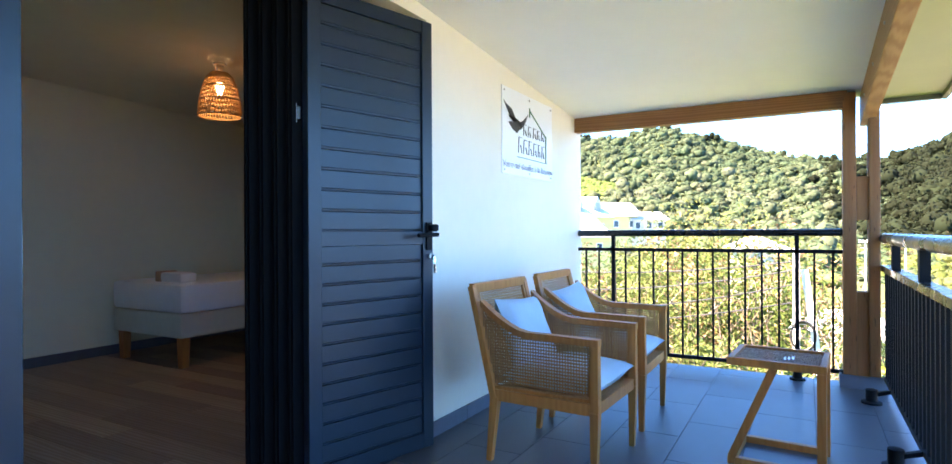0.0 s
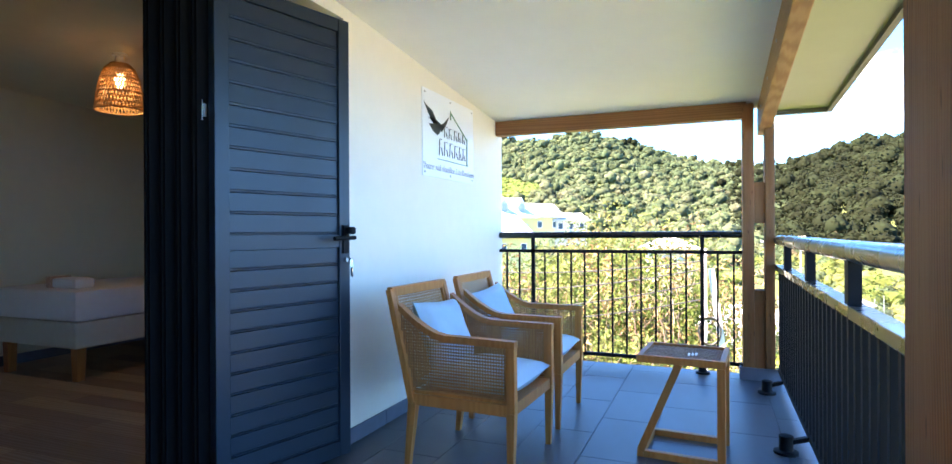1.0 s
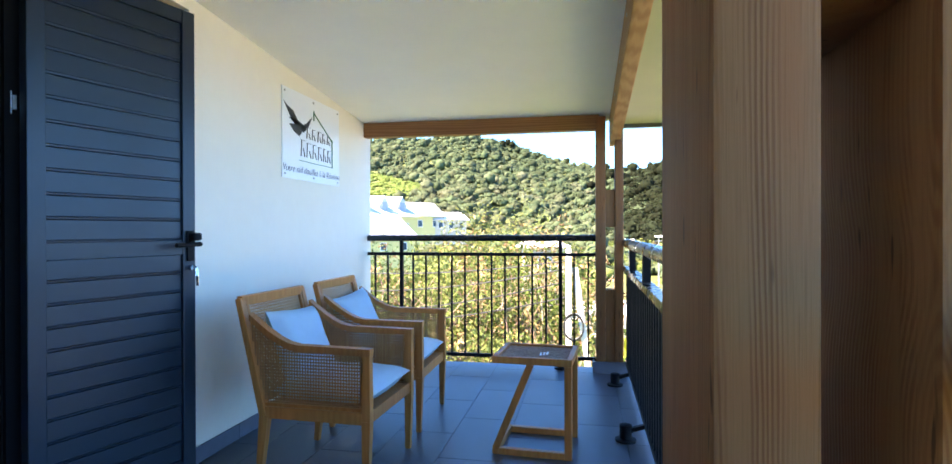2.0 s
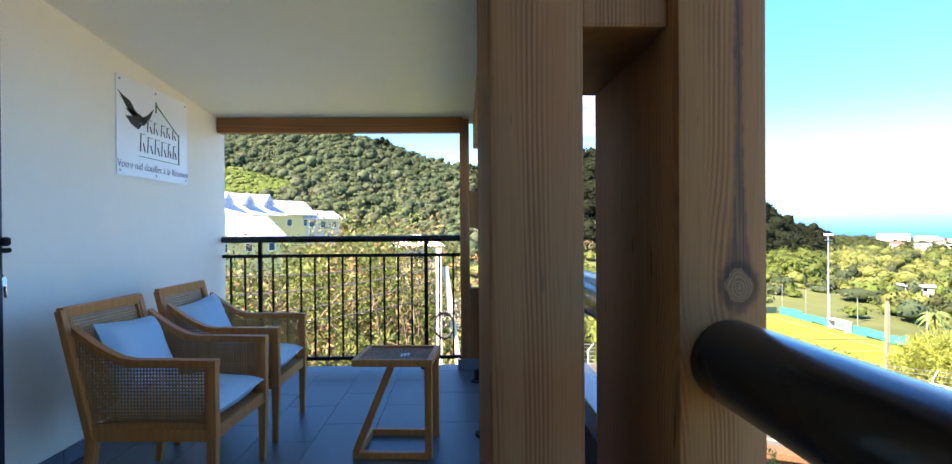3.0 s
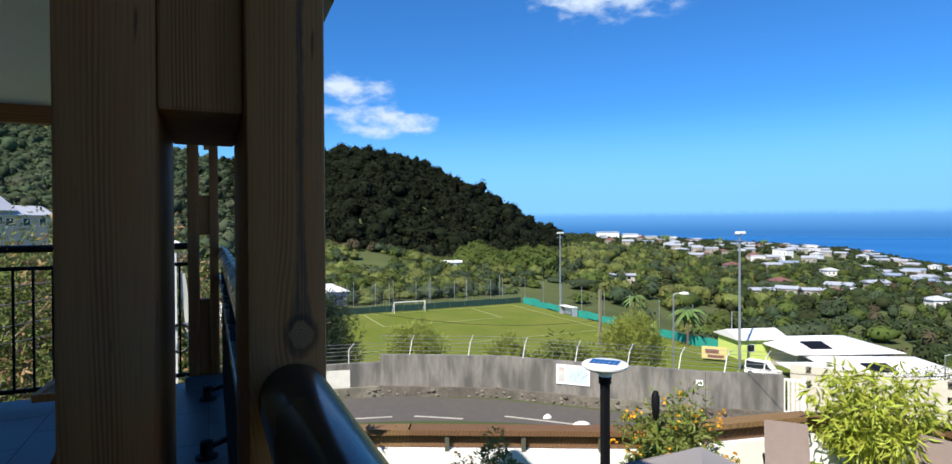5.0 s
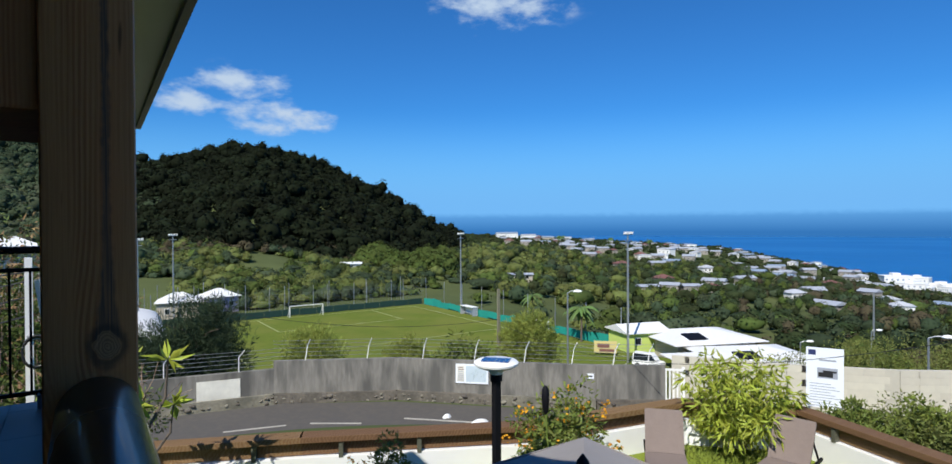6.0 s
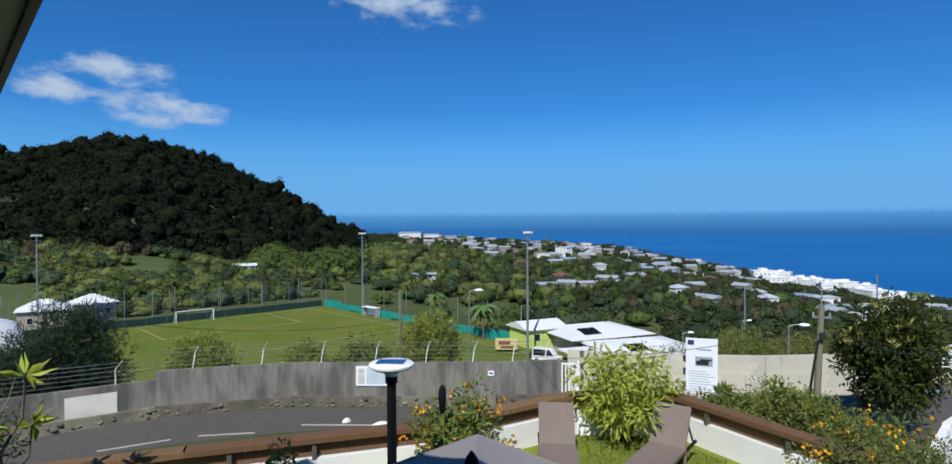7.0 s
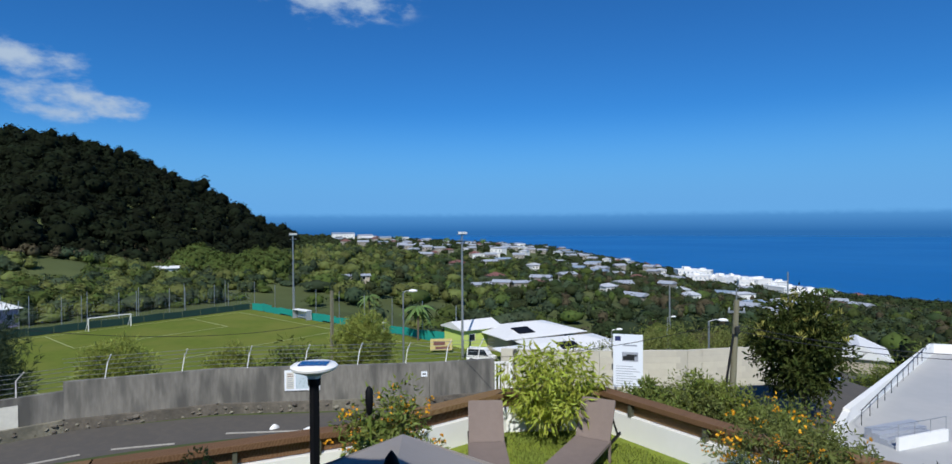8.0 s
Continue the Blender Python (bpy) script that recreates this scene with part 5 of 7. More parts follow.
FENCE = [(9.0, -4.5), (9.27, 0.8), (9.96, 3.44), (8.80, 4.72), (6.05, 5.30), (3.15, 6.75), (-2.5, 9.3)]
lawn_out = [(-1.6, -4.6), (8.95, -4.5), (9.2, 0.8), (9.9, 3.42), (8.76, 4.65), (6.05, 5.22), (3.15, 6.68), (-1.7, 8.9)]
set_piece("lawn", Shape().prism(lawn_out, -2.9, LAWN_Z), M_GRASS, "short green garden lawn", "lawn")
rngl = np.random.default_rng(11)
tuft = []
while len(tuft) < 14000:
    x, y = rngl.uniform(6.2, 9.6), rngl.uniform(-1.0, 4.6)
    if x < 9.0 + 0.26 * max(0, y - 0.8) and y < 4.6 - 0.9 * max(0, x - 8.7):
        tuft.append((x, y, LAWN_Z))
tuft = np.array(tuft)
tv, tf = leaves(tuft, np.tile([[0, 0, 1.0]], (len(tuft), 1)), 0.055, 0.012, rng=rngl, droop=0.0)
tagged(part("grass_blades", arrays_mesh("grass_blades", tv, tf, L_LIGHT), L_LIGHT), "short green blades of garden grass", "grass", kind="stuff")

gw = thing("garden_wall", (0, 0, LAWN_Z), "low white garden wall topped by brown timber boards", "wall", kind="structure")
for (xa, ya), (xb, yb) in zip(FENCE, FENCE[1:]):
    L = math.hypot(xb - xa, yb - ya)
    part("wall_run", Shape().bar((xa, ya, 0.0), (xb, yb, 0.0), 0.20, 0.80), M_WHITE, gw)
    ex, ey = (xb - xa) / L, (yb - ya) / L
    part("back_board", Shape().bar((xa, ya, 0.50), (xb, yb, 0.50), 0.03, 0.17), M_DECK, gw, "brown stained board")
    part("cap_board", Shape().bar((xa - ex * 0.02, ya - ey * 0.02, 0.655), (xb + ex * 0.02, yb + ey * 0.02, 0.655), 0.26, 0.085), M_DECK, gw, "weathered brown cap board", bevel=0.008)
    n = max(1, round(L / 1.15))
    for i in range(n):
        q = (i + 0.5) / n
        x, y = xa + (xb - xa) * q, ya + (yb - ya) * q
        part("bracket", Shape().bar((x - ey * 0.06 - ex * 0.03, y + ex * 0.06 - ey * 0.03, 0.50), (x - ey * 0.06 + ex * 0.03, y + ex * 0.06 + ey * 0.03, 0.50), 0.09, 0.225), M_FASCIA, gw, "dark fixing bracket")

# parasol
par = thing("parasol", (3.05, 1.18, LAWN_Z), "large square grey canvas parasol, opened over the garden", "parasol")
ap, ez, half_d = 2.06, 1.70, 1.80
dirs = [45 + 90 * k for k in range(4)]
N = 8
corner = [Vector((math.sin(radians(d + 0)) * half_d, math.cos(radians(d + 0)) * half_d, ez)) for d in dirs]
can = Shape()
for k in range(4):
    a, c = corner[k], corner[(k + 1) % 4]
    top = Vector((0, 0, ap))
    v = []
    for i in range(N + 1):
        u = i / N
        for j in range(N + 1):
            w = j / N
            edge = a.lerp(c, w)
            q = top.lerp(edge, u)
            q.z -= 0.05 * math.sin(math.pi * u) * math.sin(math.pi * w) + 0.02 * u * math.sin(math.pi * w)
            v.append(tuple(q))
    can.add(v, [(i * (N + 1) + j, (i + 1) * (N + 1) + j, (i + 1) * (N + 1) + j + 1, i * (N + 1) + j + 1) for i in range(N) for j in range(N)])
cano = part("canopy", can, M_PARASOL, par, "taut grey canvas canopy", smooth=True)
vent = Shape()
vd = 0.36
vc = [Vector((math.sin(radians(d)) * vd, math.cos(radians(d)) * vd, ap - 0.035)) for d in dirs]
vent.add([(0, 0, ap + 0.055)] + [tuple(q) for q in vc] + [(0, 0, ap + 0.045)] + [tuple(q - Vector((0, 0, 0.015))) for q in vc],
         [(0, 1 + k, 1 + (k + 1) % 4) for k in range(4)] + [(5, 6 + (k + 1) % 4, 6 + k) for k in range(4)] + [(1 + k, 6 + k, 6 + (k + 1) % 4, 1 + (k + 1) % 4) for k in range(4)])
part("vent_cap", vent, M_PARASOL, cano)
for k in range(4):
    a, c = corner[k], corner[(k + 1) % 4]
    part("valance", Shape().bar(a - Vector((0, 0, 0.06)), c - Vector((0, 0, 0.06)), 0.006, 0.12), M_PARASOL, cano)
    part("rib", Shape().bar((0, 0, ap - 0.05), a - Vector((0, 0, 0.02)), 0.02, 0.02), M_BLACK, par)
part("pole", Shape().tube([(0, 0, 0), (0, 0, ap)], 0.03, 12), M_BLACK, par)
part("base_plate", Shape().lathe([(0.32, 0), (0.32, 0.05), (0.06, 0.07), (0.05, 0.3)], 24), M_BLACK, par)
part("finial", Shape().lathe([(0.018, ap + 0.04), (0.045, ap + 0.06), (0.05, ap + 0.10), (0.035, ap + 0.15), (0.006, ap + 0.19)], 18), M_BLACK, par, "dark turned finial", smooth=True)

# garden lamp with a solar disc
gl = thing("solar_lamp", (4.02, 3.36, LAWN_Z), "black garden lamp post with a round solar panel head", "lamp")
part("post", Shape().box(-0.034, 0.034, -0.034, 0.034, 0.0, 2.12), M_BLACK, gl, bevel=0.004)
head = part("head", Shape().lathe([(0.05, 2.06), (0.055, 2.10), (0.07, 2.15), (0.19, 2.195), (0.218, 2.215), (0.222, 2.235), (0.205, 2.25), (0.0, 2.256)], 36), M_WHITE, gl, "white disc lamp head", smooth=True)
part("collar", Shape().lathe([(0.06, 2.05), (0.062, 2.13), (0.05, 2.15)], 18), M_BLACK, head)
cell = Shape().box(0.002, 0.044, 0.002, 0.083, 0.0, 0.010).mesh("solar_cell")
for i in range(6):
    for j in range(2):
        q = part("solar_cell", cell, M_SOLAR, head)
        q.matrix_basis = Matrix.Rotation(radians(-48), 4, "Z") @ Matrix.Translation((-0.138 + i * 0.046, -0.085 + j * 0.085, 2.252))

# loungers
def lounger(at, turn):
    ob = thing("sun_lounger", at, "taupe mesh sun lounger with raised back on the lawn", "lounger", "sun loungers", turn=turn)
    for y in (-0.26, 0.26):
        part("side_rail", Shape().bar((-1.30, y, 0.30), (0.04, y, 0.30), 0.03, 0.045), M_TAUPE, ob)
        part("back_rail", Shape().bar((0.0, y * 0.97, 0.31), (0.30, y * 0.97, 0.84), 0.03, 0.03), M_TAUPE, ob)
        part("back_strut", Shape().bar((0.20, y * 0.9, 0.66), (0.50, y * 0.9, 0.28), 0.022, 0.022), M_BLACK, ob)
        for x in (-1.2, 0.02):
            part("leg", Shape().bar((x, y, 0.0), (x, y, 0.29), 0.035, 0.035), M_TAUPE, ob)
        part("rear_rail", Shape().bar((0.04, y, 0.28), (0.56, y, 0.28), 0.03, 0.04), M_BLACK, ob)
    se = Shape()
    n = 8
    for path in ([(-1.30, 0.325), (0.0, 0.325)], [(0.0, 0.33), (0.31, 0.86)]):
        v = []
        (xa, za), (xb, zb) = path
        for i in range(n + 1):
            for j in range(n + 1):
                q, w = i / n, j / n
                sag = -0.03 * math.sin(math.pi * q) * math.sin(math.pi * w)
                v.append((xa + (xb - xa) * q, -0.26 + 0.52 * w, za + (zb - za) * q + sag))
        f = [(i * (n + 1) + j, (i + 1) * (n + 1) + j, (i + 1) * (n + 1) + j + 1, i * (n + 1) + j + 1) for i in range(n) for j in range(n)]
        k = len(v)
        se.add(v + [(x, y, z - 0.012) for x, y, z in v], f + [tuple(i + k for i in q)[::-1] for q in f])
    part("sling", se, M_TAUPE, ob, "taupe mesh fabric", smooth=True)
    return ob


lg = lounger((8.62, 2.90, LAWN_Z), 10)
copy_thing(lg, pose(7.50, 4.06, LAWN_Z, 0, 0, 42))


def bush(name, at, height, radii, leaf, count, per, length, width, label, flowers=0, flower=None, seed=1, stems=7, spread=0.3, droop=0.15):
    """A shrub: many thin stems, a skin of separate leaves, and flower heads where it has them."""
    rng = np.random.default_rng(seed)
    ob = thing(name, at, label, "shrub")
    s = Shape()
    for i in range(stems):
        a = 2 * math.pi * i / stems
        e = (math.cos(a) * radii[0] * 0.6, math.sin(a) * radii[1] * 0.6, height * rng.uniform(0.55, 0.85))
        s.tube([(0, 0, 0), (e[0] * 0.35, e[1] * 0.35, e[2] * 0.55), e], 0.018, 5, 0.006)
    part("stem_cluster", s, M_TRUNK, ob)
    part("foliage", crown_mesh("foliage", (0, 0, height - radii[2]), radii, count, per, length, width, leaf, rng, spread, -0.8, droop), leaf, ob)
    if flowers:
        pts, out = cloud_points((0, 0, height - radii[2] * 0.95), [r * 1.12 for r in radii], flowers, 7, rng, 0.06, -0.1)
        v, f = leaves(pts, out, 0.042, 0.042, rng=rng, droop=-0.2)
        part("blossom", arrays_mesh("blossom", v, f, flower), flower, ob, "clusters of small orange flowers")["kind"] = "stuff"
    return ob


bush("flowering_shrub", (5.75, 4.25, LAWN_Z), 1.42, (0.62, 0.62, 0.62), L_HEDGE, 60, 60, 0.09, 0.03, "rounded green shrub covered in orange flowers", 90, L_FLOWER, 21)
bush("low_shrub", (3.55, 4.75, LAWN_Z), 1.05, (0.50, 0.42, 0.42), L_HEDGE, 45, 50, 0.07, 0.022, "low straggly green shrub with few flowers", 16, L_FLOWER, 22)
bush("broadleaf_shrub", (9.10, 3.85, LAWN_Z), 1.52, (0.80, 0.70, 0.60), L_BROAD, 58, 46, 0.165, 0.036, "bright green long-leaved shrub beside the garden wall", 0, None, 23, spread=0.36, droop=0.55, stems=14)
bush("orange_shrub", (8.50, 0.22, LAWN_Z), 1.36, (0.80, 0.75, 0.62), L_SCRUB, 80, 56, 0.08, 0.024, "loose green shrub with orange flower clusters", 55, L_FLOWER, 24, spread=0.26)
bush("corner_shrub", (8.9, -1.6, LAWN_Z), 0.95, (0.6, 0.6, 0.42), L_DARK, 45, 40, 0.10, 0.035, "low dark green shrub by the garden wall", 0, None, 25)

tch = thing("garden_torch", (5.30, 4.10, LAWN_Z), "black garden torch on a thin green stake", "torch")
part("stake", Shape().tube([(0.06, -0.04, 0.0), (0.0, 0.0, 1.36)], 0.012, 8), L_HEDGE, tch)
part("torch_head", Shape().lathe([(0.012, 1.28), (0.035, 1.32), (0.05, 1.46), (0.045, 1.58), (0.018, 1.63)], 14), M_BLACK, tch, smooth=True)

# planter edging of pale terracotta
pe = thing("planter_edge", (2.75, 3.95, LAWN_Z), "curved terracotta brick planter edging", "edging")
bk = None
for k in range(16):
    a = radians(-35 + k * 8)
    q = part("brick", bk or Shape().box(-0.10, 0.10, -0.11, 0.11, 0.0, 0.70), M_BRICK, pe, bevel=0.0 if bk else 0.006)
    bk = q.data
    q.matrix_basis = pose(1.45 * math.sin(a) - 0.3, 1.2 * math.cos(a) - 0.9, 0.0, 0, 0, -math.degrees(a))

# frangipani whose bare limbs end in rosettes of long leaves
fr = thing("frangipani", (1.15, 6.25, -2.7), "frangipani with bare grey limbs and yellow-green leaf rosettes", "tree")
rngf = np.random.default_rng(5)
tips = [(-0.05, 0.1, 2.45), (0.30, -0.1, 2.38), (0.38, 0.15, 1.80), (-0.30, 0.2, 2.25), (-0.02, -0.3, 1.95), (-0.55, 0.1, 1.8)]
for x, y, z in tips:
    limb = part("limb", Shape().tube([(0, 0, 0), (x * 0.1 - 0.10, y * 0.2, z * 0.35), (x * 0.45 - 0.12, y * 0.6, z * 0.62), (x * 0.9, y * 0.9, z * 0.82), (x, y, z)], 0.024, 7, 0.012), M_TRUNK, fr, smooth=True)
    ro = rngf.normal(0, 1, (14, 3))
    ro[:, 2] = np.abs(ro[:, 2]) * 0.4 + 0.15
    ro /= np.linalg.norm(ro, axis=1)[:, None]
    fv, ff = leaves(np.tile([[x, y, z]], (14, 1)), ro, 0.24, 0.075, rng=rngf, droop=0.15)
    part("leaf_rosette", arrays_mesh("leaf_rosette", fv, ff, L_BROAD), L_BROAD, limb, "long yellow-green leaves in a rosette")

# ---------------------------------------------------------------- the retaining wall across the road
WALL_LINE = [(-16, 27.9), (-4, 26.9), (2, 26.0), (7.6, 24.8), (12.3, 22.2), (15.6, 18.9), (18.5, 16.1), (20.8, 14.4)]
rw = thing("retaining_wall", (0, 0, 0), "stained grey concrete retaining wall across the road", "wall", kind="structure")
stone_mesh = []
rngs = np.random.default_rng(9)
for k in range(5):
    s = Shape()
    w, h = 0.06 + 0.022 * k, 0.045 + 0.012 * (k % 3)
    s.lathe([(w * 0.75, -h), (w, -h * 0.4), (w * 0.95, h * 0.3), (w * 0.6, h)], 7)
    stone_mesh.append(s.mesh("stone"))
    stone_mesh[-1].materials.append(M_STONE)
for i, ((xa, ya), (xb, yb)) in enumerate(zip(WALL_LINE, WALL_LINE[1:])):
    top = -5.05 if i < 3 else -4.70
    part("wall_run", Shape().bar((xa, ya, (top - 7.0) / 2), (xb, yb, (top - 7.0) / 2), 0.24, top + 7.0), M_CONCRETE, rw)
    L = math.hypot(xb - xa, yb - ya)
    ex, ey = (xb - xa) / L, (yb - ya) / L
    ox, oy = (ey, -ex) if (ey * (0 - xa) - ex * (0 - ya)) > 0 else (-ey, ex)
    part("plinth", Shape().bar((xa + ox * 0.19, ya + oy * 0.19, -6.36), (xb + ox * 0.19, yb + oy * 0.19, -6.36), 0.20, 0.50), M_STONE, rw, "rubble stone footing")
    d = 0.15
    while d < L and i > 0:
        for row in range(2):
            st = part("stone", stone_mesh[int(rngs.integers(0, 5))], M_STONE, rw)
            st.matrix_basis = pose(xa + ex * d + ox * 0.235, ya + ey * d + oy * 0.235, -6.44 + row * 0.15 + rngs.uniform(-0.07, 0.09), rngs.uniform(0, 40), rngs.uniform(0, 40), rngs.uniform(0, 360)) @ Matrix.Scale(rngs.uniform(0.4, 1.15), 4)
        d += rngs.uniform(0.16, 0.42)
    n = max(2, round(L / 2.6))
    for j in range(n):
        q = (j + 0.5) / n
        x, y = xa + (xb - xa) * q, ya + (yb - ya) * q
        fp = thing("fence_post", (x, y, top), "white concrete fence post with a cranked top", "post", "fence posts on the wall")
        part("shaft", Shape().bar((0, 0, -0.03), (ex * 0.10 * (i > 2), ey * 0.10 * (i > 2), 0.62), 0.034, 0.034), M_WHITE, fp)
        part("crank", Shape().bar((ex * 0.10 * (i > 2), ey * 0.10 * (i > 2), 0.60), (ox * 0.12 + ex * 0.24, oy * 0.12 + ey * 0.24, 0.93), 0.030, 0.030, (1, 0, 0)), M_WHITE, fp)
    wires = thing("wire_strands", ((xa + xb) / 2, (ya + yb) / 2, top), "thin barbed wire strands between the posts", "wire", "wire strands")
    for z in (0.18, 0.36, 0.54, 0.72, 0.88):
        o = 0.16 * max(0, (z - 0.6) / 0.35)
        part("strand", Shape().tube([((xa - xb) / 2 + ox * o, (ya - yb) / 2 + oy * o, z), ((xb - xa) / 2 + ox * o, (yb - ya) / 2 + oy * o, z)], 0.008, 4), M_STEEL, wires)


def on_wall(bearing, off):
    """The wall's face at a bearing: place and turn, off metres before it."""
    d = Vector((math.sin(radians(bearing)), math.cos(radians(bearing))))
    o = Vector((0.77, -1.39))
    for a, c in zip(WALL_LINE, WALL_LINE[1:]):
        a, c = Vector(a), Vector(c)
        e = c - a
        den = d.x * -e.y + d.y * e.x
        t = ((a.x - o.x) * -e.y + (a.y - o.y) * e.x) / den
        u = (d.x * (a.y - o.y) - d.y * (a.x - o.x)) / den
        if 0 <= u <= 1 and t > 0:
            nrm = Vector((e.y, -e.x)).normalized()
            if nrm.dot(o - a) < 0:
                nrm = -nrm
            p = o + d * t + nrm * (0.12 + off)
            return p.x, p.y, math.degrees(math.atan2(e.y, e.x))
    return 0, 26, 0


x, y, a = on_wall(9.9, 0.012)
pt = thing("painted_patch", (x, y, -5.86), "whitewashed rectangle on the concrete wall", "wall patch", turn=a)
part("coat", Shape().box(-0.85, 0.85, -0.010, 0.012, -0.52, 0.55), M_PATCH, pt)
x, y, a = on_wall(33.4, 0.03)
mp_ = thing("notice_board", (x, y, -5.25), "white framed map board fixed to the concrete wall", "notice board", turn=a)
part("board", Shape().box(-0.72, 0.72, -0.02, 0.02, -0.42, 0.42), M_SIGN, mp_)
part("printed_panel", Shape().box(-0.64, -0.34, -0.026, -0.021, -0.34, 0.34), M_PATCH, mp_)
part("printed_panel", Shape().box(-0.26, 0.64, -0.026, -0.021, -0.34, 0.34), M_MAPBLUE, mp_, "pale blue printed map")
for k in range(7):
    part("text_bar", Shape().box(-0.60, -0.40 + 0.02 * (k % 3), -0.030, -0.026, -0.26 + 0.085 * k, -0.23 + 0.085 * k), M_ROOFRED if k > 4 else M_ROOFGREY, mp_)
for k in range(16):
    u = -0.22 + 0.052 * k
    part("map_line", Shape().bar((u, -0.028, -0.28 + 0.07 * (k % 5)), (u + 0.10 * (k % 3) - 0.04, -0.028, 0.28 - 0.09 * (k % 4)), 0.004, 0.014 + 0.006 * (k % 2), (0, 1, 0)), (M_ROOFBLUE, M_PATCH, M_GREEN)[k % 3], mp_)
x, y, a = on_wall(44.9, 0.02)
pl_ = thing("wall_plate", (x, y, -5.15), "small white plate on the concrete wall", "plate", turn=a)
part("plate", Shape().box(-0.13, 0.13, -0.01, 0.01, -0.11, 0.11), M_SIGN, pl_)
part("bar", Shape().box(-0.07, 0.07, -0.014, -0.010, -0.03, 0.03), M_INK, pl_)
for b, r_, s_ in ((34.0, 22.6, 1.0), (36.2, 22.0, 0.6), (30.8, 23.3, 0.5)):
    x, y = spot(b, r_)
    rb = solo("rubble_lump", Shape().lathe([(0.36 * s_, -0.02), (0.28 * s_, 0.06), (0.16 * s_, 0.12), (0.02, 0.15)], 9, (0, 0, 0), 1.2, 0.7), M_WHITE, "small pale lump of rubble beside the road", "rubble", "rubble by the road")
    rb.location = (x, y, ROAD_Z)

# gate and pale block wall beyond
def spot_run(b0, r0, b1, r1):
    return spot(b0, r0), spot(b1, r1)


bw = thing("block_wall", (0, 0, 0), "pale rendered block wall along the lane", "wall", kind="structure")
seg = [spot(52.5, 36), spot(62, 36), spot(70, 37.5), spot(79, 42)]
blk_mesh = Shape().box(0.004, 0.976, -0.136, 0.136, 0.004, 0.376).mesh("block")
blk_mesh.materials.append(M_BLOCK)
for (xa, ya), (xb, yb) in zip(seg, seg[1:]):
    L = math.hypot(xb - xa, yb - ya)
    a = math.degrees(math.atan2(yb - ya, xb - xa))
    part("wall_run", Shape().bar((xa, ya, -9.0), (xb, yb, -9.0), 0.26, 5.0), M_BLOCK, bw)
    for row in range(6):
        d = -0.25 * (row % 2)
        while d < L - 0.9:
            q = part("block", blk_mesh, M_BLOCK, bw)
            q.matrix_basis = pose(xa + (xb - xa) * max(0, d) / L, ya + (yb - ya) * max(0, d) / L, -8.78 + row * 0.38, 0, 0, a)
            d += 0.98
gx0, gy0 = spot(50.9, 30)
gt = thing("metal_gate", (gx0, gy0, -7.6), "white slatted metal gate at the lane", "gate", turn=-48)
part("gate_frame", Shape().box(-1.3, 1.3, -0.03, 0.03, 0.1, 0.2).box(-1.3, 1.3, -0.03, 0.03, 1.6, 1.7), M_WHITE, gt)
for k in range(15):
    part("slat", Shape().box(-1.3 + k * 0.18, -1.22 + k * 0.18, -0.02, 0.02, 0.2, 1.6), M_WHITE, gt)
for sx in (-1.35, 1.35):
    part("gate_post", Shape().box(sx - 0.07, sx + 0.07, -0.07, 0.07, -0.6, 1.8), M_WHITE, gt)

# building-site board
bx, by = spot(64.7, 20.8)
ib = thing("site_board", (bx, by, -6.6), "white building-site information board on two posts", "sign board", turn=-64.7)
part("panel", Shape().box(-0.50, 0.50, -0.02, 0.02, 2.1, 3.95), M_SIGN, ib)
for x_ in (-0.42, 0.42):
    part("post", Shape().box(x_ - 0.04, x_ + 0.04, 0.02, 0.10, 0.0, 3.9), M_STEEL, ib)
part("flag_mark", Shape().box(-0.44, -0.24, -0.026, -0.021, 3.72, 3.88), M_NAVY, ib)
part("picture", Shape().box(-0.20, 0.34, -0.026, -0.021, 3.02, 3.34), M_ROOFGREY, ib, "grey printed picture")
part("picture_detail", Shape().box(-0.17, 0.22, -0.030, -0.027, 3.06, 3.20).box(-0.05, 0.31, -0.030, -0.027, 3.20, 3.26), M_INK, ib)
for k in range(9):
    part("text_bar", Shape().box(-0.40, 0.40 - 0.12 * (k % 3), -0.025, -0.021, 2.15 + k * 0.085, 2.17 + k * 0.085), M_ROOFGREY, ib)
part("text_bar", Shape().box(-0.15, 0.30, -0.025, -0.021, 3.55, 3.60), M_ROOFGREY, ib)


# ---------------------------------------------------------------- poles and lamps
def street_lamp(b, r, base, top, arm, turn, label="grey street lamp with a white curved head"):
    x, y = spot(b, r)
    ob = thing("street_lamp", (x, y, base), label, "lamp", "street lamps", turn=turn)
    h = top - base
    part("pole", Shape().tube([(0, 0, 0), (0, 0, h * 0.5), (0, 0, h)], 0.085, 8, 0.055), M_STEEL, ob, smooth=True)
    part("arm", Shape().tube([(0, 0, h), (arm * 0.5, 0, h + 0.12), (arm, 0, h + 0.14)], 0.04, 6), M_STEEL, ob)
    part("lamp_head", Shape().lathe([(0.05, 0.12), (0.30, 0.10), (0.36, 0.16), (0.26, 0.26), (0.05, 0.30)], 14, (arm + 0.25, 0, h - 0.05), 1.0, 0.55), M_WHITE, ob, "white lamp head", smooth=True)
    return ob


street_lamp(42.9, 45, -14.0, -4.0, 0.5, -40)
street_lamp(71.9, 44, -13.5, -5.7, 0.7, -60)
street_lamp(63.2, 62, -17.5, -9.9, 0.6, -40)
street_lamp(68.3, 78, -18, -10.8, 0.6, -40)


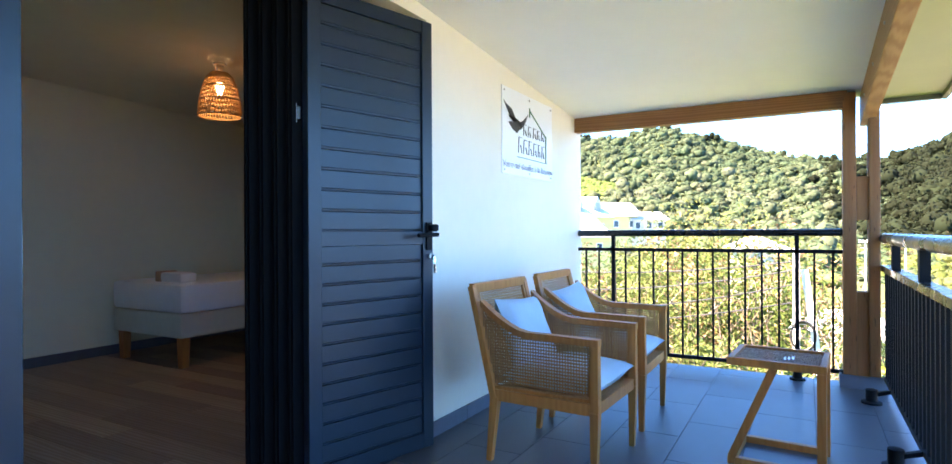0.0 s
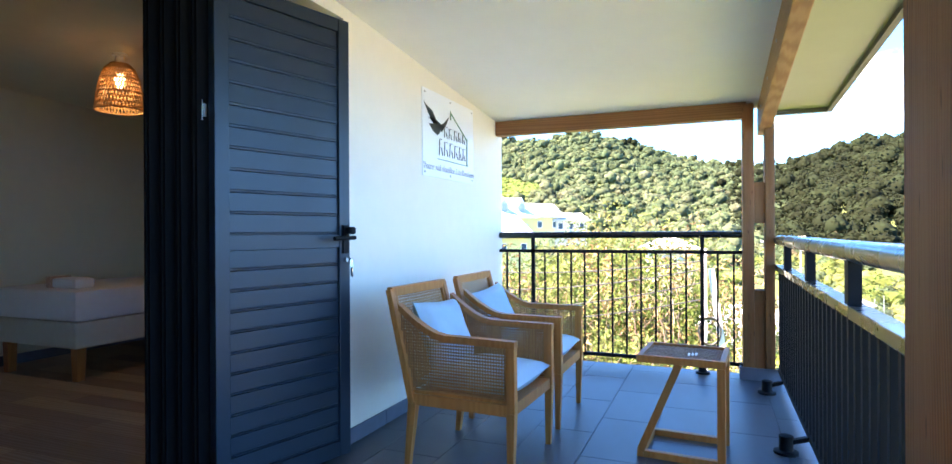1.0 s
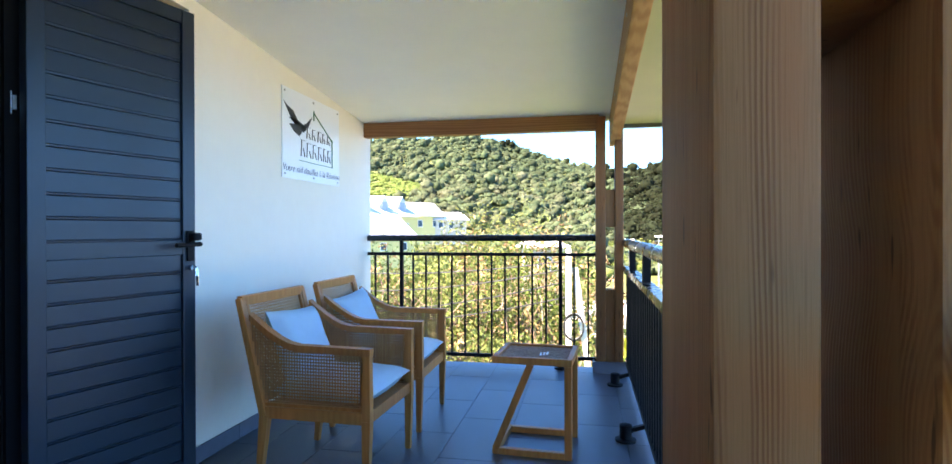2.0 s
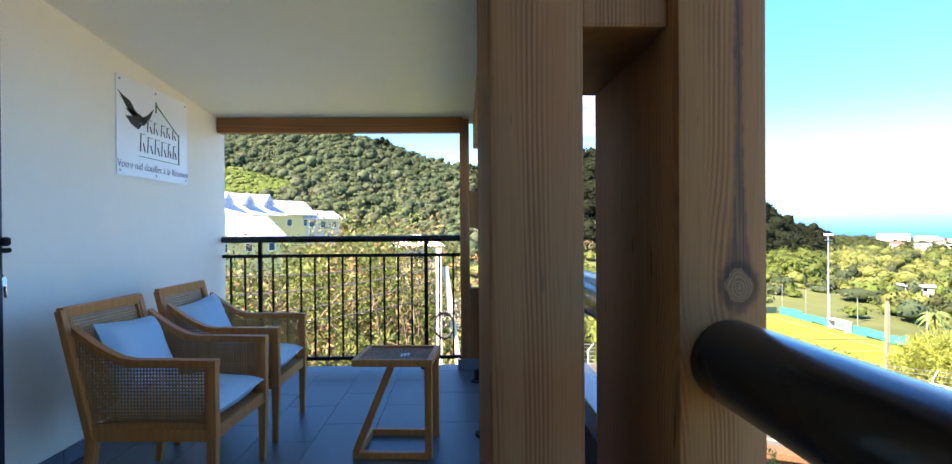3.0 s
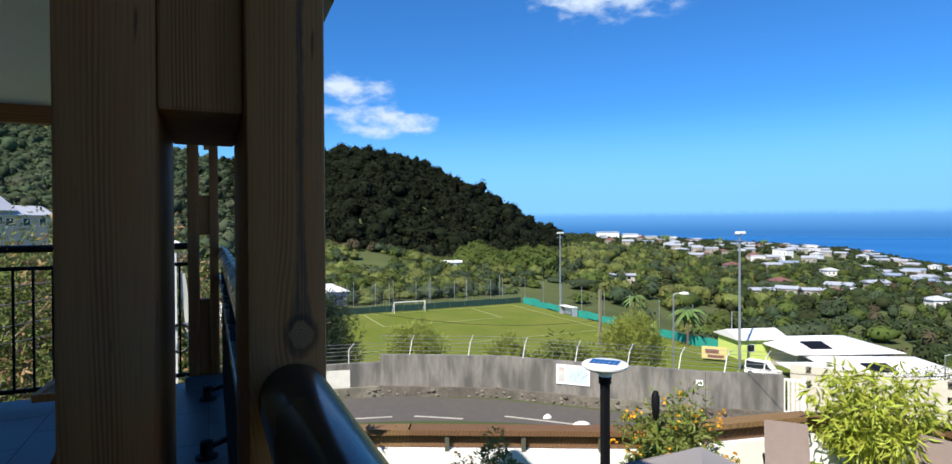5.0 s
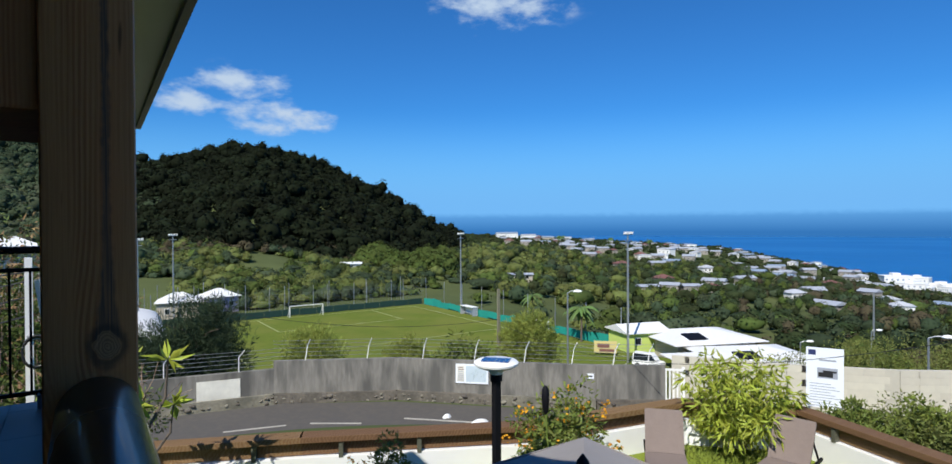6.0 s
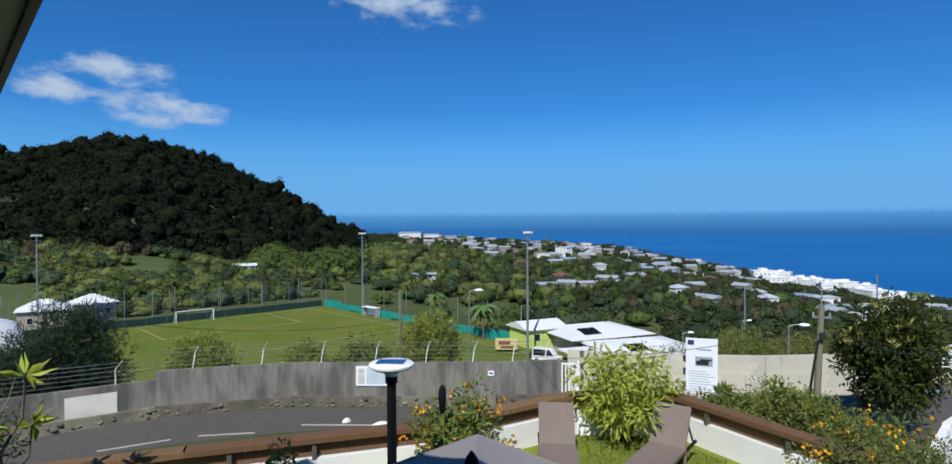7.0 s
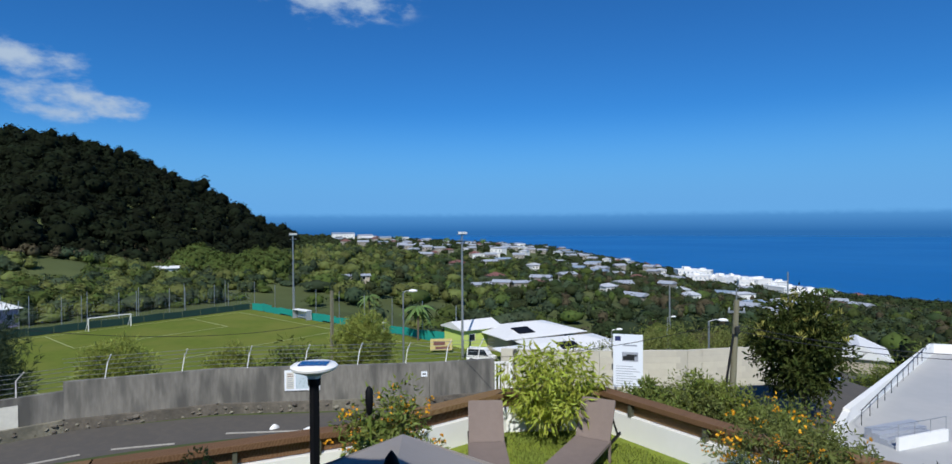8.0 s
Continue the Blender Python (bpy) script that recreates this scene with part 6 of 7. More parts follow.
def mast(x, y, base, top, lights, label):
    ob = thing("floodlight_mast", (x, y, base), label, "mast", "floodlight masts")
    h = top - base
    part("pole", Shape().tube([(0, 0, 0), (0, 0, h)], 0.20, 10, 0.12), M_STEEL, ob, smooth=True)
    if lights:
        part("platform", Shape().box(-0.7, 0.7, -0.25, 0.25, h - 1.1, h - 1.0), M_STEEL, ob)
        for k in range(4):
            part("floodlight", Shape().box(-0.85 + 0.46 * k, -0.5 + 0.46 * k, -0.28, 0.0, h - 0.15, h + 0.18), M_WHITE, ob, bevel=0.03)
        part("cross_arm", Shape().box(-0.95, 0.95, -0.06, 0.06, h - 0.25, h - 0.15), M_STEEL, ob)
    return ob


x, y = spot(32.6, 131)
mast(x, y, PITCH_Z, -0.6, True, "tall steel floodlight mast beside the pitch")
x, y = spot(48.7, 86)
mast(x, y, PITCH_Z, 0.0, True, "tall steel floodlight mast at the pitch corner")
x, y = spot(3.9, 112)
mast(x, y, PITCH_Z, -0.8, True, "tall steel floodlight mast behind the marquee")
x, y = spot(6.6, 138)
mast(x, y, PITCH_Z, -0.4, True, "tall steel floodlight mast behind the pitch")
x, y = spot(68.5, 120)
mast(x, y, -24, -10.5, False, "plain grey steel mast among the trees")
x, y = spot(78.3, 120)
mast(x, y, -26, -7.6, False, "plain thin steel mast near the coast")

x, y = spot(36.1, 36)
cp = thing("concrete_pole", (x, y, -10.5), "pale concrete utility pole behind the wall", "pole", "utility poles")
part("shaft", Shape().bar((0, 0, 0), (0, 0, 7.75), 0.22, 0.18, (0, 1, 0), 0.15, 0.13), M_POLEWOOD, cp)
x, y = spot(73.7, 17.2)
wp = thing("wooden_pole", (x, y, -7.2), "old wooden utility pole with a crossarm and wires", "pole", "utility poles", turn=-60)
part("shaft", Shape().tube([(0, 0, 0), (0.03, 0, 3.2), (0.16, 0, 6.3)], 0.105, 10, 0.075), M_POLEWOOD, wp, smooth=True)
part("crossarm", Shape().bar((-0.06, 0, 5.98), (0.38, 0, 5.98), 0.06, 0.05), M_STEEL, wp)
for x_ in (-0.03, 0.35):
    part("insulator", Shape().lathe([(0.012, 6.0), (0.026, 6.02), (0.018, 6.05), (0.026, 6.07), (0.008, 6.10)], 10, (x_, 0, 0)), M_ROOFGREY, wp)
part("top_pin", Shape().tube([(0.16, 0, 6.25), (0.16, 0, 6.62)], 0.02, 6), M_STEEL, wp)
part("junction_box", Shape().box(0.09, 0.20, -0.19, -0.10, 5.42, 5.62), M_INK, wp, bevel=0.02)
part("cable_run", Shape().tube([(-0.16, -0.05, 2.6), (-0.10, -0.06, 4.2), (0.06, -0.1, 5.4)], 0.035, 6), M_INK, wp)


def wire(name, a, c, sag, r, label):
    a, c = Vector(a), Vector(c)
    pts = []
    for i in range(25):
        u = i / 24
        q = a.lerp(c, u)
        q.z -= sag * 4 * u * (1 - u)
        pts.append(q)
    return solo(name, Shape().tube(pts, r, 5), M_INK, label, "cable", "overhead cables")


p0, p1, p2 = spot(11, 31), spot(36.1, 36), spot(73.7, 17.2)
wire("overhead_cable", (p0[0], p0[1], -3.0), (p1[0], p1[1], -4.6), 0.6, 0.013, "thin black overhead cable across the valley")
wire("overhead_cable", (p1[0], p1[1], -4.8), (p2[0], p2[1], -1.5), 1.4, 0.010, "thin black overhead cable between poles")
p3 = spot(92, 24)
for z_ in (0, 0.15):
    wire("overhead_cable", (p2[0], p2[1], -1.7 + z_), (p3[0], p3[1], -3.1 + z_), 0.2, 0.011, "black service cable from the wooden pole")

# ---------------------------------------------------------------- round the pitch
gl_x, gl_y = 41.5, 125.2
goal = thing("football_goal", (gl_x, gl_y, PITCH_Z + 0.06), "white football goal at the far end of the pitch", "goal")
for x_ in (-3.66, 3.66):
    part("goal_post", Shape().tube([(x_, 0, 0), (x_, 0, 2.44)], 0.09, 8), M_WHITE, goal)
    part("stay", Shape().tube([(x_, 0, 2.44), (x_, 1.6, 0)], 0.05, 6), M_WHITE, goal)
part("crossbar", Shape().tube([(-3.66, 0, 2.44), (3.66, 0, 2.44)], 0.09, 8), M_WHITE, goal)
net = thing("pitch_netting", (10.0, 129.0, PITCH_Z - 0.1), "dark green windbreak netting along the pitch end", "netting")
for k in range(16):
    part("net_panel", Shape().bar((k * 3.9, 0, 0.75), (k * 3.9 + 3.8, 0, 0.75 + 0.12 * math.sin(k * 2.1)), 0.06, 1.4), M_DKNET, net)
tn = thing("turquoise_netting", (72.6, 60.0, PITCH_Z - 0.1), "turquoise windbreak netting along the touchline", "netting")
for k in range(17):
    part("net_panel", Shape().bar((0.25 * math.sin(k * 1.7), k * 4.0, 0.8), (0.25 * math.sin((k + 1) * 1.7), k * 4.0 + 3.95, 0.8 + 0.2 * math.sin(k * 3.0)), 0.06, 1.6 + 0.3 * math.sin(k * 1.3)), M_TURQ, tn)
fp = thing("court_fence_post", (0, 150, PITCH_Z - 1), "tall grey steel fence post", "post", "court fence posts")
part("shaft", Shape().tube([(0, 0, 0), (0, 0, 6.6)], 0.075, 6), M_STEEL, fp)
fp.location = (12, 131.0, PITCH_Z - 0.3)
for k in range(1, 26):
    copy_thing(fp, pose(12 + (k % 20) * 3.3, 131.0 + (8 if k % 3 == 0 else 0) + (k // 20) * 14, PITCH_Z - 0.3))
for k in range(8):
    copy_thing(fp, pose(73.6, 64 + k * 8, PITCH_Z - 0.3))
mesh_f = thing("court_fence_mesh", (10.0, 130.9, PITCH_Z), "grey wire mesh fence behind the pitch", "fence", kind="stuff")
ms = Shape()
for k in range(12):
    ms.bar((0, 0, 0.4 + k * 0.38), (64, 0, 0.4 + k * 0.38), 0.014, 0.014)
for k in range(90):
    ms.bar((k * 0.71, 0, 0.2), (k * 0.71, 0, 4.9), 0.014, 0.014)
part("mesh", ms, M_STEEL, mesh_f)
du = thing("dugout", (71.2, 106.0, PITCH_Z), "small white team dugout beside the touchline", "shelter", "dugouts")
part("back_wall", Shape().box(0.9, 1.0, -2.4, 2.4, 0, 1.9), M_WHITE, du)
part("roof", Shape().box(-0.5, 1.1, -2.5, 2.5, 1.9, 2.0), M_WHITE, du)
part("bench", Shape().box(0.4, 0.8, -2.2, 2.2, 0.4, 0.5), M_ROOFGREY, du)
for y_ in (-2.4, 2.35):
    part("side_wall", Shape().box(-0.3, 0.9, y_, y_ + 0.06, 0, 1.9), M_ROOFGREY, du)
copy_thing(du, pose(70.8, 82.0, PITCH_Z))
bx, by = spot(46.6, 90)
bn = thing("fence_banner", (bx, by, PITCH_Z), "yellow and red banner on the pitch fence", "banner", turn=-46)
part("cloth", Shape().box(-1.7, 1.7, -0.03, 0.03, 0.4, 2.2), M_YELLOW, bn)
part("mark", Shape().box(-1.2, 0.6, -0.045, -0.035, 1.2, 1.8).box(-0.9, 1.3, -0.045, -0.035, 0.6, 1.0), M_ROOFRED, bn)


# ---------------------------------------------------------------- houses
def house(name, at, turn, w, d, h, rise, wall_m, roof_m, label, hip=False, dormers=0, panels=0, group="", wins=3, eave=0.5):
    """A house: walls, pitched roof with eaves, windows with frames, dormers."""
    ob = thing(name, at, label, "house", group, turn=turn)
    part("wall", Shape().box(-w / 2, w / 2, -d / 2, d / 2, -2.0, h), wall_m, ob)
    a, c = w / 2 + eave, d / 2 + eave
    rx = a - (c if hip else 0)
    rx = max(rx, 0.3)
    t = 0.12
    v = [(-a, -c, h), (a, -c, h), (a, c, h), (-a, c, h), (-rx, 0, h + rise), (rx, 0, h + rise)]
    f = [(0, 1, 5, 4), (2, 3, 4, 5), (1, 2, 5), (3, 0, 4), (3, 2, 1, 0)]
    rf = part("roof", Shape().add(v, f).box(-a, a, -c, c, h - t, h), roof_m, ob)
    for sgn in (-1, 1):
        for k in range(wins):
            x = -w / 2 + w * (k + 0.5) / wins
            z0 = h * 0.35
            wn_ = part("window", Shape().box(x - 0.55, x + 0.55, sgn * d / 2 - 0.04, sgn * d / 2 + 0.04, z0, z0 + 1.2), M_WHITE, ob, "window in a white frame")
            part("pane", Shape().box(x - 0.47, x + 0.47, sgn * d / 2 - 0.06, sgn * d / 2 + 0.06, z0 + 0.08, z0 + 1.12), M_DARKGLASS, wn_)
    for k in range(dormers):
        x = -w / 2 + w * (k + 0.5) / dormers
        y = -d / 2 * 0.62
        zb = h + rise * 0.18
        dm = part("dormer", Shape().box(x - 0.8, x + 0.8, y - 0.6, y + 1.4, zb, zb + 1.3).add(
            [(x - 1.15, y - 0.8, zb + 1.0), (x + 1.15, y - 0.8, zb + 1.0), (x, y - 0.8, zb + 2.7), (x - 1.15, y + 2.6, zb + 1.0), (x + 1.15, y + 2.6, zb + 1.0), (x, y + 2.6, zb + 2.7)],
            [(0, 1, 2), (5, 4, 3), (0, 2, 5, 3), (1, 4, 5, 2), (0, 3, 4, 1)]), roof_m, ob, "white gabled dormer")
        part("pane", Shape().box(x - 0.45, x + 0.45, y - 0.86, y - 0.58, zb + 0.3, zb + 1.7), M_ROOFBLUE, dm, "blue shuttered dormer window")
    for k in range(panels):
        x = -w * 0.22 + w * 0.44 * k
        sl = rise / c
        q = part("solar_panel", Shape().add([(x - 1.5, -c * 0.75, h + rise * 0.25 + 0.1), (x + 1.5, -c * 0.75, h + rise * 0.25 + 0.1), (x + 1.5, -c * 0.35, h + rise * 0.65 + 0.1), (x - 1.5, -c * 0.35, h + rise * 0.65 + 0.1),
                                             (x - 1.5, -c * 0.75, h + rise * 0.25 - 0.1), (x + 1.5, -c * 0.75, h + rise * 0.25 - 0.1), (x + 1.5, -c * 0.35, h + rise * 0.65 - 0.1), (x - 1.5, -c * 0.35, h + rise * 0.65 - 0.1)],
                                            [(0, 1, 2, 3), (0, 4, 5, 1), (1, 5, 6, 2), (2, 6, 7, 3), (3, 7, 4, 0)]), M_BLACK, rf, "dark solar panels")
    return ob


x, y = spot(-21.9, 98)
house("villa", (x, y, -0.2), 58, 15, 9, 3.6, 3.5, M_YELLOW, M_ROOFPALE, "yellow villa with pale roof and gabled dormers", dormers=4, group="hillside villas", wins=4)
x, y = spot(-21.4, 88)
house("villa", (x, y, -3.0), 55, 11, 8, 3.2, 2.9, M_YELLOW, M_ROOFGREY, "yellow villa wing with a broad grey roof", group="hillside villas", wins=3)
x, y = spot(-16.6, 104)
house("villa", (x, y, 0.6), 58, 7, 5.5, 3.0, 2.4, M_YELLOW, M_ROOFPALE, "yellow villa whose gable end faces the valley", group="hillside villas", wins=2)
x, y = spot(-14.0, 107)
house("villa", (x, y, 0.5), 50, 7, 4.5, 2.5, 1.4, M_BEIGE, M_ROOFPALE, "small cream villa annex with a low pale roof", group="hillside villas")
x, y = spot(-4.6, 52)
house("bungalow", (x, y, -3.5), 10, 3.4, 3.4, 3.2, 0.9, M_BEIGE, M_ROOFWHITE, "small house with a pale hipped roof below the veranda", hip=True, wins=1)

# white pavilions by the pitch
for b, r, w, d, h, rise, tn_, pn in ((55.0, 97, 13, 10, 2.4, 1.3, -22, 1), (59.5, 88, 12, 9, 2.0, 1.2, -28, 1), (62.8, 84, 9, 8, 1.6, 1.1, -34, 0), (56.5, 84, 9, 7, 1.7, 1.0, -25, 0)):
    x, y = spot(b, r)
    house("pavilion", (x, y, PITCH_Z), tn_, w, d, h, rise, M_BEIGE, M_ROOFWHITE, "low pavilion with a broad white sheet roof", hip=True, panels=pn, group="white pavilions", wins=3, eave=1.2)
x, y = spot(49.6, 97)
house("clubhouse", (x, y, PITCH_Z), -18, 7, 6, 3.0, 1.0, M_LIME, M_ROOFWHITE, "lime green clubhouse with a white roof", wins=2)
x, y = spot(1.9, 104)
hall = thing("marquee", (x, y, PITCH_Z), "large white vaulted marquee beside the pitch", "marquee", turn=-3)
va = Shape()
n_ = 14
v_ = []
for yy in (-12, 12):
    for k in range(n_ + 1):
        a_ = math.pi * k / n_
        v_.append((-7 * math.cos(a_), yy, 4.3 + 1.9 * math.sin(a_)))
va.add(v_, [(k, k + 1, n_ + 2 + k, n_ + 1 + k) for k in range(n_)] + [tuple(range(n_ + 1))[::-1], tuple(range(n_ + 1, 2 * n_ + 2))])
part("vault", va, M_ROOFWHITE, hall, smooth=True)
part("wall", Shape().box(-7, 7, -11.8, 11.8, -0.5, 4.4), M_WHITE, hall)
x, y = spot(10.2, 150)
house("mauve_house", (x, y, PITCH_Z), 12, 7, 6, 3.6, 1.8, M_MAUVE, M_ROOFWHITE, "mauve house with a white roof by the courts", hip=True, wins=2)
x, y = spot(7.0, 142)
house("mauve_house", (x, y, PITCH_Z), -10, 8, 6, 3.8, 1.9, M_BEIGE, M_ROOFWHITE, "beige house with a white roof by the courts", hip=True, wins=2)
x, y = spot(22.0, 205)
house("white_shed", (x, y, float(land_height(x, y)) + 0.2), -22, 6.5, 4, 2.8, 0.6, M_WHITE, M_ROOFWHITE, "low white building on the slope", wins=3)
x, y = spot(38, 210)
house("long_shed", (x, y, float(land_height(x, y)) + 1.0), -30, 12, 4, 2.2, 0.5, M_BEIGE, M_ROOFGREY, "low grey-roofed shed among bushes", wins=3)

# the town on the seaward slope
TOWN = []
kinds = ((8, 7, 3.4, 1.5, M_WHITE, M_ROOFPALE, "white town house with a pale roof"), (10, 7, 3.6, 1.6, M_DULL, M_ROOFGREY, "beige town house with a grey roof"),
         (9, 7, 3.4, 1.8, M_DULL, M_ROOFRED, "beige town house with a red roof"), (11, 7, 3.8, 1.3, M_DULL, M_ROOFGREY, "beige town house with a low grey roof"),
         (14, 8, 5.4, 1.0, M_WHITE, M_ROOFPALE, "broad white apartment house"), (13, 7, 3.2, 1.3, M_DULL, M_ROOFBLUE, "beige town house with a blue roof"))
for k, (w, d, h, rise, wm, rm, lab) in enumerate(kinds):
    TOWN.append(house("town_house", (300, 300, -60), 0, w, d, h, rise, wm, rm, lab + " on the coastal slope", hip=k % 2 == 0, group="town houses", wins=3))
rngt = np.random.default_rng(17)
placed, used, spots_ = 0, set(), []
tries = 0
while placed < 170 and tries < 4000:
    tries += 1
    b = rngt.uniform(37, 84)
    far = np.interp(b, RIDGE_AT, RIDGE_R)
    r = rngt.uniform(0.2, 1.0) * far * 0.99
    if r < 190 or (b < 45 and r < 520) or (r < 330 and rngt.random() < 0.6):
        continue
    x, y = spot(b, r)
    if any((x - p) ** 2 + (y - q) ** 2 < 14 ** 2 for p, q in spots_):
        continue
    spots_.append((x, y))
    k = int(rngt.choice(6, p=[0.17, 0.28, 0.15, 0.24, 0.06, 0.10]))
    z = float(land_height(x, y)) + (0.8 if r > 500 else 0.3)
    turn = rngt.uniform(-40, 40) - b
    if k not in used:
        used.add(k)
        TOWN[k].matrix_world = pose(x, y, z, 0, 0, turn)
    else:
        copy_thing(TOWN[k], pose(x, y, z, 0, 0, turn))
    placed += 1
for k in range(6):
    if k not in used:
        x, y = spot(60 + k, 700)
        TOWN[k].matrix_world = pose(x, y, float(land_height(x, y)) + 3, 0, 0, 0)
# houses that stand clear of the trees: the hall on the skyline and warm roofs lower down


def clear_spot(b, up):
    """Where the land lies up degrees above the veranda's level along a bearing."""
    for r in range(180, 1500, 6):
        x, y = spot(b, r)
        if float(land_height(x, y)) - 1.2 > r * math.tan(radians(up)):
            break
    return x, y, float(land_height(x, y))


for b, up, k, tn_ in ((50.6, -6.6, 3, -30), (52.6, -6.2, 1, -62), (54.6, -6.4, 3, -40), (56.2, -6.2, 2, -75), (57.6, -6.1, 0, -50), (46.0, -3.0, 2, -40), (47.4, -2.7, 2, -20), (50.4, -3.4, 4, -45), (51.8, -3.3, 4, -55), (49.0, -2.6, 0, -35), (59.5, -4.3, 1, -60), (61.5, -4.6, 0, -50), (63.2, -4.7, 3, -60), (65.0, -5.0, 0, -40)):
    x, y, z = clear_spot(b, up)
    spots_.append((x, y))
    copy_thing(TOWN[k], pose(x, y, z + 0.6, 0, 0, tn_) @ Matrix.Diagonal((0.85, 0.85, 0.7, 1)))
for b, r, w, wm, rm, lab in ((37.2, 880, 32, M_WHITE, M_ROOFBLUE, "long white hall with a blue roof on the skyline"), (39.3, 900, 22, M_WHITE, M_ROOFGREY, "white hall with a grey roof on the skyline"), (41.2, 930, 18, M_BEIGE, M_ROOFBLUE, "beige hall with a blue roof on the skyline")):
    x, y = spot(b, r)
    spots_.append((x, y))
    house("town_hall", (x, y, float(land_height(x, y)) + 2.0), -b + 8, w, 14, 6.0, 2.0, wm, rm, lab, group="skyline halls", wins=8)
# the white resort on the headland
blockw = thing("resort_block", (0, 0, 0), "bright white flat-roofed resort block above the sea", "building", "resort blocks")
part("wall", Shape().box(-9, 9, -5, 5, -6, 5.5), M_WHITE, blockw)
part("roof_edge", Shape().box(-9.2, 9.2, -5.2, 5.2, 5.5, 6.0), M_WHITE, blockw)
part("roof_room", Shape().box(-3, 2, -3, 3, 6.0, 8.0), M_WHITE, blockw)
for k in range(5):
    part("window", Shape().box(-8 + k * 3.4, -6.9 + k * 3.4, -5.08, -4.95, 2.4, 3.8), M_ROOFBLUE, blockw)
first = True
for k in range(22):
    b = 70.0 + 10.0 * k / 21
    r = rngt.uniform(500, 690) - abs(b - 75) * 3
    x, y = spot(b, r)
    z = float(land_height(x, y)) + 4
    m_ = pose(x, y, z, 0, 0, -b + rngt.uniform(-50, 50)) @ Matrix.Diagonal((rngt.uniform(0.35, 1.15), rngt.uniform(0.6, 1.4), rngt.uniform(0.4, 1.0), 1))
    spots_.append((x, y))
    if first:
        blockw.matrix_world = m_
        first = False
    else:
        copy_thing(blockw, m_)

# flat-roofed building below the garden
RZ = -6.45
edge = [spot(80.5, 20), spot(82.6, 26.2), spot(88.2, 43), spot(97, 46.5), spot(118, 35), spot(112, 20)]
fb = thing("flat_roof_building", (0, 0, 0), "pale building with a flat terrace roof and parapets", "building")
part("wall", Shape().prism(edge[::-1], -17, RZ - 0.004), M_WHITE, fb)
part("roof", Shape().prism(edge[::-1], RZ, RZ + 0.05), M_FLATROOF, fb)
for (xa, ya), (xb, yb), hh in ((edge[0], edge[1], 0.40), (edge[1], edge[2], 0.50), (edge[2], edge[3], 0.50), (edge[5], edge[0], 0.3)):
    part("parapet", Shape().bar((xa, ya, RZ + hh / 2 + 0.05), (xb, yb, RZ + hh / 2 + 0.05), 0.24, hh), M_WHITE, fb)
(xa, ya), (xb, yb) = edge[0], edge[2]
for k in range(12):
    q = 0.25 + 0.06 * k
    x, y = xa + (xb - xa) * q - 0.2, ya + (yb - ya) * q
    part("baluster", Shape().tube([(x, y, RZ + 0.2), (x, y, RZ + 0.75)], 0.015, 5), M_BLACK, fb)
part("handrail", Shape().tube([(xa + (xb - xa) * 0.25 - 0.2, ya + (yb - ya) * 0.25, RZ + 0.75), (xa + (xb - xa) * 0.91 - 0.2, ya + (yb - ya) * 0.91, RZ + 0.75)], 0.018, 6), M_BLACK, fb)
sx, sy = spot(87.2, 24.6)
st = thing("roof_stair", (sx, sy, RZ + 0.05), "white stair box with steel rail on the flat roof", "stair", turn=-30)
part("stair_wall", Shape().box(-0.95, 1.55, -0.10, 0.0, 0.0, 0.42), M_WHITE, st)
for k in range(4):
    part("step", Shape().box(-0.9, 1.5, 0.02 + 0.28 * k, 0.28 + 0.28 * k, 0.0, 0.10 * (k + 1)), M_ROOFGREY, st)
for x_ in (-0.9, -0.1, 0.7, 1.5):
    part("rail_post", Shape().tube([(x_, -0.05, 0.42), (x_, -0.05, 0.85)], 0.012, 5), M_STEEL, st)
part("rail", Shape().tube([(-0.9, -0.05, 0.85), (1.5, -0.05, 0.85)], 0.013, 6), M_STEEL, st)


